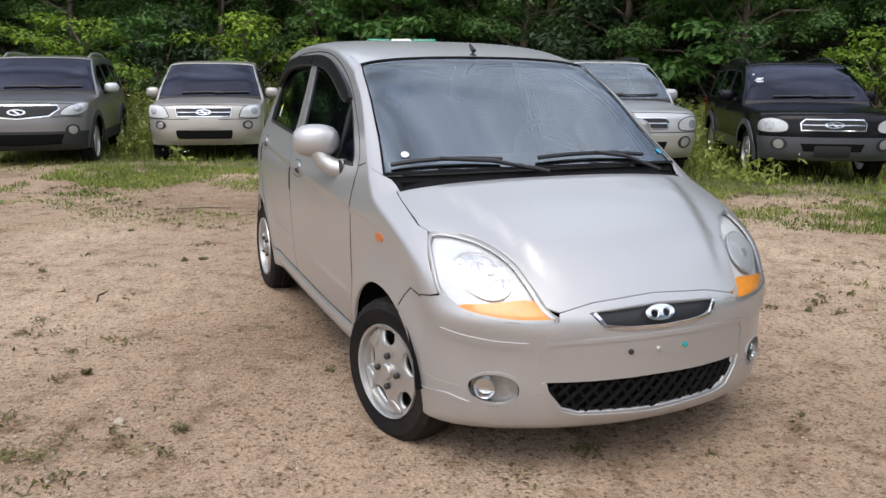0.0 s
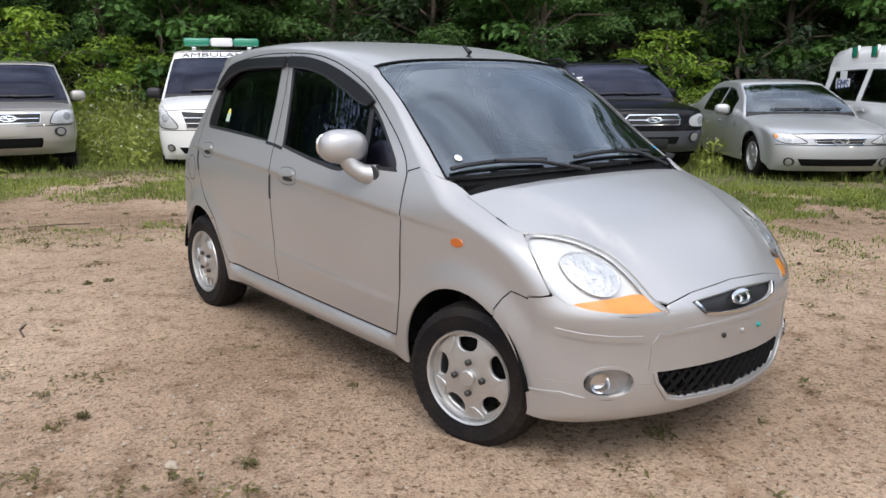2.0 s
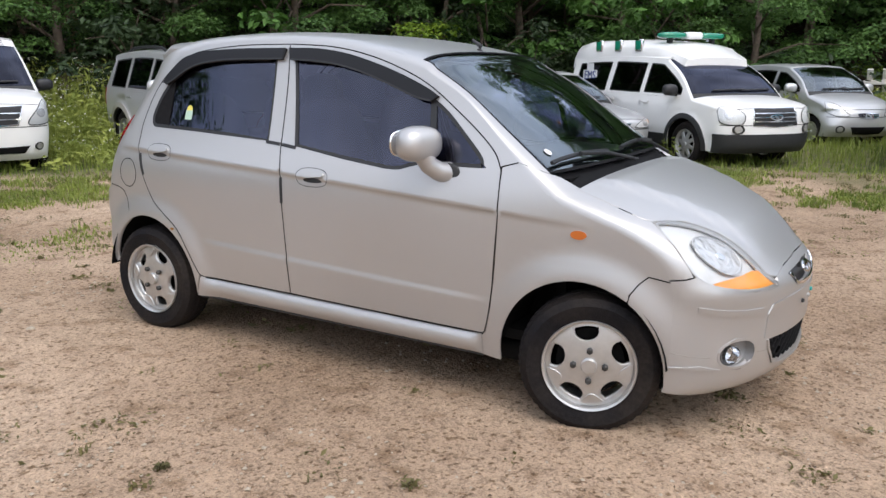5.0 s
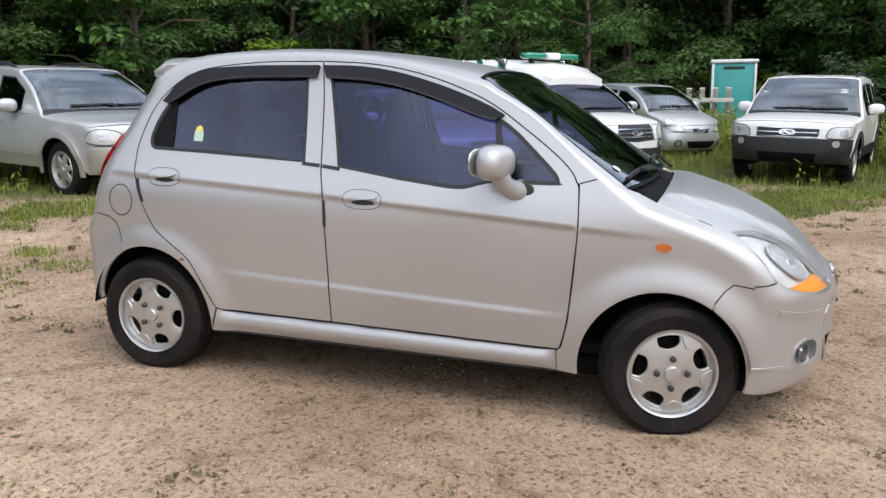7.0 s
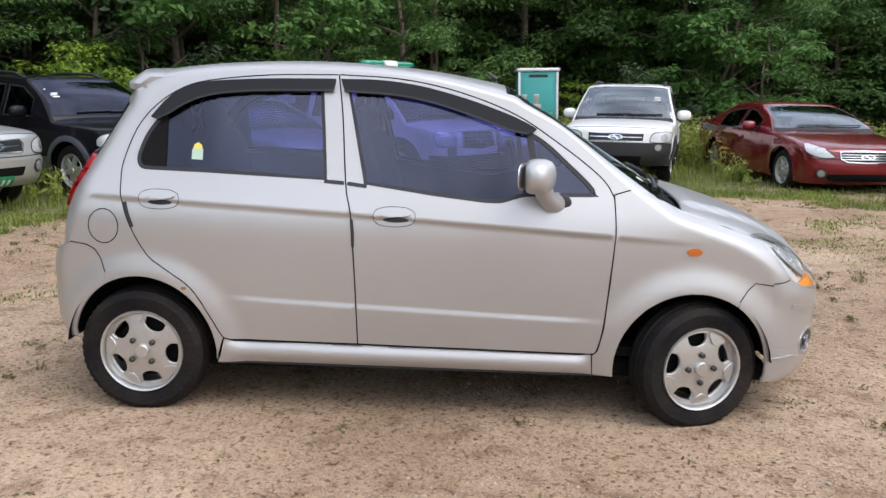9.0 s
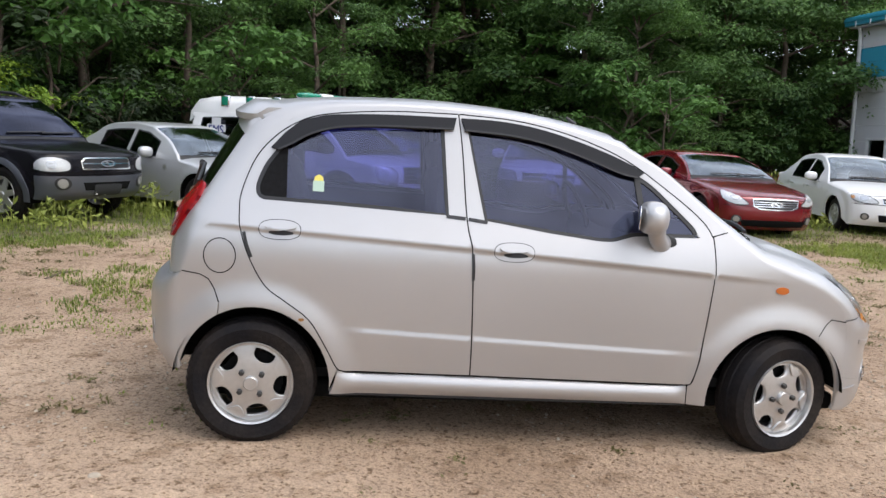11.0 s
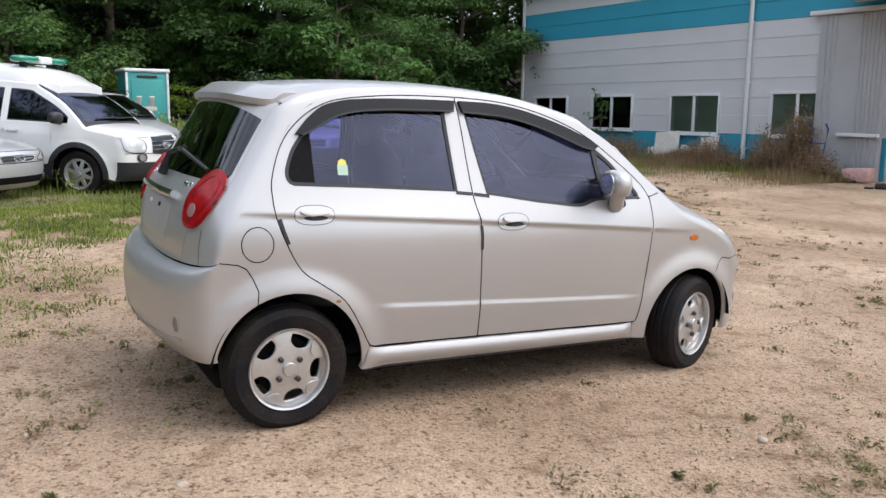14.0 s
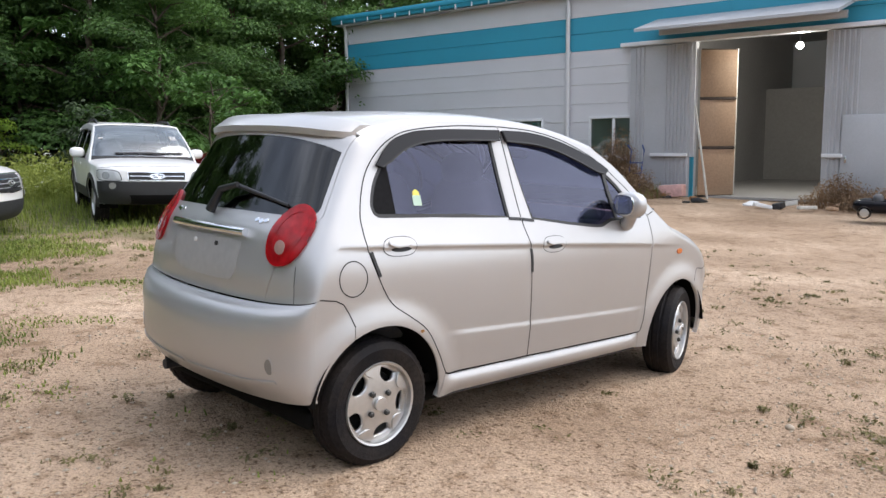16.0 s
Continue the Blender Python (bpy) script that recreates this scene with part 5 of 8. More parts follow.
    for s in (1, -1):
        rl = [b.spot("yz", y, z, A[gl1], A[-1]) for y, z in ((W * .47, belt - .02), (W * .38, belt - .02), (W * .38, belt - .28), (W * .47, belt - .28))]
        part("rear_lamp", patch([(p, q * s) for p, q in rl], b.wrap, .05, (), .01, .008), M_REDLENS, car)
    # doors and panes
    for s in (1, -1):
        for k, d in enumerate(doors):
            ds = patch(d, b.flank, .07, (), .012)
            do = part("front_door" if k == 0 else "rear_door", ds if s > 0 else ds.mirror(), coat, car)
            hx = (dm if k == 0 else d1) + .16
            hs = patch(oval(hx, belt - .13, .10, .022, 16, 3), b.flank, .03, (), .015, .022)
            part("door_handle", hs if s > 0 else hs.mirror(), coat, do)
        for w in wins:
            sl = patch(inset(w, -.003), b.flank, .08, [inset(w, .018)], .008, .001)
            part("window_seal", sl if s > 0 else sl.mirror(), M_TRIM, car)
            gs = patch(w, b.flank, .1, (), 0, -.006)
            part("side_window", gs if s > 0 else gs.mirror(), M_DARKGLASS, car)
        mx, mz = xf - panes[0][0] - .10, belt + .07
        mi = part("door_mirror", blob(.075, .12, .085, 2.8, pose(mx, -(W / 2 + .10) * s, mz, 0, 0, -8 * s)), mirror or coat, car)
        part("mirror_foot", tube([(mx, -(W / 2 + .08) * s, mz - .06), (mx - .01, -(W / 2 - .05) * s, mz - .07)], .03, 8), M_TRIM, mi)
        if rails:
            pts = [(x, -(float(b.width(x, H - .1)) - .10) * s, top_at(x, -.085 if 0 < i < 6 else -.02)) for i, x in enumerate(np.linspace(r0 - .25, r1 + .25, 7))]
            part("roof_rail", tube(pts, .022, 8), rails, car)
    # gap under the bonnet, step of the bumper
    part("bonnet_gap", patch(strip([(A[4] + .002, q) for q in np.linspace(-.78, .78, 25)], .012), b.wrap, .05, (), .001, .0015), M_VOID, bump)
    if lamp:
        zb = min(p[1] for p in lamp) - .022
        sp = [b.spot("yz", y, zb, 0.0, A[4]) for y in (W * .455, W * .40, W * .30, W * .18, .001)]
        part("bumper_gap", patch(strip(sp[:-1] + [(sp[-1][0], 0)] + flip(sp[:-1][::-1]), .010), b.wrap, .05, (), .001, .0015), M_VOID, bump)
    # lamps, grille, intakes
    lo_, hi_ = 0.0, A[6]
    if lamp:
        q = b.spots("yz", smooth_curve(lamp, 3, True), lo_, hi_)
        for s in (1, -1):
            hl = part("headlight", patch([(p, v * s) for p, v in q], b.wrap, .04, (), .012, .006), M_REFLECTOR, car)
            c = np.array(q).mean(0)
            part("lamp_bowl", patch(oval(c[0], c[1] * s, .065, .075, 18), b.wrap, .03, (), .004, .010), M_BOWL, hl)
            part("lamp_edge", patch(strip([(p, v * s) for p, v in q] + [(q[0][0], q[0][1] * s)], .012), b.wrap, .04, (), .004, .007), M_TRIM, hl)
            if amber:
                c2 = max(q, key=lambda t: t[1])
                part("indicator", patch([(c2[0] + u, (c2[1] - .05 + v) * s) for u, v in oval(0, 0, .05, amber, 14)], b.wrap, .03, (), .004, .011), M_AMBER, hl)
            part("lens", patch([(p, v * s) for p, v in q], b.wrap, .05, (), 0, .016), M_LENS, hl)
    if grille:
        q = b.spots("yz", grille, lo_, A[5])
        q = [(q[0][0], 0)] + q[1:-1] + [(q[-1][0], 0)]
        gr = part("grille", patch(b.both(q), b.wrap, .05, (), .01, .006), M_TRIM, car)
        if chrome:
            part("grille_frame", patch(strip(b.both(q) + b.both(q)[:1], .016), b.wrap, .05, (), .01, .012), M_CHROME, gr)
        z0, z1 = min(p[1] for p in grille) + .012, max(p[1] for p in grille) - .012
        yw = max(p[0] for p in grille) * .93
        for k in range(max(0, int(chrome))):
            z = z0 + (z1 - z0) * (k + 1) / (max(1, int(chrome)) + 1)
            ln = [b.spot("yz", y, z, lo_, A[5]) for y in (.001, yw * .5, yw)]
            part("grille_bar", patch(strip(flip(ln[::-1]) + ln, .012), b.wrap, .05, (), .008, .014), M_CHROME, gr)
        if badge:
            c = b.spot("yz", .001, (z0 + z1) / 2, lo_, A[5])
            part("badge", patch(oval(c[0], 0, .045, .085, 20), b.wrap, .03, [oval(c[0], 0, .030, .066, 16)], .008, .02), M_CHROME, gr)
            part("badge_bar", patch(strip([(c[0] - .03, -.03), (c[0] + .03, .03)], .022), b.wrap, .03, (), .006, .02), M_CHROME, gr)
    if intake:
        q = b.spots("yz", intake, lo_, A[4])
        q = [(q[0][0], 0)] + q[1:-1] + [(q[-1][0], 0)]
        part("air_intake", patch(b.both(q), b.wrap, .05, (), .008, .016), M_VOID, bump)
    if fogs:
        fy, fz, fr_ = fogs
        c = b.spot("yz", fy, fz, lo_, A[4])
        for s in (1, -1):
            fo_ = part("fog_lamp", patch(oval(c[0], c[1] * s, fr_ * 1.35, fr_ * 1.6, 18), b.wrap, .03, (), .008, .018), M_TRIM, bump)
            part("fog_lens", patch(oval(c[0], c[1] * s, fr_, fr_, 18), b.wrap, .03, (), .006, .024), M_FOGLENS, fo_)
    if plate:
        c = b.spot("yz", .001, plate[0], lo_, A[4])
        pl = part("number_plate", patch(oval(c[0], 0, .075, .165, 20, 9), b.wrap, .05, (), .008, .022), plate[1], bump)
        if len(plate) > 2:
            for k in range(5):
                part("plate_bar", patch(oval(c[0], -.11 + .055 * k, .04, .016, 8, 6), b.wrap, .02, (), .001, .024), plate[2], pl)
    # under parts, wheels, cabin
    part("floor_pan", box(L - .9, W - .5, .08, .02, pose(0, 0, clear + .10)), M_VOID, car)
    part("cabin_floor", box(L * .62, W - .36, .03, 0, pose(-.2, 0, clear + .34)), M_VOID, car)
    part("firewall", box(.04, W - .4, belt - clear - .25, 0, pose(cx - .12, 0, (belt + clear) / 2)), M_VOID, car)
    part("dashboard", box(.45, W - .42, .16, .05, pose(cx - .40, 0, belt - .07)), M_DASH, car)
    for y in (W * .21, -W * .21):
        sx = cx - 1.35
        st = part("seat", blob(.27, .26, .12, 3, pose(sx + .15, y, belt - .40)), M_CLOTH, car)
        part("backrest", blob(.09, .25, .34, 3, pose(sx - .12, y, belt - .05, 0, -12, 0)), M_CLOTH, st)
        part("headrest", blob(.05, .13, .09, 2.8, pose(sx - .20, y, belt + .33)), M_CLOTH, st)
    for ax in (fx, rx):
        for s in (1, -1):
            bmw = bmesh.new()
            arc = arch_arc(ax, r, ar + .015, ar + .015, -12, 192, 14)
            y1, y2 = W / 2 - .05, W / 2 - .36
            lo = [[bmw.verts.new((x, -s * y, z)) for x, z in arc] for y in (y1, y2)]
            for k in range(14):
                bmw.faces.new((lo[0][k], lo[0][k + 1], lo[1][k + 1], lo[1][k]))
            bmw.faces.new(lo[1])
            part("wheel_well", bmw, M_VOID, car)
            add_wheel(car, ax, -(W / 2 - .145) * s, r, r, rim or r * .66, .21, wheel, s > 0, 0, 17 * s, False)
    return car, b, A


def on_lot(x, y, heading, z=0.0):
    """A pose on the slope of the lot."""
    return LEVEL @ pose(x, y, z, 0, 0, heading)


def text_mesh(body, size, depth=.002):
    cu = bpy.data.curves.new("lettering", "FONT")
    cu.body, cu.size, cu.extrude, cu.align_x, cu.align_y = body, size, depth, "CENTER", "CENTER"
    ob = bpy.data.objects.new("lettering", cu)
    scene.collection.objects.link(ob)
    bpy.context.view_layer.update()
    me = bpy.data.meshes.new_from_object(ob.evaluated_get(bpy.context.evaluated_depsgraph_get()))
    bpy.data.objects.remove(ob)
    me.materials.clear()
    return me


def wrap_letters(b, body, size, a, parent, mat, name="lettering"):
    """Letters laid on the centre of a wrap, upright as seen from the front."""
    me = text_mesh(body, size)
    v = np.array([tuple(p.co) for p in me.vertices])
    P, N = b.wrap(a + v[:, 1], -v[:, 0])
    Q = P + N * (0.006 + v[:, 2:3])
    me.vertices.foreach_set("co", Q.ravel().astype(np.float32))
    me.update()
    return part(name, me, mat, parent)


def build_parked():
    S = .94
    suv_lamp = [(.85, .86), (.88, .77), (.85, .70), (.64, .70), (.56, .74), (.58, .83), (.72, .88)]
    build_car("suv_car", "dark grey sport utility car with black lower bumper, in weeds", on_lot(-5.75, 11.35, -77, -.07), S, M_MIDGREY, 4.685, 1.885, 1.70, 2.70, .93, .365, .30, .99, 1.25, 1.12, 1.95, 4.25, "suv", 1.10,
              M_PLASTIC, .58, None, "multi", [(.88, .98), (.90, .90), (.82, .82), (.60, .81), (.57, .85), (.68, .94)], [(0, .95), (.54, .95), (.56, .90), (.42, .80), (0, .76)], [(0, .54), (.60, .54), (.55, .40), (0, .38)], (.72, .60, .06), M_ALLOY, None,
              [(1.75, 2.45), (2.53, 3.35), (3.45, 4.15)], None, -1, True, M_GREYSILVER, None, .07)
    build_car("suv_car", "champagne silver sport utility car with dark windscreen, in weeds", on_lot(-3.50, 12.3, -80, -.10), S, M_CHAMPAGNE, 4.325, 1.80, 1.66, 2.63, .85, .345, .34, .97, 1.15, 1.05, 1.85, 3.95, "suv", 1.05,
              None, 0, None, "multi", [(.84, .95), (.87, .85), (.82, .77), (.56, .77), (.54, .82), (.62, .94)], [(0, .92), (.42, .92), (.40, .79), (0, .79)], [(0, .58), (.42, .58), (.40, .45), (0, .45)], (.66, .66, .05), None, None,
              [(1.65, 2.30), (2.38, 3.15), (3.25, 3.85)], None, 1, True, None, (.685, M_CHAMPAGNE))
    for x, y, hd, coat, lab, pl in ((2.43, 10.48, -86, M_GREYSILVER, "silver sport utility car with roof rails, in weeds", (.40, M_PLATEGREEN, M_STICKER)), (4.78, 10.30, -97, M_BLACKPAINT, "black sport utility car with chrome grille, in weeds", (.46, M_PLASTIC))):
        c, b, A = build_car("suv_car", lab, on_lot(x, y, hd, -.06), S, coat, 4.50, 1.845, 1.65, 2.62, .92, .355, .33, .94, 1.22, 1.06, 1.95, 4.10, "suv", 1.06,
                  M_GUNMETAL if coat == M_BLACKPAINT else M_CHAMPAGNE, .64, None, "spoke", suv_lamp, [(0, .87), (.36, .87), (.41, .82), (.40, .73), (0, .73)], [(0, .56), (.40, .56), (.36, .46), (0, .46)], (.66, .55, .060), M_TRIM,
                  M_DARKGLASS if coat == M_BLACKPAINT else M_WIND, [(1.75, 2.42), (2.50, 3.25), (3.35, 3.98)], None, 1, True, coat, pl)
        for k, (u, v) in enumerate(((.62, .55), (.50, .46), (.46, .48), (.42, .46))):
            if coat == M_BLACKPAINT:
                part("paint_mark", patch(oval(A[9] + u - .45, v, .012, .05 if k else .02, 8, 4), b.wrap, .03, (), 0, .002), M_STICKER, c)
    # white van ambulance
    c, b, A = build_car("ambulance_van", "white ambulance van with green and white roof light bar", on_lot(-.80, 12.25, -93, -.12), S, M_WHITE, 5.10, 1.92, 1.90, 3.20, .95, .345, .24, .98, .92, 1.16, 1.78, 4.85, "van", 1.12,
              None, 0, None, "multi", [(.86, 1.02), (.90, .86), (.88, .72), (.66, .70), (.64, .76), (.76, .90)], [(0, .93), (.58, .95), (.50, .71), (0, .69)], [(0, .42), (.62, .43), (.55, .34), (0, .34)], (.74, .42, .04), None, None,
              [(1.25, 2.05), (2.15, 3.2), (3.32, 4.6)], None, 2, True, M_TRIM)
    band = b.both([(A[10] - .17, 0), (A[10] - .17, .68), (A[10] + .015, .685), (A[10] + .015, 0)])
    bd = part("screen_band", patch(band, b.wrap, .06, (), 0, .004), M_STICKER, c, "white band with dark lettering")
    wrap_letters(b, "AMBULANCE", .17, A[10] - .09, bd, M_TRIM)
    P, N = b.wrap(np.array([A[11] + .15]), np.array([0.0]))
    bar = part("light_bar", box(.26, .36, .13, .03, Matrix.Translation(P[0]) @ pose(0, 0, .13)), M_STICKER, c, "green and clear roof light bar")
    for s in (1, -1):
        part("green_lens", box(.26, .42, .13, .03, Matrix.Translation(P[0]) @ pose(0, .40 * s, .13)), M_GREENLAMP, bar)
        part("bar_foot", box(.10, .08, .08, .01, Matrix.Translation(P[0]) @ pose(0, .45 * s, .03)), M_CHROME, bar)
    # saloons
    c, b, A = build_car("saloon_car", "silver saloon car with slim grille, in weeds", on_lot(6.47, 8.74, -106, -.05), .885, M_GREYSILVER, 4.83, 1.82, 1.44, 2.74, .98, .325, .19, .72, 1.35, .93, 2.15, 3.45, "sedan", .90,
              None, 0, (4.25, 1.00), "spoke", [(.80, .72), (.83, .64), (.72, .58), (.46, .585), (.50, .64), (.66, .70)], [(0, .66), (.36, .65), (.32, .575), (0, .57)], [(0, .37), (.56, .37), (.50, .28), (0, .28)], (.66, .325, .045), None, M_WIND,
              [(1.95, 2.62), (2.70, 3.42)], None, 1, True, None, None, .04)
    c, b, A = build_car("saloon_car", "dark red saloon car with chrome grille, on the weedy border", on_lot(9.75, 2.0, -151, -.06), S, M_RED, 4.82, 1.835, 1.42, 2.795, .95, .335, .19, .74, 1.30, .97, 2.15, 3.40, "sedan", .93,
              None, 0, (4.35, 1.06), "multi", [(.80, .80), (.84, .68), (.70, .60), (.52, .60), (.50, .63), (.66, .74)], [(0, .70), (.42, .69), (.40, .58), (.30, .54), (0, .53)], [(0, .36), (.60, .35), (.55, .26), (0, .25)], (.66, .36, .05), None, M_WIND,
              [(1.90, 2.65), (2.73, 3.55)], None, 3, True)
    c, b, A = build_car("saloon_car", "white saloon car with amber indicators, before the blue and grey shed", on_lot(11.6, -.15, -167, .0), S, M_WHITE, 4.50, 1.735, 1.46, 2.61, .90, .31, .19, .74, 1.25, .95, 2.0, 3.30, "sedan", .92,
              None, 0, (4.05, 1.02), "multi", [(.76, .75), (.79, .66), (.66, .60), (.42, .60), (.44, .66), (.58, .73)], [(0, .70), (.34, .70), (.32, .60), (0, .59)], [(0, .40), (.40, .40), (.36, .28), (0, .28)], (.60, .36, .045), None, M_WIND,
              [(1.78, 2.45), (2.53, 3.28)], None, 1, True, None, None, .05)
    # small silver hatchback beyond
    build_car("hatchback_car", "small dusty silver hatchback standing in long grass", on_lot(12.0, 7.95, -112, -.04), .96, M_GREYSILVER, 3.50, 1.50, 1.47, 2.34, .63, .27, .20, .68, .72, .95, 1.40, 3.05, "suv", .96,
              None, 0, None, "cover", [(.66, .80), (.69, .66), (.58, .57), (.36, .57), (.44, .66), (.52, .76)], [(0, .62), (.22, .60), (.18, .54), (0, .53)], [(0, .38), (.36, .38), (.28, .26), (0, .25)], (.52, .34, .05), None, M_WIND,
              [(1.0, 1.75), (1.83, 2.5)], None, 1, True)
    # white sport utility car with dark lower half
    c, b, A = build_car("suv_car", "white sport utility car with dark grey bumper, in weeds", on_lot(8.95, 5.45, -172, -.03), S, M_WHITE, 4.325, 1.80, 1.66, 2.63, .85, .345, .34, .95, 1.15, 1.05, 1.85, 3.95, "suv", 1.05,
              M_PLASTIC, .71, None, "multi", [(.84, .88), (.86, .78), (.80, .72), (.56, .72), (.54, .78), (.60, .87)], [(0, .86), (.44, .86), (.43, .73), (0, .73)], [(0, .50), (.42, .50), (.40, .36), (0, .36)], (.66, .64, .05), M_PLASTIC, M_WIND,
              [(1.65, 2.30), (2.38, 3.15), (3.25, 3.85)], None, 1, True)
    for u, v, w in ((.10, -.42, .05), (.06, -.42, .05), (.02, -.42, .05), (.03, .52, .05)):
        part("paint_mark", patch(oval(A[9] + u, v, .010, w, 8, 4), b.wrap, .03, (), 0, .002), M_STICKER, c)
    # high-roofed ambulance
    c, b, A = build_car("ambulance_van", "white high-roofed ambulance van with green side lamps", on_lot(8.17, 7.32, -105, -.10), S, M_WHITE, 4.75, 1.82, 1.70, 2.81, .95, .345, .27, .92, .80, 1.08, 1.60, 4.50, "van", 1.08,
              M_PLASTIC, .55, None, "multi", [(.80, .94), (.84, .80), (.80, .70), (.56, .70), (.54, .86)], [(0, .92), (.38, .92), (.40, .68), (0, .66)], None, (.62, .62, .05), None, None,
              [(1.10, 2.05), (2.16, 3.05), (3.20, 4.25)], None, 3, True, M_TRIM)
    cap = bmesh.new()
    rows_c = []
    for x, z0, z1, w in ((.98, 1.60, 1.635, .58), (.62, 1.64, 1.82, .66), (.30, 1.64, 1.88, .68), (-.6, 1.64, 1.94, .69), (-1.7, 1.64, 1.94, .69), (-2.12, 1.62, 1.88, .67), (-2.28, 1.54, 1.70, .64)):
        ring_ = [(-w - .03, z0 - .10), (-w, z0 + (z1 - z0) * .55), (-w + .08, z1 - .03), (-w * .5, z1), (0, z1 + .01), (w * .5, z1), (w - .08, z1 - .03), (w, z0 + (z1 - z0) * .55), (w + .03, z0 - .10)]
        rows_c.append([cap.verts.new((x, y, z)) for y, z in ring_])
    for u, v in zip(rows_c, rows_c[1:]):
        for k in range(8):
            cap.faces.new((u[k], u[k + 1], v[k + 1], v[k]))
    cap.faces.new(rows_c[0])
    cap.faces.new(rows_c[-1][::-1])
    bmesh.ops.recalc_face_normals(cap, faces=cap.faces[:])
    smooth_by_angle(cap, 45)
    hr = part("high_roof", cap, M_WHITE, c)
    for s in (1, -1):
        for x in (-.15, -.75, -1.35):
            fr_ = part("side_lamp", box(.20, .06, .20, .02, pose(x, -.685 * s, 1.835)), M_CHROME, hr, "green lamp in a chrome frame")
            part("green_lens", box(.15, .03, .15, .01, pose(x, -.708 * s, 1.835)), M_GREENLAMP, fr_)
        # emblem with three letters on the rear side window
        em = part("emblem", box(.46, .006, .20, 0, pose(-1.45, -(float(b.width(-1.45, 1.32)) + .004) * s, 1.32)), M_STICKER, c, "white and blue emblem")
        part("emblem_cross", box(.22, .006, .44, 0, pose(-1.45, -(float(b.width(-1.45, 1.32)) + .0015) * s, 1.32)), M_STICKER, em)
        me = text_mesh("EMS", .22, .003)
        part("lettering", me, M_NAVY, em, "", pose(-1.45, -(float(b.width(-1.45, 1.32)) + .010) * s, 1.32, 90, 0, 0 if s > 0 else 180))
    bar = part("light_bar", box(.24, .30, .11, .03, pose(.30, 0, 1.99)), M_STICKER, c, "green and clear roof light bar")
    for s in (1, -1):
        part("green_lens", blob(.13, .25, .055, 3.5, pose(.30, .38 * s, 1.99)), M_GREENLAMP, bar)
        part("bar_foot", box(.10, .06, .10, .01, pose(.30, .42 * s, 1.91)), M_TRIM, bar)


build_parked()


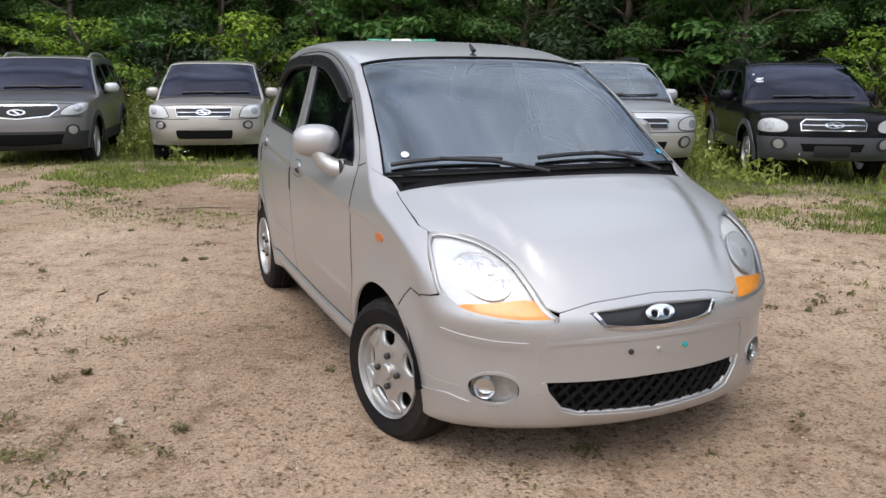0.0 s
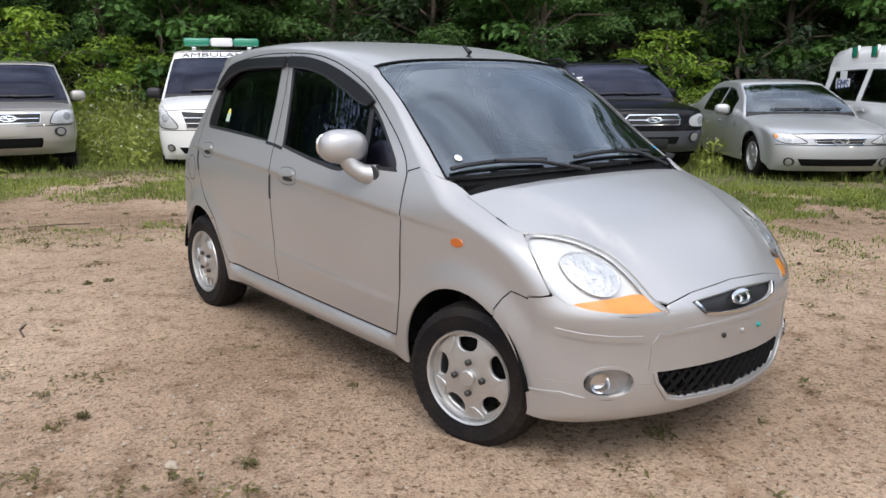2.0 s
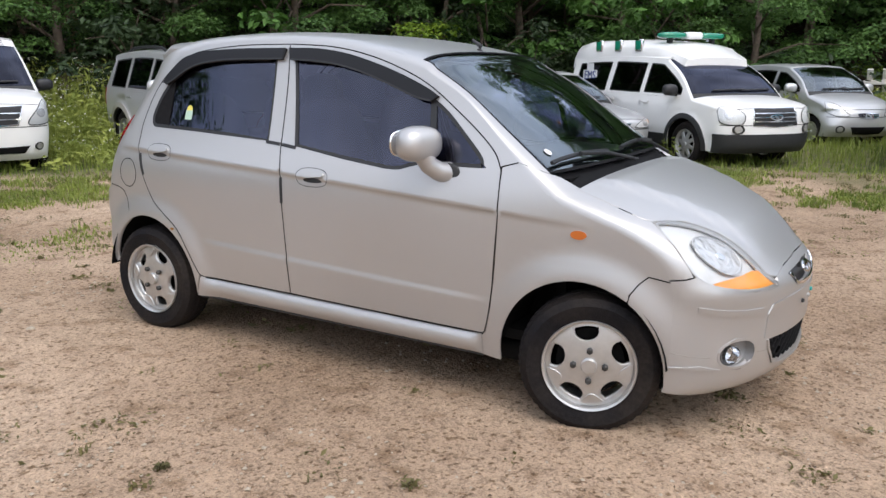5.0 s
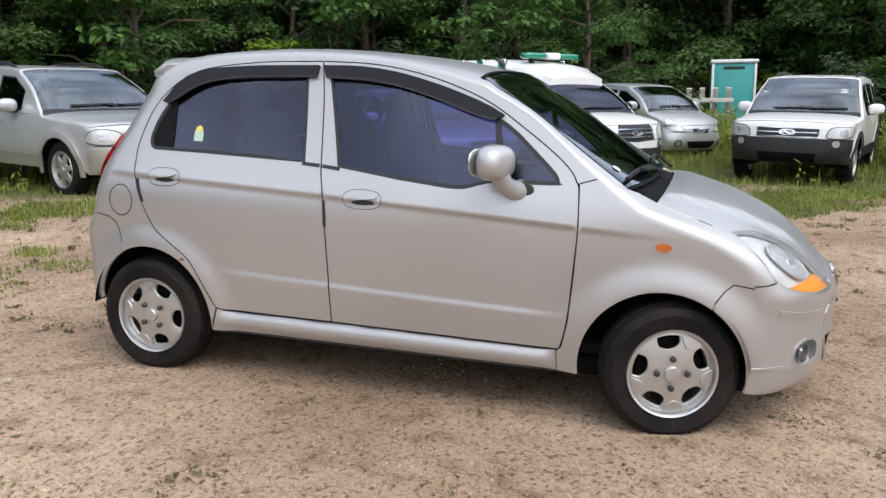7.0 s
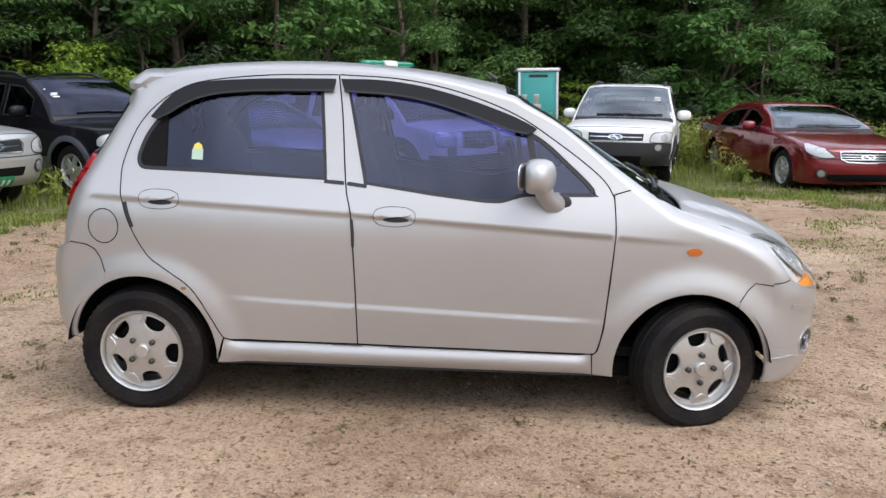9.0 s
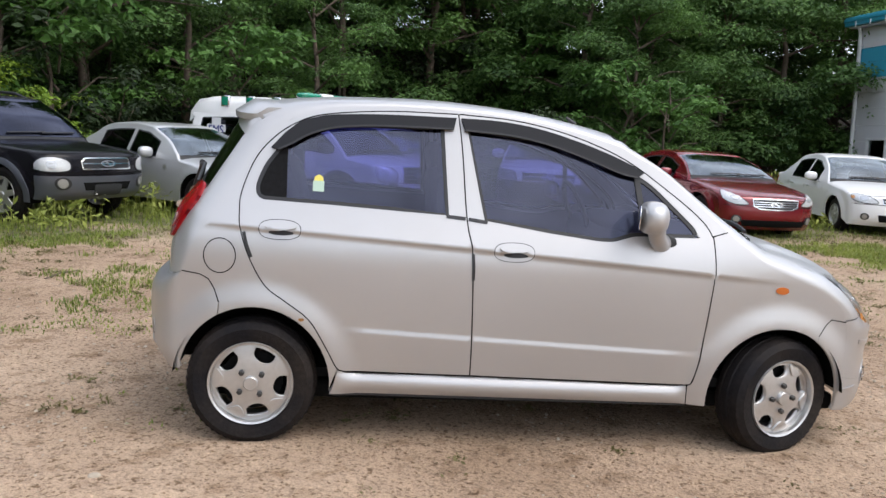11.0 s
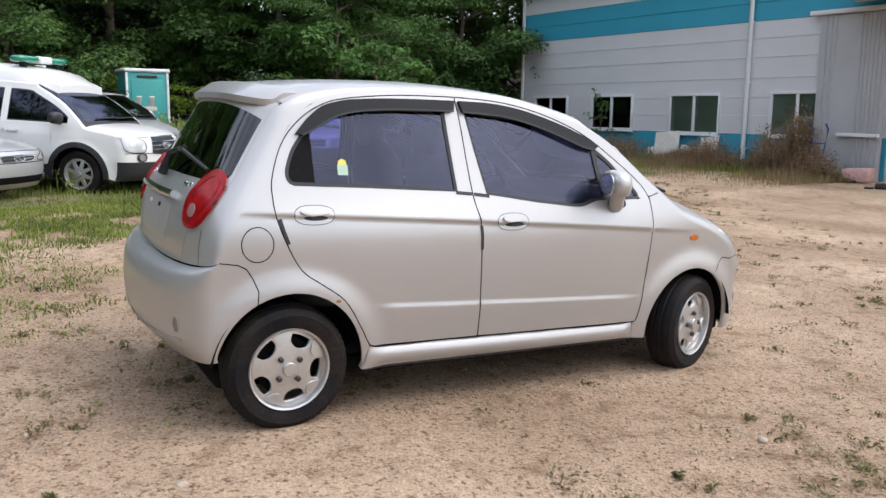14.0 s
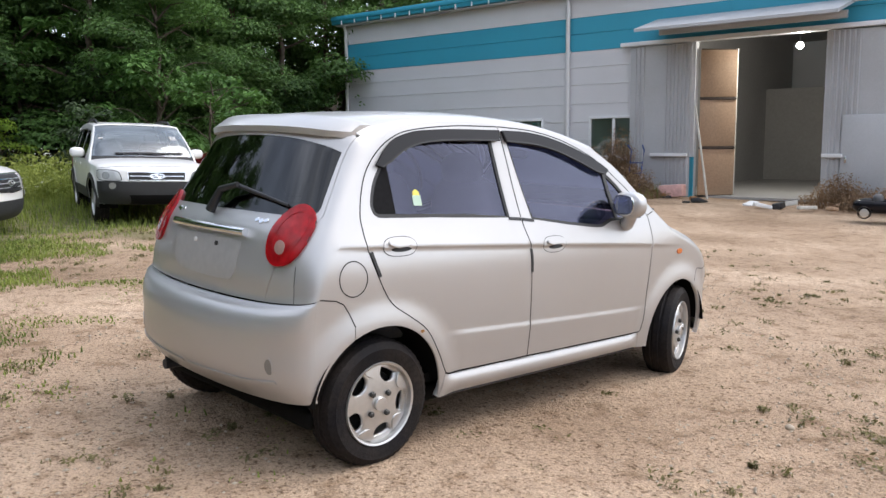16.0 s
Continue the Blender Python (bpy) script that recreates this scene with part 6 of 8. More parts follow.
# ---- ground ----
def ground_material():
    m = bpy.data.materials.new("sandy_gravel")
    m.use_nodes = True
    nt = m.node_tree
    b = nt.nodes["Principled BSDF"]
    b.inputs["Roughness"].default_value = 0.95
    b.inputs["Specular IOR Level"].default_value = 0.2
    co = nt.nodes.new("ShaderNodeTexCoord")

    def tex(kind, scale, detail=4, **kw):
        n = nt.nodes.new(kind)
        n.inputs["Scale"].default_value = scale
        if "Detail" in n.inputs:
            n.inputs["Detail"].default_value = detail
        nt.links.new(co.outputs["Object"], n.inputs["Vector"])
        return n

    def ramp(src, stops):
        r = nt.nodes.new("ShaderNodeValToRGB")
        el = r.color_ramp.elements
        while len(el) < len(stops):
            el.new(0.5)
        for e, (p, c) in zip(el, stops):
            e.position, e.color = p, (*c, 1)
        nt.links.new(src, r.inputs[0])
        return r.outputs[0]

    def mix(kind, f, a, bb):
        x = nt.nodes.new("ShaderNodeMix")
        x.data_type, x.blend_type = "RGBA", kind
        if isinstance(f, float):
            x.inputs[0].default_value = f
        else:
            nt.links.new(f, x.inputs[0])
        nt.links.new(a, x.inputs[6])
        nt.links.new(bb, x.inputs[7])
        return x.outputs[2]

    big = ramp(tex("ShaderNodeTexNoise", 0.55, 6).outputs[0], [(0.30, (0.122, 0.084, 0.056)), (0.5, (0.178, 0.128, 0.090)), (0.70, (0.238, 0.179, 0.131))])
    mid = ramp(tex("ShaderNodeTexNoise", 7.0, 6).outputs[0], [(0.30, (0.66, 0.61, 0.55)), (0.46, (1, 1, 1)), (0.75, (1.12, 1.12, 1.1))])
    vor = tex("ShaderNodeTexVoronoi", 62.0)
    grit = ramp(vor.outputs["Color"], [(0.0, (0.32, 0.28, 0.25)), (0.45, (1, 1, 1)), (1.0, (1.75, 1.75, 1.75))])
    vor2 = tex("ShaderNodeTexVoronoi", 160.0)
    fine = ramp(vor2.outputs["Color"], [(0.0, (0.36, 0.33, 0.30)), (0.5, (0.95, 0.95, 0.95)), (1.0, (1.75, 1.75, 1.72))])
    c = mix("MULTIPLY", 1.0, big, mid)
    c = mix("MULTIPLY", 0.8, c, grit)
    c = mix("MULTIPLY", 0.8, c, fine)
    spots = ramp(tex("ShaderNodeTexNoise", 42.0, 3).outputs[0], [(0.33, (0.36, 0.31, 0.25)), (0.43, (1, 1, 1)), (0.66, (1, 1, 1)), (0.74, (1.35, 1.33, 1.3))])
    c = mix("MULTIPLY", 0.9, c, spots)
    # greener, darker soil where the weeds stand, by a colour layer of the mesh
    at = nt.nodes.new("ShaderNodeAttribute")
    at.attribute_name = "soil"
    soil = ramp(tex("ShaderNodeTexNoise", 5.0, 5).outputs[0], [(0.35, (0.055, 0.075, 0.020)), (0.65, (0.16, 0.15, 0.07))])
    c = mix("MIX", at.outputs["Fac"], c, soil)
    # brown litter under the trees, darkened to put the wood's shade into its colour
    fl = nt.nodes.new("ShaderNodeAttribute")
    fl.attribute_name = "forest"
    floor_shade = ramp(tex("ShaderNodeTexNoise", 3.0, 5).outputs[0], [(0.35, (0.016, 0.012, 0.008)), (0.65, (0.050, 0.036, 0.022))])
    c = mix("MIX", fl.outputs["Fac"], c, floor_shade)
    nt.links.new(c, b.inputs["Base Color"])
    k = nt.nodes.new("ShaderNodeBump")
    k.inputs["Strength"].default_value, k.inputs["Distance"].default_value = 0.9, 0.008
    add = nt.nodes.new("ShaderNodeMath")
    add.operation = "ADD"
    nt.links.new(vor.outputs["Distance"], add.inputs[0])
    nt.links.new(tex("ShaderNodeTexNoise", 25.0, 6).outputs[0], add.inputs[1])
    nt.links.new(add.outputs[0], k.inputs["Height"])
    nt.links.new(k.outputs[0], b.inputs["Normal"])
    return m


def lot_edge(x, y):
    """How far a place lies beyond the border of the bare lot, where the weeds begin; metres."""
    pts = [(-14, 10.2), (-5, 11.3), (-3, 11.6), (0, 10.9), (2.2, 9.9), (4.4, 8.9), (6.5, 7.6), (7.6, 5.6), (8.6, 4.2), (9.4, 2.0), (11.5, -0.5), (15, -3.0), (20, -5.0)]
    px, py = np.array(pts).T
    x, y = np.asarray(x, float), np.asarray(y, float)
    best, sign = np.full(x.shape, 1e9), np.zeros(x.shape)
    for x0, y0, x1, y1 in zip(px, py, px[1:], py[1:]):
        dx, dy = x1 - x0, y1 - y0
        t = np.clip(((x - x0) * dx + (y - y0) * dy) / (dx * dx + dy * dy), 0, 1)
        d = np.hypot(x - x0 - t * dx, y - y0 - t * dy)
        s = dx * (y - y0) - dy * (x - x0)
        sign = np.where(d < best, np.sign(s), sign)
        best = np.minimum(best, d)
    return best * sign


def ground_height(x, y):
    """The lot is level; the wooded bank behind it rises."""
    x, y = np.asarray(x, float), np.asarray(y, float)
    d = lot_edge(x, y)
    n = LEVEL.to_3x3() @ Vector((0, 0, 1))
    o = LEVEL.translation
    near = np.clip(1 - (np.hypot(x, y) - 40) / 120, 0, 1)
    plane = (o.z - (n.x * (x - o.x) + n.y * (y - o.y)) / n.z) * near
    shed = smoothstep(7.0, 1.5, (x - 15.48) * -math.sin(radians(28)) + (y + 5.23) * math.cos(radians(28)))
    return plane - .06 * smoothstep(.3, 2.0, d) * smoothstep(12, 8, x) + 5.5 * smoothstep(8.0, 23, d) * np.maximum(smoothstep(19, 10, x), smoothstep(10.5, 17.0, (x - 15.48) * math.cos(radians(28)) + (y + 5.23) * math.sin(radians(28)))) + .20 * shed * smoothstep(40, 30, np.hypot(x, y))


def build_ground():
    xs = np.unique(np.concatenate([np.linspace(-400, -40, 7), np.linspace(-40, -8, 17), np.linspace(-8, 14, 111), np.linspace(14, 40, 27), np.linspace(40, 400, 7)]))
    ys = np.unique(np.concatenate([np.linspace(-400, -40, 7), np.linspace(-40, -4, 19), np.linspace(-4, 16, 101), np.linspace(16, 40, 25), np.linspace(40, 400, 7)]))
    gx, gy = np.meshgrid(xs, ys, indexing="ij")
    z = ground_height(gx, gy)
    near = np.exp(-((gx - 2) ** 2 + (gy - 4) ** 2) / 120)
    rng = np.random.RandomState(3)
    for k in range(14):
        fx, fy, ph = rng.uniform(-3, 3), rng.uniform(-3, 3), rng.uniform(0, 6)
        z = z + 0.0035 * np.sin(fx * gx + fy * gy + ph) * near
    nx, ny = len(xs), len(ys)
    v = np.stack([gx.ravel(), gy.ravel(), z.ravel()], 1)
    i = np.arange(nx * ny).reshape(nx, ny)
    f = np.stack([i[:-1, :-1].ravel(), i[1:, :-1].ravel(), i[1:, 1:].ravel(), i[:-1, 1:].ravel()], 1)
    me = bpy.data.meshes.new("ground")
    me.from_pydata(v.tolist(), [], f.tolist())
    me.polygons.foreach_set("use_smooth", [True] * len(f))
    soil = me.attributes.new("soil", "FLOAT", "POINT")
    d = lot_edge(gx, gy).ravel()
    n = np.array([noise.noise((x * .8, y * .8, 0)) for x, y in v[:, :2]])
    soil.data.foreach_set("value", np.clip(smoothstep(-0.9, 1.3, d + n * 1.6) * .95, 0, 1).astype(np.float32))
    # where the floor takes on the painted shade of the wood
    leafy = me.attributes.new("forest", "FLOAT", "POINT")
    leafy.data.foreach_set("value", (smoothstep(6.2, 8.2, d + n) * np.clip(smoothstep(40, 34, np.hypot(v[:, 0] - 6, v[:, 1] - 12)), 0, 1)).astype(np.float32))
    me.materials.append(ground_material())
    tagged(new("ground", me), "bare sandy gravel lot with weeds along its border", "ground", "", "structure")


build_ground()


# ---- the shed ----
M_SHEDGREY = material("grey_sheet_panel", (0.61, 0.61, 0.63), 0.55, 0.0, grain=0.04, grain_scale=90, stain=0.2, stain_scale=0.7, second=(0.42, 0.42, 0.43), bump=0.08, bump_scale=40)
M_SHEDBLUE = material("blue_sheet_panel", (0.035, 0.31, 0.44), 0.5, 0.0, grain=0.05, grain_scale=90, stain=0.2, stain_scale=0.8, second=(0.05, 0.22, 0.28))
M_CORRUGATED = material("corrugated_steel", (0.46, 0.47, 0.49), 0.45, 0.1, grain=0.05, grain_scale=50, stain=0.3, stain_scale=0.9, second=(0.27, 0.26, 0.25))
M_WHITEPVC = material("white_plastic", (0.70, 0.71, 0.72), 0.45, grain=0.04, grain_scale=40, stain=0.15, stain_scale=2, second=(0.45, 0.42, 0.38))
M_BARKDARK = material("dark_batten", (0.07, 0.05, 0.04), 0.8, grain=0.2, grain_scale=30)
M_PLY = material("plywood", (0.40, 0.27, 0.175), 0.7, grain=0.12, grain_scale=25, stain=0.3, stain_scale=1.5, second=(0.28, 0.14, 0.07))
M_CONCRETE = material("concrete", (0.34, 0.33, 0.32), 0.85, grain=0.05, grain_scale=12, stain=0.5, stain_scale=0.5, second=(0.24, 0.23, 0.22), bump=0.2, bump_scale=20)
M_PANE = glass("window_pane", (0.86, 0.90, 0.88), 0.9, 0.02, 1.5)
M_BOARD = material("weathered_board", (0.62, 0.60, 0.55), 0.8, grain=0.1, grain_scale=20, stain=0.4, stain_scale=3, second=(0.38, 0.33, 0.26))
M_HANDTRUCK = material("blue_steel", (0.03, 0.09, 0.30), 0.5, 0.2, grain=0.2, grain_scale=60, stain=0.3, stain_scale=9, second=(0.2, 0.08, 0.04))
M_PINK = material("faded_pink_board", (0.55, 0.33, 0.30), 0.8, grain=0.15, grain_scale=12)
M_BOOTH = material("teal_fibreglass", (0.03, 0.33, 0.31), 0.45, grain=0.06, grain_scale=20, stain=0.4, stain_scale=2.5, second=(0.06, 0.26, 0.24))
M_BLIND = material("green_grey_blind", (0.30, 0.36, 0.33), 0.8, stain=0.7, stain_scale=1.5, second=(0.12, 0.13, 0.13))
M_LAMPGLOW = material("lamp_globe", (1.0, 0.98, 0.92), 0.4, emit=14.0)

SHED = pose(15.48, -5.23, 0.10, 0, 0, 28)


def rects_minus(rect, holes):
    """A wall rectangle (x0, x1, z0, z1) without its openings, as smaller rectangles."""
    parts_ = [rect]
    for hx0, hx1, hz0, hz1 in holes:
        nxt = []
        for x0, x1, z0, z1 in parts_:
            if hx1 <= x0 or hx0 >= x1 or hz1 <= z0 or hz0 >= z1:
                nxt.append((x0, x1, z0, z1))
                continue
            if hx0 > x0:
                nxt.append((x0, hx0, z0, z1))
            if hx1 < x1:
                nxt.append((hx1, x1, z0, z1))
            a, c = max(x0, hx0), min(x1, hx1)
            if hz1 < z1:
                nxt.append((a, c, hz1, z1))
            if hz0 > z0:
                nxt.append((a, c, z0, hz0))
        parts_ = nxt
    return [p for p in parts_ if p[1] - p[0] > .02 and p[3] - p[2] > .02]


def build_shed():
    shed = thing("shed", SHED, "grey and blue sheet-metal shed with an open sliding door", "building")
    holes = [(-2.05, -.66, 0.93, 1.95), (.83, 2.42, 0.93, 1.93), (3.78, 5.38, 0.98, 1.93), (6.45, 7.95, 1.04, 1.92)]
    door = (-6.45, -3.50, -.2, 3.66)
    rows_ = [(-.3, .95, M_SHEDBLUE), (.95, 1.39, M_SHEDGREY), (1.39, 1.84, M_SHEDGREY), (1.84, 2.31, M_SHEDGREY), (2.31, 2.80, M_SHEDGREY), (2.80, 3.25, M_SHEDGREY), (3.25, 3.66, M_SHEDGREY),
             (3.66, 4.10, M_SHEDBLUE), (4.10, 4.52, M_SHEDBLUE), (4.52, 5.10, M_SHEDGREY)]
    wall = None
    for x0, x1, z0, z1 in rects_minus((-13, 8.6, -.3, 5.1), holes + [door]):
        section = part("wall", box(x1 - x0, .12, z1 - z0, 0, pose((x0 + x1) / 2, -.10, (z0 + z1) / 2)), M_SHEDGREY, shed)
        wall = wall or section
    for z0, z1, mt in rows_:
        for x0, x1, a, c in rects_minus((-13, 8.6, z0, z1), holes + [door]):
            pn = part("panel", box(x1 - x0, .045, c - a - .004, 0, pose((x0 + x1) / 2, -.018, (a + c) / 2)), mt, wall)
            # lip of each sheet; on grey rows its white paints in the edge highlight
            part("panel_lip", box(x1 - x0, .012, .016, 0, pose((x0 + x1) / 2, .0105, a + .012)), M_SHEDBLUE if mt == M_SHEDBLUE else M_WHITEPVC, pn)
    part("end_wall", box(.12, 12, 5.4, 0, pose(8.54, -6.2, 2.4)), M_SHEDGREY, shed)
    part("back_wall", box(21.6, .12, 5.4, 0, pose(-2.2, -12.2, 2.4)), M_SHEDGREY, shed)
    part("far_end_wall", box(.12, 12, 5.4, 0, pose(-12.94, -6.2, 2.4)), M_SHEDGREY, shed)
    rf = part("roof", box(22.2, 12.8, .10, .01, pose(-2.2, -6.0, 5.42, -1.0, 0, 0)), M_SHEDBLUE, shed)
    part("gutter", box(22.2, .22, .26, .02, pose(-2.2, .26, 5.28)), M_SHEDBLUE, rf)
    part("soffit", box(22.0, .30, .03, 0, pose(-2.2, .13, 5.12)), M_SHEDGREY, rf)
    for k in range(36):
        part("gutter_bracket", box(.025, .03, .14, 0, pose(8.4 - .6 * k, .385, 5.18)), M_WHITEPVC, rf)
    # windows
    for x0, x1, z0, z1 in holes:
        w = part("window", box(x1 - x0 + .02, .05, .07, .006, pose((x0 + x1) / 2, .03, z0)), M_WHITEPVC, shed, "white sliding window")
        part("window_frame", box(x1 - x0 + .02, .06, .07, .006, pose((x0 + x1) / 2, .03, z1)), M_WHITEPVC, w)
        part("window_sill", box(x1 - x0 + .10, .10, .03, .005, pose((x0 + x1) / 2, .05, z0 - .05)), M_WHITEPVC, w)
        for x in (x0, x1, (x0 + x1) / 2):
            part("window_frame", box(.065, .055, z1 - z0, .006, pose(x, .028, (z0 + z1) / 2)), M_WHITEPVC, w)
        for k in range(2):
            part("pane", box((x1 - x0) / 2 - .06, .008, z1 - z0 - .06, 0, pose((x0 + x1) / 2 + (k - .5) * (x1 - x0) / 2, -.01 - .02 * k, (z0 + z1) / 2)), M_PANE, w)
        part("blind", box(x1 - x0, .01, z1 - z0, 0, pose((x0 + x1) / 2, -.045, (z0 + z1) / 2)), M_BLIND, w)
    # downpipes
    for x in (0.0, 8.52):
        dp = part("downpipe", tube([(x, .20, 5.2), (x, .10, 4.9), (x, .10, .05)], .055, 12), M_WHITEPVC, shed)
        for z in (.6, 2.2, 3.65, 4.6):
            part("pipe_clip", box(.16, .06, .05, .01, pose(x, .06, z)), M_WHITEPVC, dp)
    part("drain_pipe", tube([(-6.95, .25, 4.9), (-6.95, .25, 4.28), (-7.0, .25, 4.22), (-9.4, .25, 4.18)], .06, 12), M_WHITEPVC, shed)
    # sliding door leaves, corrugated
    def leaf(x0, x1, z0, z1, y, ribs):
        bm = bmesh.new()
        prof = [(x0, 0)]
        for a, c in ribs:
            n = max(1, int((c - a) / .095))
            for k in range(n):
                u = a + (c - a) * k / n
                prof += [(u, 0), (u + .012, .03), (u + .045, .03), (u + .057, 0)]
        prof += [(x1, 0)]
        lo = [bm.verts.new((x, y + d, z0)) for x, d in prof]
        hi = [bm.verts.new((x, y + d, z1)) for x, d in prof]
        for k in range(len(prof) - 1):
            bm.faces.new((lo[k], lo[k + 1], hi[k + 1], hi[k]))
        r = bmesh.ops.extrude_face_region(bm, geom=bm.faces[:])
        bmesh.ops.translate(bm, verts=[v for v in r["geom"] if isinstance(v, bmesh.types.BMVert)], vec=(0, -.012, 0))
        bmesh.ops.recalc_face_normals(bm, faces=bm.faces[:])
        return bm
    sl = part("sliding_door", leaf(-3.46, -1.86, .0, 3.62, .13, [(-3.42, -2.75), (-2.25, -1.92)]), M_CORRUGATED, shed, "corrugated steel sliding door leaf")
    part("door_bar", box(.95, .07, .08, .01, pose(-2.95, .20, 1.00)), M_WHITEPVC, sl)
    sr = part("sliding_door", leaf(-9.45, -6.47, -.15, 3.62, .13, [(-9.4, -8.6), (-7.15, -6.52)]), M_CORRUGATED, shed, "corrugated steel sliding door leaf with a small door")
    part("door_bar", box(.42, .07, .08, .01, pose(-6.70, .20, 1.00)), M_WHITEPVC, sr)
    part("small_door", box(.95, .03, 1.95, .006, pose(-7.35, .175, .88)), M_CORRUGATED, sr)
    part("door_handle", box(.04, .07, .14, .01, pose(-6.98, .20, .92)), M_CHROME, sr)
    part("door_track", box(8.0, .14, .10, .01, pose(-5.6, .14, 3.70)), M_WHITEPVC, shed)
    # canopy
    cb = bmesh.new()
    a = [(-2.55, .10, 4.18), (-7.0, .10, 4.18), (-7.0, 1.3, 3.84), (-2.55, 1.3, 3.84)]
    lo = [cb.verts.new(p) for p in a]
    cb.faces.new(lo)
    r = bmesh.ops.extrude_face_region(cb, geom=cb.faces[:])
    bmesh.ops.translate(cb, verts=[v for v in r["geom"] if isinstance(v, bmesh.types.BMVert)], vec=(0, 0, .07))
    bmesh.ops.recalc_face_normals(cb, faces=cb.faces[:])
    cn = part("canopy", cb, M_CORRUGATED, shed)
    part("canopy_beam", box(4.2, .10, .16, .01, pose(-4.8, .3, 3.92)), M_CORRUGATED, cn)
    # inside
    part("room_floor", box(9.5, 11.6, .06, 0, pose(-6.4, -6.1, -.02)), M_CONCRETE, shed)
    part("room_wall", box(.10, 11.6, 5, 0, pose(-1.7, -6.1, 2.5)), M_CONCRETE, shed)
    part("room_wall", box(6.5, .10, 5, 0, pose(-8.5, -7.0, 2.5)), M_CONCRETE, shed)
    part("room_wall", box(3.6, .10, 3.0, 0, pose(-3.5, -9.5, 1.5)), M_CONCRETE, shed)
    part("room_ceiling", box(9.5, 11.6, .06, 0, pose(-6.4, -6.1, 4.75)), M_CONCRETE, shed)
    ply = part("plywood_leaf", box(.86, .03, 3.5, .004, pose(-3.86, -.47, 1.75, 0, 0, 48)), M_BARKDARK, shed, "door leaf standing open, three plywood sheets on a dark frame")
    for k in range(3):
        part("plywood_sheet", box(.90, .03, 1.10, .006, pose(-3.8825, -.45, .58 + 1.17 * k, 0, .4 * (k - 1), 48)), M_PLY, ply)
        if k:
            part("batten", box(.90, .05, .05, .004, pose(-3.8895, -.4435, 1.165 * k, 0, 0, 48)), M_BARKDARK, ply)
    part("post", box(.06, .06, 3.5, .004, pose(-4.16, -.82, 1.75)), M_BOARD, ply)
    lamp = thing("globe_lamp", SHED @ pose(-5.35, -1.6, 3.55), "white glowing globe lamp inside the open shed", "lamp")
    part("globe", blob(.085, .085, .085, 2), M_LAMPGLOW, lamp)
    part("lamp_cord", tube([(0, 0, .1), (0, 0, 1.15)], .01, 6), M_TRIM, lamp)
    pl = new("globe_light", bpy.data.lights.new("globe_light", "POINT"))
    pl.data.energy, pl.data.shadow_soft_size, pl.data.color = 220, .10, (1.0, .97, .88)
    pl.matrix_world = SHED @ pose(-5.35, -1.6, 3.36)
    # leaning pole and clutter
    po = thing("pole", SHED @ pose(-4.05, .35, .0), "long white pole leaning in the doorway", "pole")
    part("shaft", tube([(0, 0, -.1), (.42, -.10, 2.15)], .025, 8), M_BOARD, po)
    for k, (x, w, h, tl, rz) in enumerate(((2.15, .75, .95, 14, 6), (1.35, .85, .60, 24, -4), (.75, .5, .85, 12, 10), (2.6, .5, .55, 30, 3))):
        bo = thing("board", SHED @ pose(x, .42, .02), "weathered white board leaning against the shed wall", "board", "boards at the shed")
        part("sheet", box(w, .03, h, .004, pose(0, 0, h / 2, tl, rz * .8, rz)), M_BOARD, bo)
    ht = thing("hand_truck", SHED @ pose(-2.45, .85, .02), "blue steel hand truck against the shed door", "hand truck")
    for s in (1, -1):
        part("rail", tube([(.16 * s, .18, .06), (.16 * s, .02, .7), (.17 * s, -.06, 1.10), (.19 * s, .08, 1.22)], .018, 8), M_HANDTRUCK, ht)
        part("wheel", lathe([(.11, -.03), (.12, -.01), (.12, .02), (.10, .035), (0, .035)], 18, pose(.20 * s, .10, .12, 0, 0, 90)), M_RUBBER, ht)
    for z in (.30, .55, .80):
        part("cross_bar", tube([(-.16, .14 - z * .16, z), (.16, .14 - z * .16, z)], .014, 6), M_HANDTRUCK, ht)
    part("toe_plate", box(.38, .22, .015, .003, pose(0, .28, .04)), M_HANDTRUCK, ht)
    bx = thing("box", SHED @ pose(-3.35, .75, .03), "faded pink box among scrap", "box")
    part("carton", box(.55, .35, .28, .02, pose(0, 0, .14, 0, 4, 8)), M_PINK, bx)
    rng = random.Random(5)
    for k in range(26):
        x, y = rng.uniform(-8.5, -2.0), rng.uniform(.35, 2.2)
        if -6.3 < x < -3.7 and y < 1.2:
            continue
        sc = thing("scrap", SHED @ pose(x, y, -.02), "small piece of scrap on the ground", "scrap", "scrap by the shed")
        part("piece", box(rng.uniform(.1, .5), rng.uniform(.05, .2), rng.uniform(.03, .12), .01, pose(0, 0, .04, rng.uniform(-10, 10), rng.uniform(-15, 15), rng.uniform(0, 180))), rng.choice([M_BOARD, M_PLASTIC, M_PLY, M_RUST, M_STICKER]), sc)
    # ride-on toy car
    toy = thing("toy_car", SHED @ pose(-8.5, 3.2, -.02, 0, 0, 195) @ Matrix.Diagonal((.85, .85, .85, 1)), "black ride-on toy convertible on the ground", "toy car")
    tb = blob(.62, .30, .16, 3.4, pose(0, 0, .26))
    for v in tb.verts:
        if v.co.z > .30 and -.25 < v.co.x < .22 and abs(v.co.y) < .24:
            v.co.z -= .10
    part("body", tb, M_BLACKPAINT, toy)
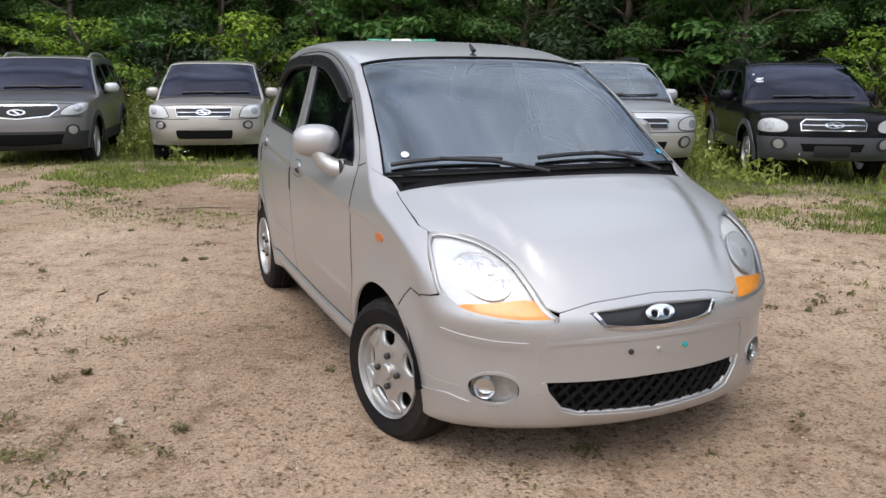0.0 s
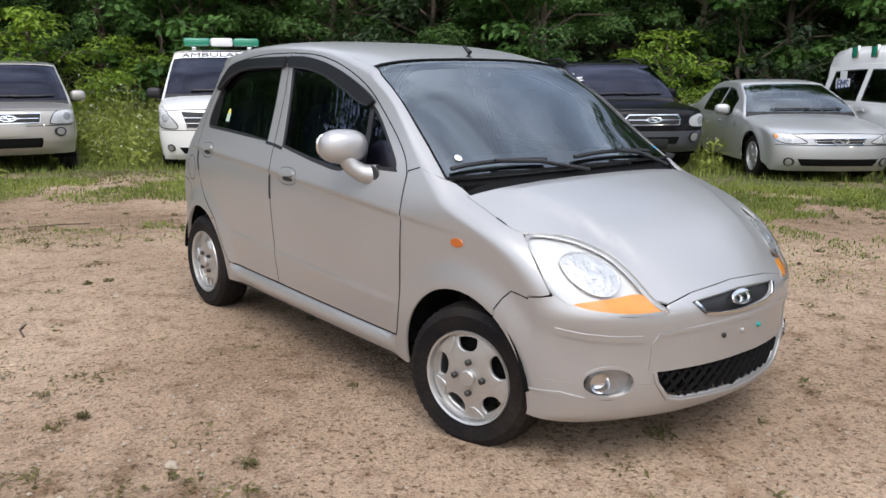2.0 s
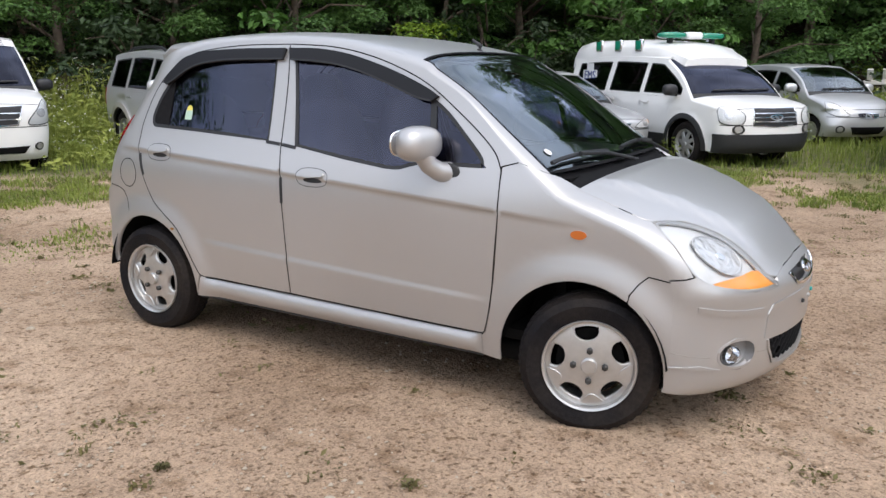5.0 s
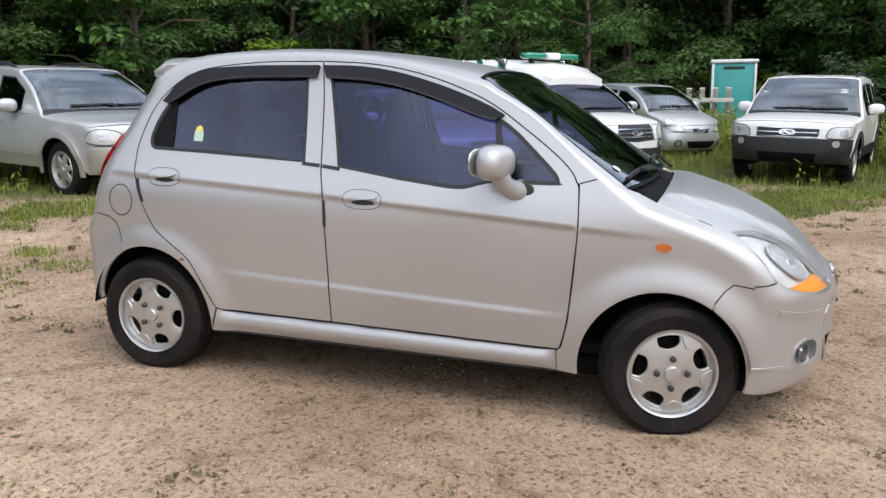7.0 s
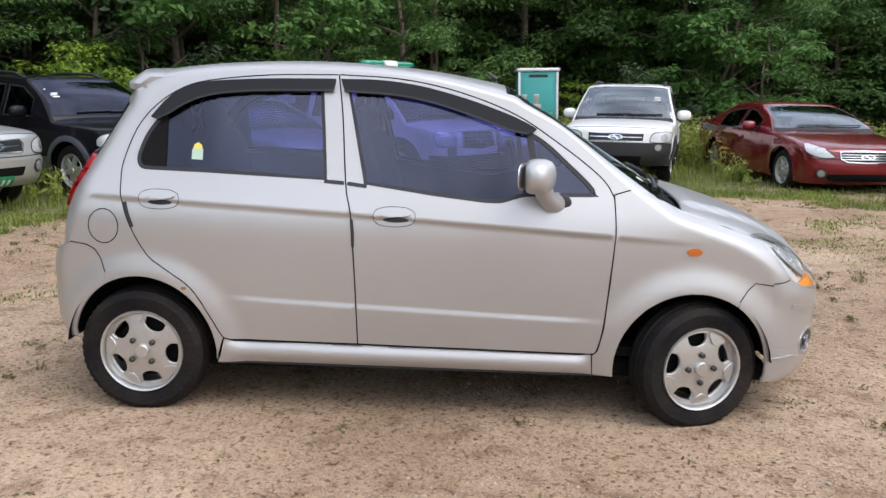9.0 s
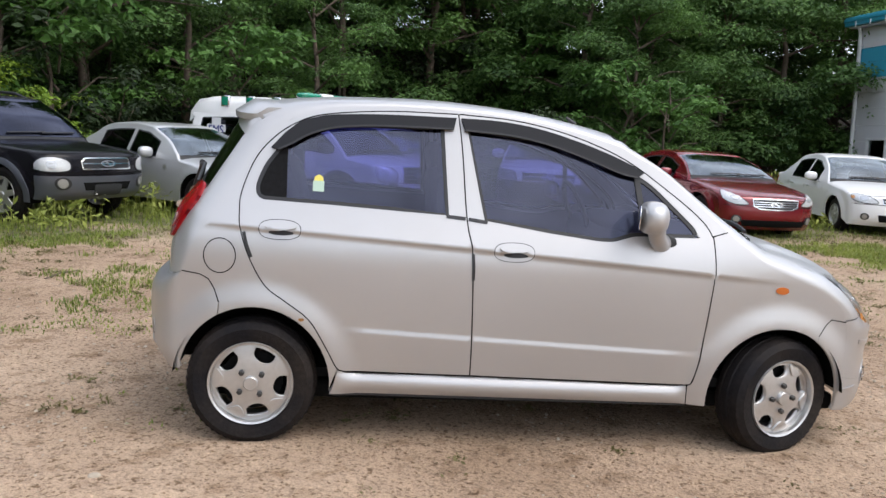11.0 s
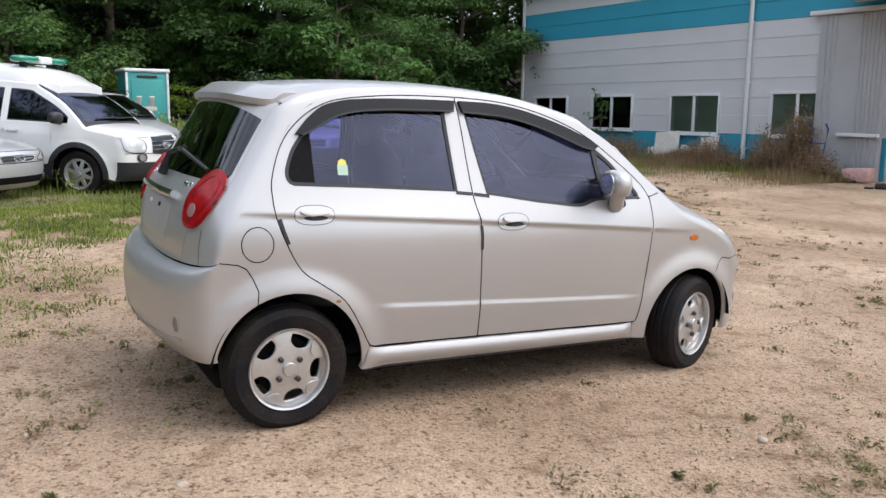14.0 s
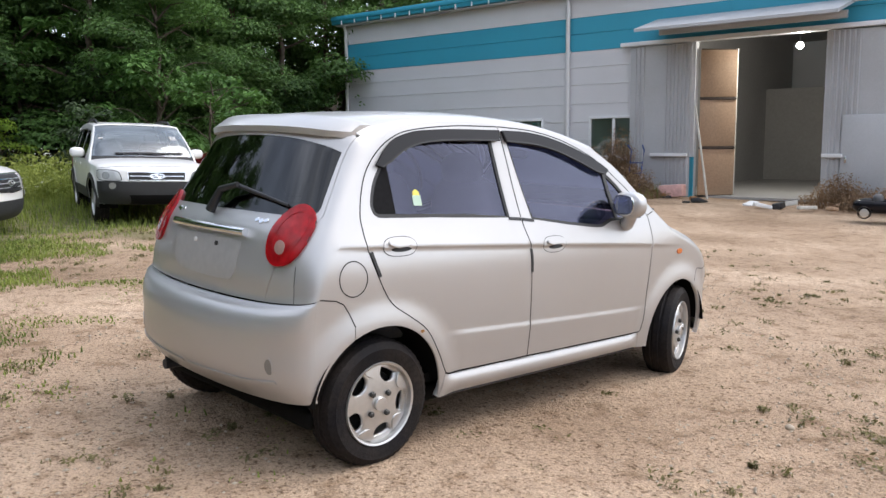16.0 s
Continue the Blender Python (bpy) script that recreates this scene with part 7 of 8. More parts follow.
    for x in (.40, -.40):
        for s in (1, -1):
            tw = part("wheel", lathe([(.12, -.04), (.13, -.02), (.13, .03), (.11, .045)], 20, pose(x, .28 * s, .13)), M_RUBBER, toy)
            part("hub_cap", lathe([(.085, -.048), (.02, -.056), (0, -.056)], 14, pose(x, .28 * s, .13) @ pose(0, 0, 0, 0, 0, 0 if s < 0 else 180)), M_ALLOY, tw)
    part("screen", box(.02, .40, .16, .004, pose(.24, 0, .46, 0, -25, 0)), M_LENS, toy)
    part("seat", blob(.10, .20, .12, 3, pose(-.15, 0, .38)), M_CLOTH, toy)
    part("steering_wheel", lathe([(.07 + .008 * math.cos(t), .008 * math.sin(t)) for t in np.linspace(0, 6.2832, 7)], 16), M_STICKER, toy, "", pose(.12, .1, .47, 0, 0, 90))
    # teal booth beyond the cars, with a pallet-like frame leaning by it
    gz = float(ground_height(np.array([16.8]), np.array([9.9]))[0])
    bt = thing("portable_booth", pose(18.2, 9.86, 2.5 - 2.58, 0, 0, 205), "teal fibreglass portable toilet booth", "booth")
    part("body", box(1.05, 1.05, 2.5, .04, pose(0, 0, 1.25)), M_BOOTH, bt)
    part("roof", box(1.14, 1.14, .10, .04, pose(0, 0, 2.53)), M_WHITEPVC, bt)
    part("door", box(.03, .80, 2.0, .01, pose(.53, 0, 1.30)), M_BOOTH, bt)
    part("vent", box(.02, .5, .06, .004, pose(.535, 0, 2.38)), M_PLASTIC, bt)
    for s in (1, -1):
        part("corner_post", box(.06, .06, 2.45, .01, pose(.52, .50 * s, 1.25)), M_WHITEPVC, bt)
    fr = thing("wooden_frame", pose(16.8, 9.9, gz - .35, 0, 0, 205), "grey wooden frame leaning in the bushes", "frame")
    for k in range(4):
        part("slat", box(.04, .12, 1.5, .005, pose(.1, -.45 + .3 * k, .95, 0, 32, 0)), M_BOARD, fr)
    for z in (.5, 1.3):
        part("rail", box(.05, 1.15, .10, .005, pose(-.30 + z * .52, 0, z)), M_BOARD, fr)


build_shed()


# ---- plants ----
def leaf_material(name, dark, light, scale=0.35, trans=0.35):
    """Leaves: tone from leaf to leaf and from clump to clump, with light shining through."""
    m = bpy.data.materials.new(name)
    m.use_nodes = True
    nt = m.node_tree
    b = nt.nodes["Principled BSDF"]
    b.inputs["Roughness"].default_value = 0.55
    b.inputs["Specular IOR Level"].default_value = 0.3
    g, co, n, add, r = (nt.nodes.new("ShaderNode" + k) for k in ("NewGeometry", "TexCoord", "TexNoise", "Math", "ValToRGB"))
    n.inputs["Scale"].default_value = scale
    nt.links.new(g.outputs["Position"], n.inputs["Vector"])
    add.operation = "MULTIPLY_ADD"
    add.inputs[1].default_value = 0.45
    nt.links.new(g.outputs["Random Per Island"], add.inputs[0])
    sub = nt.nodes.new("ShaderNodeMath")
    sub.operation = "SUBTRACT"
    sub.inputs[1].default_value = 0.25
    nt.links.new(n.outputs[0], sub.inputs[0])
    nt.links.new(sub.outputs[0], add.inputs[2])
    r.color_ramp.elements[0].position, r.color_ramp.elements[0].color = 0.1, (*dark, 1)
    r.color_ramp.elements[1].position, r.color_ramp.elements[1].color = 0.8, (*light, 1)
    nt.links.new(add.outputs[0], r.inputs[0])
    nt.links.new(r.outputs[0], b.inputs["Base Color"])
    t, mx = nt.nodes.new("ShaderNodeBsdfTranslucent"), nt.nodes.new("ShaderNodeMixShader")
    nt.links.new(r.outputs[0], t.inputs[0])
    mx.inputs[0].default_value = trans
    nt.links.new(b.outputs[0], mx.inputs[1])
    nt.links.new(t.outputs[0], mx.inputs[2])
    nt.links.new(mx.outputs[0], nt.nodes["Material Output"].inputs[0])
    return m


M_LEAF = leaf_material("forest_leaves", (0.030, 0.072, 0.024), (0.135, 0.250, 0.060))
# dark copy of the forest leaves, with the wood's shade in its colour
M_SHADELEAF = leaf_material("dark_ivy_leaves", (0.010, 0.022, 0.010), (0.045, 0.075, 0.026), 0.5, 0.2)
M_LEAFBRIGHT = leaf_material("bright_leaves", (0.080, 0.150, 0.018), (0.260, 0.380, 0.040), 0.8)
M_LEAFBIG = leaf_material("broad_leaves", (0.040, 0.100, 0.020), (0.125, 0.250, 0.055), 0.8)
M_GRASS = leaf_material("grass_blades", (0.085, 0.130, 0.022), (0.300, 0.350, 0.075), 1.2)
M_MEADOW = leaf_material("meadow_weeds", (0.13, 0.18, 0.03), (0.38, 0.42, 0.10), 1.0)
M_DRYGRASS = leaf_material("dry_grass", (0.16, 0.096, 0.055), (0.37, 0.255, 0.155), 1.5)
M_WEED = leaf_material("weeds", (0.080, 0.072, 0.028), (0.230, 0.205, 0.085), 3.0)
M_LITTER = leaf_material("dry_litter", (0.045, 0.030, 0.018), (0.16, 0.105, 0.060), 2.0, 0.1)
M_BARK = material("bark", (0.10, 0.075, 0.055), 0.9, grain=0.3, grain_scale=12, bump=0.6, bump_scale=18)
M_FLOWER = material("white_petals", (0.75, 0.74, 0.66), 0.7)
M_STONE = material("pale_stone", (0.42, 0.36, 0.28), 0.85, grain=0.15, grain_scale=40, stain=0.4, stain_scale=8, second=(0.28, 0.23, 0.17), bump=0.3, bump_scale=30)


def leaves_mesh(name, pos, size, nrm, mat, rng, long=1.9):
    """Many leaves at once: each a pointed, folded blade of four corners."""
    n = len(pos)
    d = rng.normal(size=(n, 3))
    d -= (d * nrm).sum(1, keepdims=True) * nrm
    d /= np.linalg.norm(d, axis=1, keepdims=True) + 1e-9
    s = np.cross(nrm, d)
    L = (size * long * .5)[:, None]
    w = (size * .5)[:, None]
    droop = nrm * (size * .18)[:, None]
    v = np.stack([pos - d * L, pos + s * w + droop - d * L * .1, pos + d * L, pos - s * w + droop - d * L * .1], 1).reshape(-1, 3)
    i = np.arange(n) * 4
    f = np.concatenate([np.stack([i, i + 1, i + 2], 1), np.stack([i, i + 2, i + 3], 1)], 0)
    me = bpy.data.meshes.new(name)
    me.from_pydata(v.tolist(), [], f.tolist())
    me.materials.append(mat)
    return me


def crown_points(rng, clumps, per, flat=.55):
    """Leaves on the upper shells of many clumps (place, radius)."""
    P, N = [], []
    for c, r in clumps:
        k = int(per * (r / .7) ** 2)
        d = rng.normal(size=(k, 3))
        d /= np.linalg.norm(d, axis=1, keepdims=True)
        d[:, 2] = np.where(d[:, 2] < -.3, -d[:, 2], d[:, 2])
        q = rng.uniform(.55, 1.05, (k, 1))
        lump = 1 + .25 * np.sin(d[:, :1] * 7 + c[0] * 3) * np.cos(d[:, 1:2] * 6 + c[1])
        P.append(np.array(c) + d * q * lump * r * np.array([1, 1, flat]))
        nn = d + np.array([0, 0, .9]) + rng.normal(scale=.45, size=(k, 3))
        N.append(nn / np.linalg.norm(nn, axis=1, keepdims=True))
    return np.concatenate(P), np.concatenate(N)


def tree(seed, height, spread, low, leaf, per, mat, label, name="tree", trunk_r=.14):
    rng = np.random.RandomState(seed)
    tr = thing(name, Matrix(), label, "tree" if name == "tree" else "shrub", "trees on the bank" if name == "tree" else "")
    bends = [(0, 0, -.4)]
    for k in range(1, 6):
        bends.append((rng.uniform(-.12, .12) * k * .5, rng.uniform(-.12, .12) * k * .5, height * .8 * k / 5))
    tk = part("trunk", tube(bends, [trunk_r * (1 - .14 * k) for k in range(6)], 9), M_BARK, tr)
    clumps = []
    nl = 17 if name == "tree" else 9
    for k in range(nl):
        f = (k + .5) / nl
        z = low + (height - low) * f
        a = k * 2.4 + rng.uniform(-.5, .5)
        reach = spread * (math.sin(math.pi * min(.97, .18 + .80 * f)) ** .7) * rng.uniform(.75, 1.15)
        end = np.array([math.cos(a) * reach, math.sin(a) * reach, z + rng.uniform(-.2, .5)])
        root = np.array([0, 0, max(.3, min(z - .5, height * .78))])
        m = root + (end - root) * .5 + np.array([0, 0, .25])
        part("limb", tube([root, m, end], [.05 * trunk_r / .14, .03 * trunk_r / .14, .012], 6), M_BARK, tk)
        for j in range(3):
            t = (.5, .78, 1.0)[j]
            c = root + (end - root) * t + rng.normal(scale=.22, size=3) * spread / 2
            c[2] = max(c[2], .35)
            clumps.append((tuple(c), rng.uniform(.45, .8) * spread / 2.2))
    P, N = crown_points(rng, clumps, per)
    me = leaves_mesh("crown", P, rng.uniform(.7, 1.3, len(P)) * leaf, N, mat, rng)
    part("crown", me, mat, tr)
    return tr


def put_copies(kinds, places):
    """Stand copies of some plants at places (x, y, scale, turn); the first of each kind is itself moved there."""
    used = set()
    for i, (x, y, s, a) in enumerate(places):
        k = kinds[i % len(kinds)]
        z = float(ground_height(np.array([x]), np.array([y]))[0])
        m = pose(x, y, z, 0, 0, a) @ Matrix.Diagonal((s, s, s, 1))
        if k.name not in used:
            used.add(k.name)
            k.matrix_basis = m
        else:
            o = copy_thing(k, m)
            o.scale = (s, s, s)


def along_edge(d, n, x0, x1, rng, jitter):
    """Places at a distance beyond the border of the lot, spread along it."""
    out = []
    xs = np.linspace(-22, 30, 700)
    ys = np.linspace(-6, 44, 700)
    gx, gy = np.meshgrid(xs, ys)
    e = lot_edge(gx, gy)
    ok = np.abs(e - d) < .12
    px, py = gx[ok], gy[ok]
    an = np.arctan2(py - 2, px - 0)
    o = np.argsort(an)
    px, py, an = px[o], py[o], an[o]
    for t in np.linspace(radians(x0), radians(x1), n):
        k = int(np.abs(an - t).argmin())
        out.append((float(px[k] + rng.uniform(-jitter, jitter)), float(py[k] + rng.uniform(-jitter, jitter))))
    return out


def in_shed(x, y, grow=0.0):
    q = SHED.inverted() @ Vector((x, y, 0))
    return -13 - grow < q.x < 8.6 + grow and -12.5 - grow < q.y < .2 + grow


# front bumper, heading and length of every parked car
PARKED = ((-5.75, 11.35, -77, 4.4), (-3.50, 12.3, -80, 4.1), (-.80, 12.25, -93, 4.8), (2.43, 10.48, -86, 4.3), (4.78, 10.30, -97, 4.3), (6.45, 8.62, -106, 4.5), (8.17, 7.32, -105, 4.5), (12.0, 7.95, -112, 3.4), (8.95, 5.45, -172, 4.1), (9.75, 2.0, -151, 4.5), (11.6, -.15, -167, 4.2))


def car_gap(x, y):
    """Distance from the long middle line of the nearest parked car."""
    x, y = np.asarray(x, float), np.asarray(y, float)
    best = np.full(x.shape, 1e9)
    for fx, fy, h, l in PARKED:
        dx, dy = -math.cos(radians(h)), -math.sin(radians(h))
        t = np.clip((x - fx) * dx + (y - fy) * dy, .75, l - .75)
        best = np.minimum(best, np.hypot(x - fx - t * dx, y - fy - t * dy))
    return best


def build_woods():
    rng = random.Random(11)
    lab = "leafy green tree at the edge of dark woods"
    kinds = [tree(21, 7.8, 2.5, 1.9, .062, 330, M_LEAF, lab), tree(22, 8.6, 2.9, 2.3, .066, 320, M_LEAF, lab), tree(23, 7.2, 2.3, 1.7, .058, 340, M_LEAF, lab), tree(24, 9.0, 2.7, 2.6, .064, 320, M_LEAF, lab)]
    places = []
    for d, n, a0, a1, s0 in ((8.6, 24, 3, 142, .75), (11.0, 22, 2, 142, .85), (14.5, 20, 2, 140, 1.0), (19.0, 18, 4, 140, 1.2), (24.0, 16, 4, 140, 1.35)):
        for x, y in along_edge(d, n, a0, a1, rng, .8):
            if not in_shed(x, y, 2.2) and float(car_gap(x, y)) > 3.3:
                places.append((x, y, s0 * rng.uniform(.85, 1.15), rng.uniform(0, 360)))
    places += [(x, y, q, 40 * x) for x, y, q in ((23.5, 3.0, 1.0), (25.0, 5.5, 1.15), (27.0, 2.0, 1.2), (22.0, 6.5, 1.0), (22.5, 2.5, .8), (24.5, .8, 1.0), (21.2, 4.6, .8), (26.5, 8.5, 1.2), (30.0, 5.0, 1.3), (31.0, -1.0, 1.3), (28.5, -2.5, 1.3), (34.0, 2.0, 1.5), *(tuple((SHED @ Vector(p)).xy) + (q,) for p, q in (((10.9, -1.0, 0), 1.1), ((11.5, -4.5, 0), 1.25), ((12.0, -8.5, 0), 1.35), ((13.5, 1.5, 0), 1.3), ((15.0, -3.5, 0), 1.5))), (20.5, 9.0, 1.0), (24.0, 11.0, 1.2))]
    # unseen trees added behind the camera, to darken reflections in glass and paint
    places += [(-25.5, -4.0, .8, 10), (-26.5, -.5, .9, 90), (-25.0, 3.0, .8, 200), (-26.0, 6.5, .95, 300), (-24.5, 10.0, .9, 45), (-23.5, 13.5, 1.0, 120), (-27.0, -8.0, .9, 20), (-21.0, 17.0, 1.1, 220)]
    places = [p for p in places if math.hypot(p[0] - 18.0, p[1] - 9.76) > 3.6 and not (p[0] < 18 and abs((p[0] + 3.2) * .42 - (p[1] - 1.6) * .907 + .1) < 1.6 and p[0] > 9)]
    rng.shuffle(places)
    dense_kinds = [tree(25, 7.8, 2.6, .4, .068, 330, M_LEAF, lab), tree(26, 8.6, 2.9, .5, .072, 320, M_LEAF, lab)]
    put_copies(kinds, [p for p in places if p[0] < 12.5])
    put_copies(dense_kinds, [p for p in places if p[0] >= 12.5])
    # low undergrowth that closes the wood between the trunks; its dark leaves carry the shade
    nr = np.random.RandomState(41)
    clumps = []
    for d, n in ((9.5, 60), (12.5, 60), (16.0, 60), (21.0, 55), (27.0, 50)):
        for x, y in along_edge(d, n, 3, 141, rng, 1.0):
            if not in_shed(x, y, 1.5) and float(car_gap(x, y)) > 2.6 and math.hypot(x - 18.0, y - 9.76) > 2.6:
                z = float(ground_height(np.array([x]), np.array([y]))[0])
                for k in range(3):
                    clumps.append(((x + nr.normal(scale=.6), y + nr.normal(scale=.6), z + nr.uniform(.1, .5 + .06 * d)), nr.uniform(.7, 1.3)))
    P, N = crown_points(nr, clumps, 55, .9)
    me = leaves_mesh("undergrowth", P, nr.uniform(.07, .14, len(P)), N, M_SHADELEAF, nr)
    tagged(new("undergrowth", me), "leafy undergrowth between the trees, shade put into its dark leaves", "undergrowth", "", "stuff")
    # bare trunk between the crowns
    tk = thing("tree", pose(2.6, 21.5, 1.2), "slender bare tree trunk before the woods", "tree")
    part("trunk", tube([(0, 0, -.5), (.05, 0, 2), (.16, 0, 4.5), (.35, 0, 9)], [.17, .15, .13, .08], 10), material("pale_bark", (0.20, 0.14, 0.09), 0.9, grain=0.3, grain_scale=10, bump=0.5, bump_scale=15), tk)
    # shrubs
    br = [tree(31, 2.3, 1.35, .2, .055, 330, M_LEAFBRIGHT, "bright yellow-green shrub before the dark woods", "shrub", .05)]
    put_copies(br, [(7.7, 15.1, 1.0, 0), (-4.1, 17.6, 1.15, 70), (-7.3, 17.2, 1.1, 130), (-2.3, 18.2, .9, 200), (-9.3, 16.8, 1.0, 20), (7.0, 13.9, .8, 100), (19.6, 8.9, .75, 30), (20.2, 11.4, .9, 250)])
    # the second kind wears the leaves with painted shade
    bb = [tree(32, 3.4, 1.5, .9, .095, 190, M_LEAFBIG, "shrub with broad green leaves", "shrub", .06), tree(33, 2.0, 1.4, .2, .075, 190, M_SHADELEAF, "dense green shrub at the wood's edge", "shrub", .05)]
    pl = []
    for d, n in ((6.6, 10), (7.6, 16)):
        for x, y in along_edge(d, n, 8, 138, rng, .5):
            if not in_shed(x, y, 1.2) and math.hypot(x - 7.7, y - 14.9) > 1.8 and math.hypot(x - 18.9, y - 10) > 2.4 and float(car_gap(x, y)) > 2.3 and not (12 < x < 18.8 and 6.6 < y < 10.8):
                pl.append((x, y, rng.uniform(.7, 1.15), rng.uniform(0, 360)))
    pl += [(22.6, 8.4, 1.4, 10), (22.4, 6.4, 1.3, 70), (24.2, 7.4, 1.5, 150), (23.6, 9.8, 1.4, 220), (9.6, 15.2, 1.25, 40), (8.6, 16.4, 1.3, 160)]
    put_copies(bb, pl)
    # slim green plant at the shed window
    gr = [tree(36, 1.9, .42, .2, .07, 170, M_LEAFBIG, "slim green plant climbing at the shed window", "shrub", .02)]
    put_copies(gr, [tuple((SHED @ Vector((4.55, .5, 0))).xy) + (1.0, 0)])


def blades(name, rng, xy, h, w, mat, label, lean=.35, per=1):
    """Grass: tapered bent blades standing at places xy."""
    n = len(xy)
    z = ground_height(xy[:, 0], xy[:, 1])
    a = rng.uniform(0, 2 * math.pi, n)
    d = np.stack([np.cos(a), np.sin(a), np.zeros(n)], 1)
    s = np.stack([-np.sin(a), np.cos(a), np.zeros(n)], 1)
    base = np.stack([xy[:, 0], xy[:, 1], z - .01], 1)
    up = np.array([0, 0, 1.0])
    k = (rng.uniform(.1, 1, n) * lean)[:, None]
    hh, ww = h[:, None], w[:, None]
    mid = base + up * hh * .55 + d * hh * k * .35
    tip = base + up * hh * (1 - k * .35) + d * hh * k
    v = np.stack([base - s * ww, base + s * ww, mid + s * ww * .7, mid - s * ww * .7, tip], 1).reshape(-1, 3)
    i = np.arange(n)[:, None] * 5
    f = [tuple(q) for q in (i + np.array([0, 1, 2, 3])).tolist()] + [tuple(q) for q in (i + np.array([3, 2, 4])).tolist()]
    me = bpy.data.meshes.new(name)
    me.from_pydata(v.tolist(), [], f)
    me.materials.append(mat)
    return tagged(new(name, me), label, "grass", "", "stuff")


def build_grass():
    rng = np.random.RandomState(8)

    def scatter(n, lo, hi, soft, box_):
        xy = np.stack([rng.uniform(box_[0], box_[1], n), rng.uniform(box_[2], box_[3], n)], 1)
        d = lot_edge(xy[:, 0], xy[:, 1])
        nz = np.array([noise.noise((x * .7, y * .7, 4)) for x, y in xy])
        keep = (d + nz * soft > lo) & (d < hi)
        for x, y in ((15.48, -5.23),):
            q = (xy[:, 0] - x) * -math.sin(radians(28)) + (xy[:, 1] - y) * math.cos(radians(28))
            keep &= q > .15
        return xy[keep], d[keep]

    xy, d = scatter(150000, .0, 7.5, 1.3, (-12, 21, -3, 22))
    h = (.05 + .15 * smoothstep(-.3, 3.5, d)) * rng.uniform(.5, 1.4, len(xy))
    blades("grass", rng, xy, h, .004 + .006 * rng.rand(len(xy)), M_GRASS, "green grass and weeds round the parked cars", .7)
    # tall weeds with white flower heads
    xy, d = scatter(62000, 1.0, 9.5, 1.5, (-13, 17, 0, 22))
    free = car_gap(xy[:, 0], xy[:, 1])
    keep = (free > 1.0) & (np.hypot(xy[:, 0] - 10.6, xy[:, 1] - 6.4) > 2.3) & (rng.rand(len(xy)) < .25 + .75 * smoothstep(1.0, 3.2, d))
    xy, d = xy[keep], d[keep]
    h = rng.uniform(.25, .8, len(xy)) * (.5 + .75 * smoothstep(1.0, 4.5, d)) * (1 + .55 * smoothstep(1.2, 2.2, free[keep]) * (xy[:, 0] < 2))
    blades("tall_weeds", rng, xy, h, np.full(len(xy), .006), M_MEADOW, "tall green weeds between the parked cars", .2)
    z = ground_height(xy[:, 0], xy[:, 1])
    lp, ln = [], []
    for k in range(5):
        t = rng.uniform(.2, .95, len(xy))
        lp.append(np.stack([xy[:, 0] + rng.normal(scale=.045, size=len(xy)), xy[:, 1] + rng.normal(scale=.045, size=len(xy)), z + h * t], 1))
        q = rng.normal(size=(len(xy), 3)) + np.array([0, 0, 1.2])
        ln.append(q / np.linalg.norm(q, axis=1, keepdims=True))
    lp, ln = np.concatenate(lp), np.concatenate(ln)
    me = leaves_mesh("weed_leaves", lp, rng.uniform(.024, .052, len(lp)), ln, M_MEADOW, rng, 3.0)
    tagged(new("weed_leaves", me), "narrow leaves of tall weeds", "weeds", "", "stuff")
    pick = rng.rand(len(xy)) < .12 + .16 * (xy[:, 0] < 3)
    fp = np.stack([xy[:, 0], xy[:, 1], z + h * .97], 1)[pick]
    fp = np.concatenate([fp + rng.normal(scale=.05, size=fp.shape) * np.array([1, 1, .5]) for _ in range(4)])
    q = rng.normal(size=(len(fp), 3)) * .5 + np.array([0, 0, 1.0])
    me = leaves_mesh("white_flowers", fp, rng.uniform(.014, .026, len(fp)), q / np.linalg.norm(q, axis=1, keepdims=True), M_FLOWER, rng, 1.1)
    tagged(new("white_flowers", me), "small white daisy-like flowers on tall weeds", "flowers", "", "stuff")
    # dry reddish grass before the shed
    m = 34000
    s, t = rng.uniform(-3.3, 8.5, m), np.abs(rng.normal(scale=1.5, size=m)) + .2
    c, q = math.cos(radians(28)), math.sin(radians(28))
    xy = np.stack([15.48 + s * c - t * q, -5.23 + s * q + t * c], 1)
    blades("dry_grass", rng, xy, rng.uniform(.06, .95, m) * np.exp(-t * .42) * (.6 + .5 * np.sin(s * 1.7) * np.sin(s * .6 + t)), np.full(m, .005), M_DRYGRASS, "dry reddish-brown grass along the shed")
    m = 9000
    s, t = rng.uniform(-3.3, 8.5, m), np.abs(rng.normal(scale=1.6, size=m)) + .2
    xy = np.stack([15.48 + s * c - t * q, -5.23 + s * q + t * c], 1)
    blades("green_grass", rng, xy, rng.uniform(.05, .5, m) * np.exp(-t * .3), np.full(m, .005), M_GRASS, "green weeds among dry grass along the shed", .6)
    # tall dry weeds in clumps
    tall_xy, tall_h = [], []
    for u, v, r, k, top in ((-1.95, .8, .28, 520, 1.75), (-1.35, .9, .35, 420, 1.25), (-2.5, 1.1, .35, 300, .8), (-7.1, .8, .35, 380, .8), (-8.0, 1.2, .5, 300, .55), (.3, .9, .5, 380, .9), (3.3, 1.0, .6, 380, .8), (5.9, 1.0, .6, 420, .9), (7.4, 1.2, .5, 380, .8)):
        a, b_ = u + rng.normal(scale=r, size=k), np.maximum(v + rng.normal(scale=r * .6, size=k), .25)
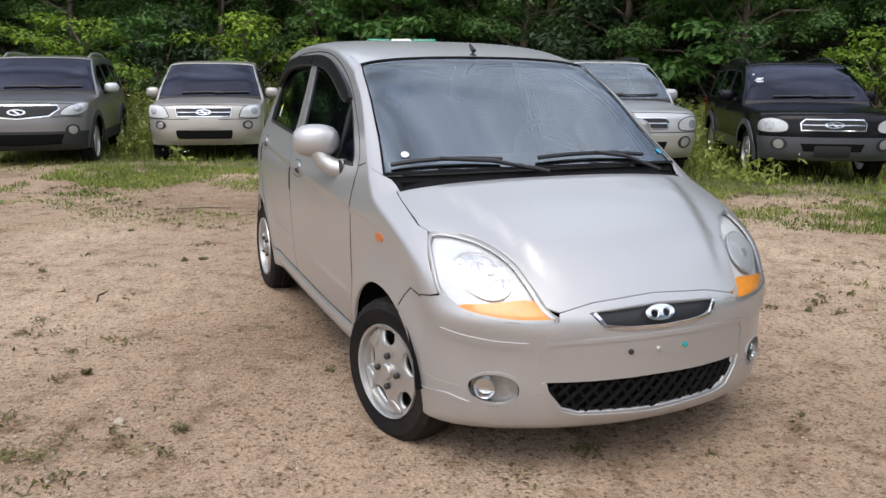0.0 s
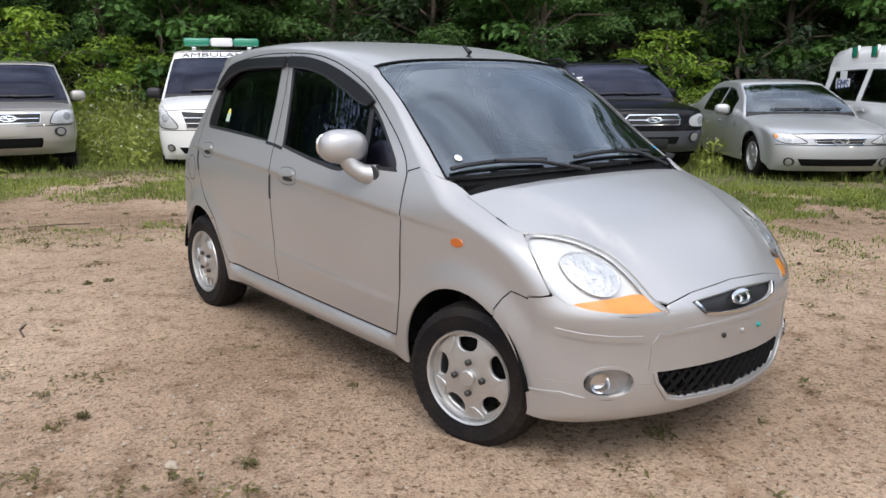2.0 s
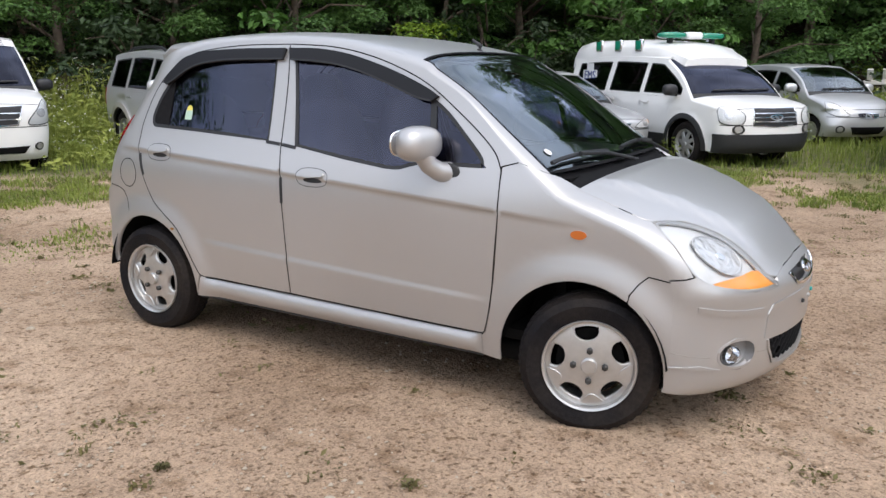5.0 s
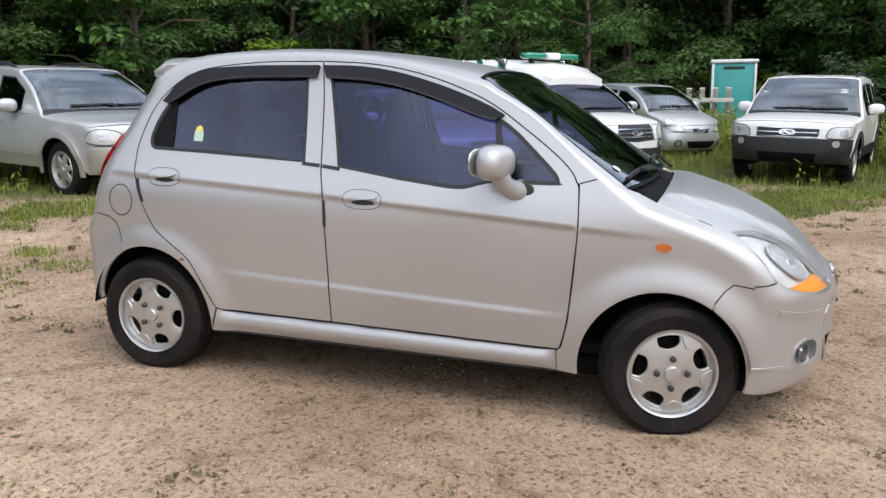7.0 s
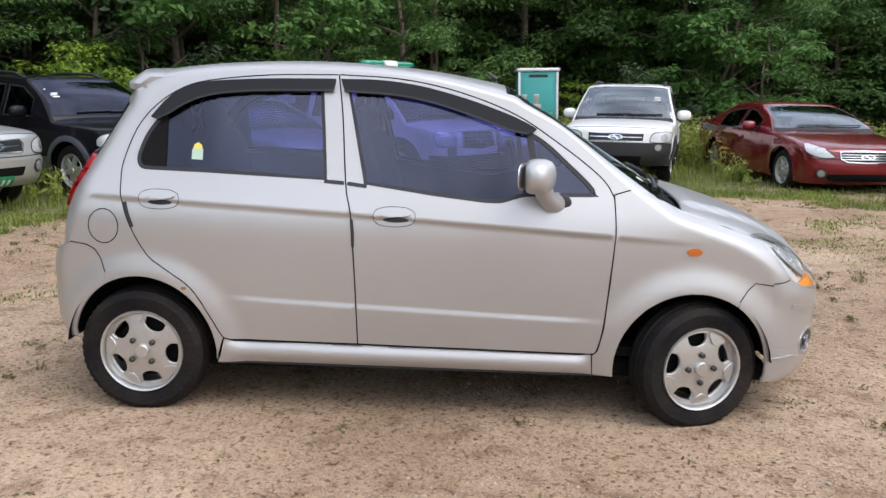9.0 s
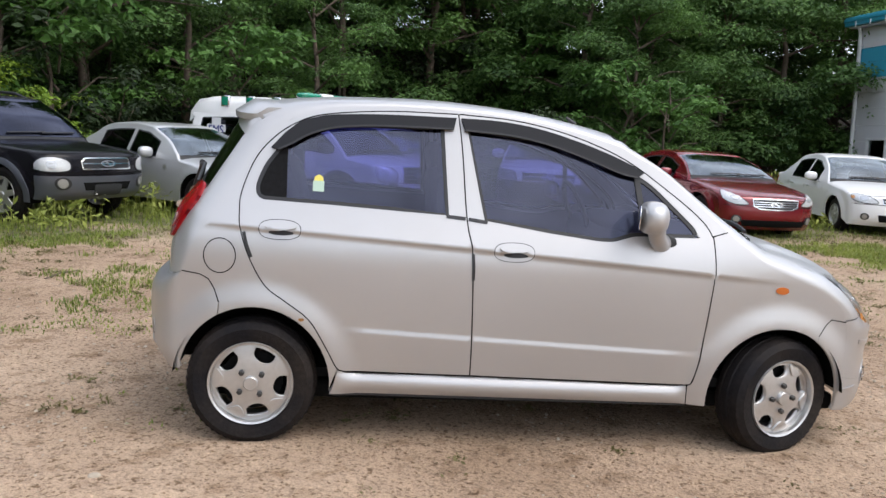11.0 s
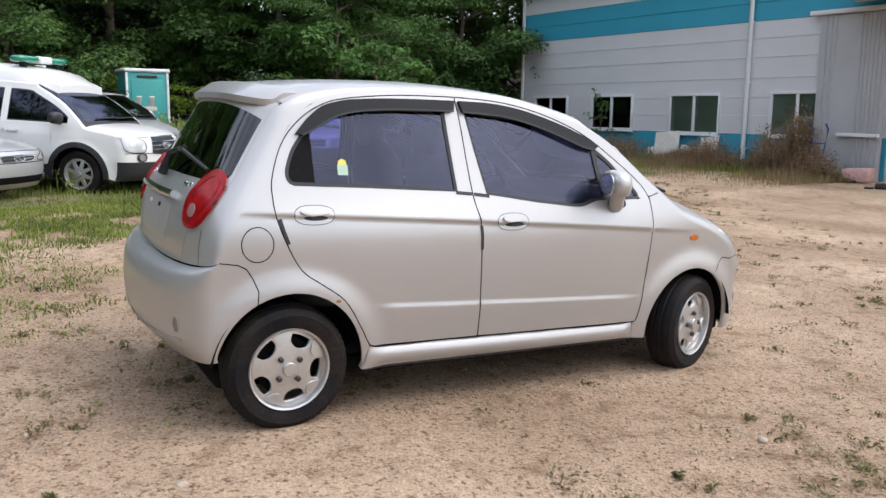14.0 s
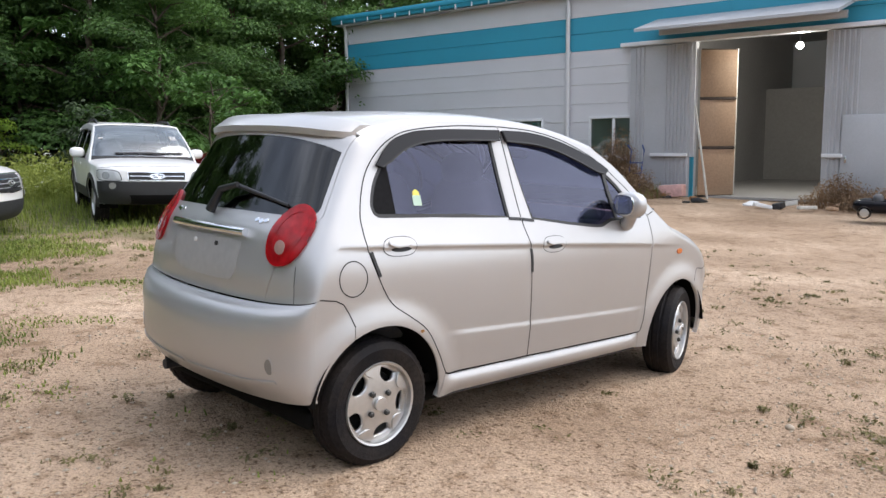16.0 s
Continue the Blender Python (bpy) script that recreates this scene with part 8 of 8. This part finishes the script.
        tall_xy.append(np.stack([15.48 + a * c - b_ * q, -5.23 + a * q + b_ * c], 1))
        tall_h.append(top * rng.uniform(.35, 1.0, k) * np.exp(-((a - u) / (2 * r)) ** 2))
    xy, h = np.concatenate(tall_xy), np.concatenate(tall_h)
    blades("dry_weeds", rng, xy, h, np.full(len(h), .006), M_DRYGRASS, "tall dry red-brown weeds in clumps along the shed", .3)
    z = ground_height(xy[:, 0], xy[:, 1])
    P = np.concatenate([np.stack([xy[:, 0] + rng.normal(scale=.05, size=len(h)), xy[:, 1] + rng.normal(scale=.05, size=len(h)), z + h * rng.uniform(.4, 1.0, len(h))], 1) for _ in range(7)])
    nn = rng.normal(size=P.shape)
    me = leaves_mesh("dry_weed_leaves", P, rng.uniform(.012, .035, len(P)), nn / np.linalg.norm(nn, axis=1, keepdims=True), M_DRYGRASS, rng, 2.4)
    tagged(new("dry_weed_leaves", me), "withered leaves and seed heads of dry weeds", "weeds", "", "stuff")
    # sparse small weeds on the lot
    tuft_xy, tuft_h = [], []
    centre = np.stack([rng.uniform(-8, 12, 9000), rng.uniform(-2, 12, 9000)], 1)
    nz = np.array([noise.noise((x * .9, y * .9, 9)) for x, y in centre])
    e = lot_edge(centre[:, 0], centre[:, 1])
    keep = (rng.rand(len(centre)) < .10 + .55 * np.clip(nz + .15, 0, 1) + .35 * smoothstep(-3.5, 0, e)) & (e < .6)
    for (x, y), g in zip(centre[keep], e[keep]):
        k = rng.randint(6, 34)
        r = rng.uniform(.010, .055)
        tuft_xy.append(np.stack([x + rng.normal(scale=r, size=k), y + rng.normal(scale=r, size=k)], 1))
        tuft_h.append(np.full(k, rng.uniform(.015, .045) + .04 * float(smoothstep(-2.5, 0, g))))
    xy, h = np.concatenate(tuft_xy), np.concatenate(tuft_h)
    some = rng.rand(len(h)) < .35
    blades("small_weeds", rng, xy[some], (h * rng.uniform(.5, 1.2, len(h)))[some], np.full(some.sum(), .0035), M_WEED, "small sparse weeds on bare sandy ground", 1.6)
    z = ground_height(xy[:, 0], xy[:, 1])
    P = np.stack([xy[:, 0], xy[:, 1], z + .002 + .55 * h * rng.rand(len(h))], 1)
    q = rng.normal(size=(len(P), 3)) * .55 + np.array([0, 0, 1.0])
    me = leaves_mesh("weed_rosettes", P, rng.uniform(.006, .017, len(P)), q / np.linalg.norm(q, axis=1, keepdims=True), M_WEED, rng, 2.2)
    tagged(new("weed_rosettes", me), "low leafy weeds lying on the sand", "weeds", "", "stuff")
    # short yellow-green grass that creeps in from the border
    n = 330000
    xy = np.stack([rng.uniform(-5, 10, n), rng.uniform(-1, 11.5, n)], 1)
    e = lot_edge(xy[:, 0], xy[:, 1])
    keep = (e < .2) & (rng.rand(n) < smoothstep(-6.2, -1.8, e))
    xy, e = xy[keep], e[keep]
    patchy = np.array([noise.noise((x * .75, y * .75, 17)) + .6 * noise.noise((x * 2.6, y * 2.6, 23)) for x, y in xy])
    keep = rng.rand(len(xy)) < smoothstep(.0, .40, patchy + .30 * smoothstep(-3.2, 0, e))
    xy, e = xy[keep], e[keep]
    blades("short_grass", rng, xy, (.028 + .045 * smoothstep(-4.5, 0, e)) * rng.uniform(.5, 1.5, len(xy)), .0035 + .004 * rng.rand(len(xy)), M_GRASS, "short yellow-green grass creeping over the sand", 1.3)
    # dry crumbs, bark and leaf litter
    n = 34000
    xy = np.stack([rng.normal(-.5, 4.2, n), rng.normal(2.8, 3.8, n)], 1)
    clump = np.array([noise.noise((x * 1.3, y * 1.3, 2)) for x, y in xy])
    xy = xy[rng.rand(n) < .25 + .9 * np.clip(clump + .1, 0, 1)]
    P = np.stack([xy[:, 0], xy[:, 1], ground_height(xy[:, 0], xy[:, 1]) + .004], 1)
    q = rng.normal(size=(len(P), 3)) * .35 + np.array([0, 0, 1.0])
    me = leaves_mesh("litter", P, rng.uniform(.003, .008, len(P)), q / np.linalg.norm(q, axis=1, keepdims=True), M_LITTER, rng, 2.8)
    tagged(new("litter", me), "brown crumbs of dry plant litter on sand", "litter", "", "stuff")
    # pebbles
    n = 40000
    xy = np.stack([rng.normal(-.8, 4.0, n), rng.normal(2.5, 3.6, n)], 1)
    z = ground_height(xy[:, 0], xy[:, 1])
    r = .0022 + .010 * rng.rand(n) ** 5
    oct_ = np.array([(1, 0, 0), (0, 1, 0), (-1, 0, 0), (0, -1, 0), (0, 0, .7), (0, 0, -.7)])
    v = (oct_[None] * (r[:, None] * rng.uniform(.6, 1.4, (n, 6)))[:, :, None] + np.concatenate([xy, z[:, None] + .001], 1)[:, None]).reshape(-1, 3)
    tri_ = np.array([(0, 1, 4), (1, 2, 4), (2, 3, 4), (3, 0, 4), (1, 0, 5), (2, 1, 5), (3, 2, 5), (0, 3, 5)])
    f = (np.arange(n)[:, None, None] * 6 + tri_[None]).reshape(-1, 3)
    me = bpy.data.meshes.new("pebbles")
    me.from_pydata(v.tolist(), [], f.tolist())
    me.materials.append(M_STONE)
    tagged(new("pebbles", me), "pale pebbles strewn on the sand", "pebbles", "", "stuff")
    # single stones and sticks
    for x, y, s in ((-1.22, 3.02, .022), (.35, 1.7, .02), (-2.2, 4.4, .02), (-1.5, 1.9, .022), (-1.6, 5.4, .022)):
        bm = bmesh.new()
        bmesh.ops.create_icosphere(bm, subdivisions=2, radius=s)
        for v in bm.verts:
            v.co *= 1 + .35 * noise.noise(v.co * 30 + Vector((x, y, 0)))
            v.co.z *= .6
        for f_ in bm.faces:
            f_.smooth = True
        zz = float(ground_height(np.array([x]), np.array([y]))[0])
        st = thing("stone", pose(x, y, zz + s * .2, 0, 0, x * 90), "pale angular stone on the sand", "stone", "stones on the lot")
        part("rock", bm, M_STONE, st)
    for x, y, a, l in ((-1.65, 2.2, 20, .35), (-2.0, 4.8, 100, .25), (-.5, 1.3, 150, .3), (1.5, 8.2, 10, .5), (3.5, 1.2, 60, .4), (-2.9, 2.0, 0, .3), (-2.3, 8.0, 15, .5)):
        zz = float(ground_height(np.array([x]), np.array([y]))[0])
        tw = thing("twig", pose(x, y, zz + .008, 0, 0, a), "thin dry twig on the ground", "twig", "twigs on the lot")
        part("stick", tube([(-l / 2, 0, 0), (0, .02, .006), (l / 2, -.01, 0)], .005, 6), M_BARK, tw)


build_woods()
build_grass()


# ---- placing: the hatchback ----
HATCH = pose(0.015, 4.227, 0, 0, 0, -67.54)
build_hatchback(LEVEL @ HATCH)
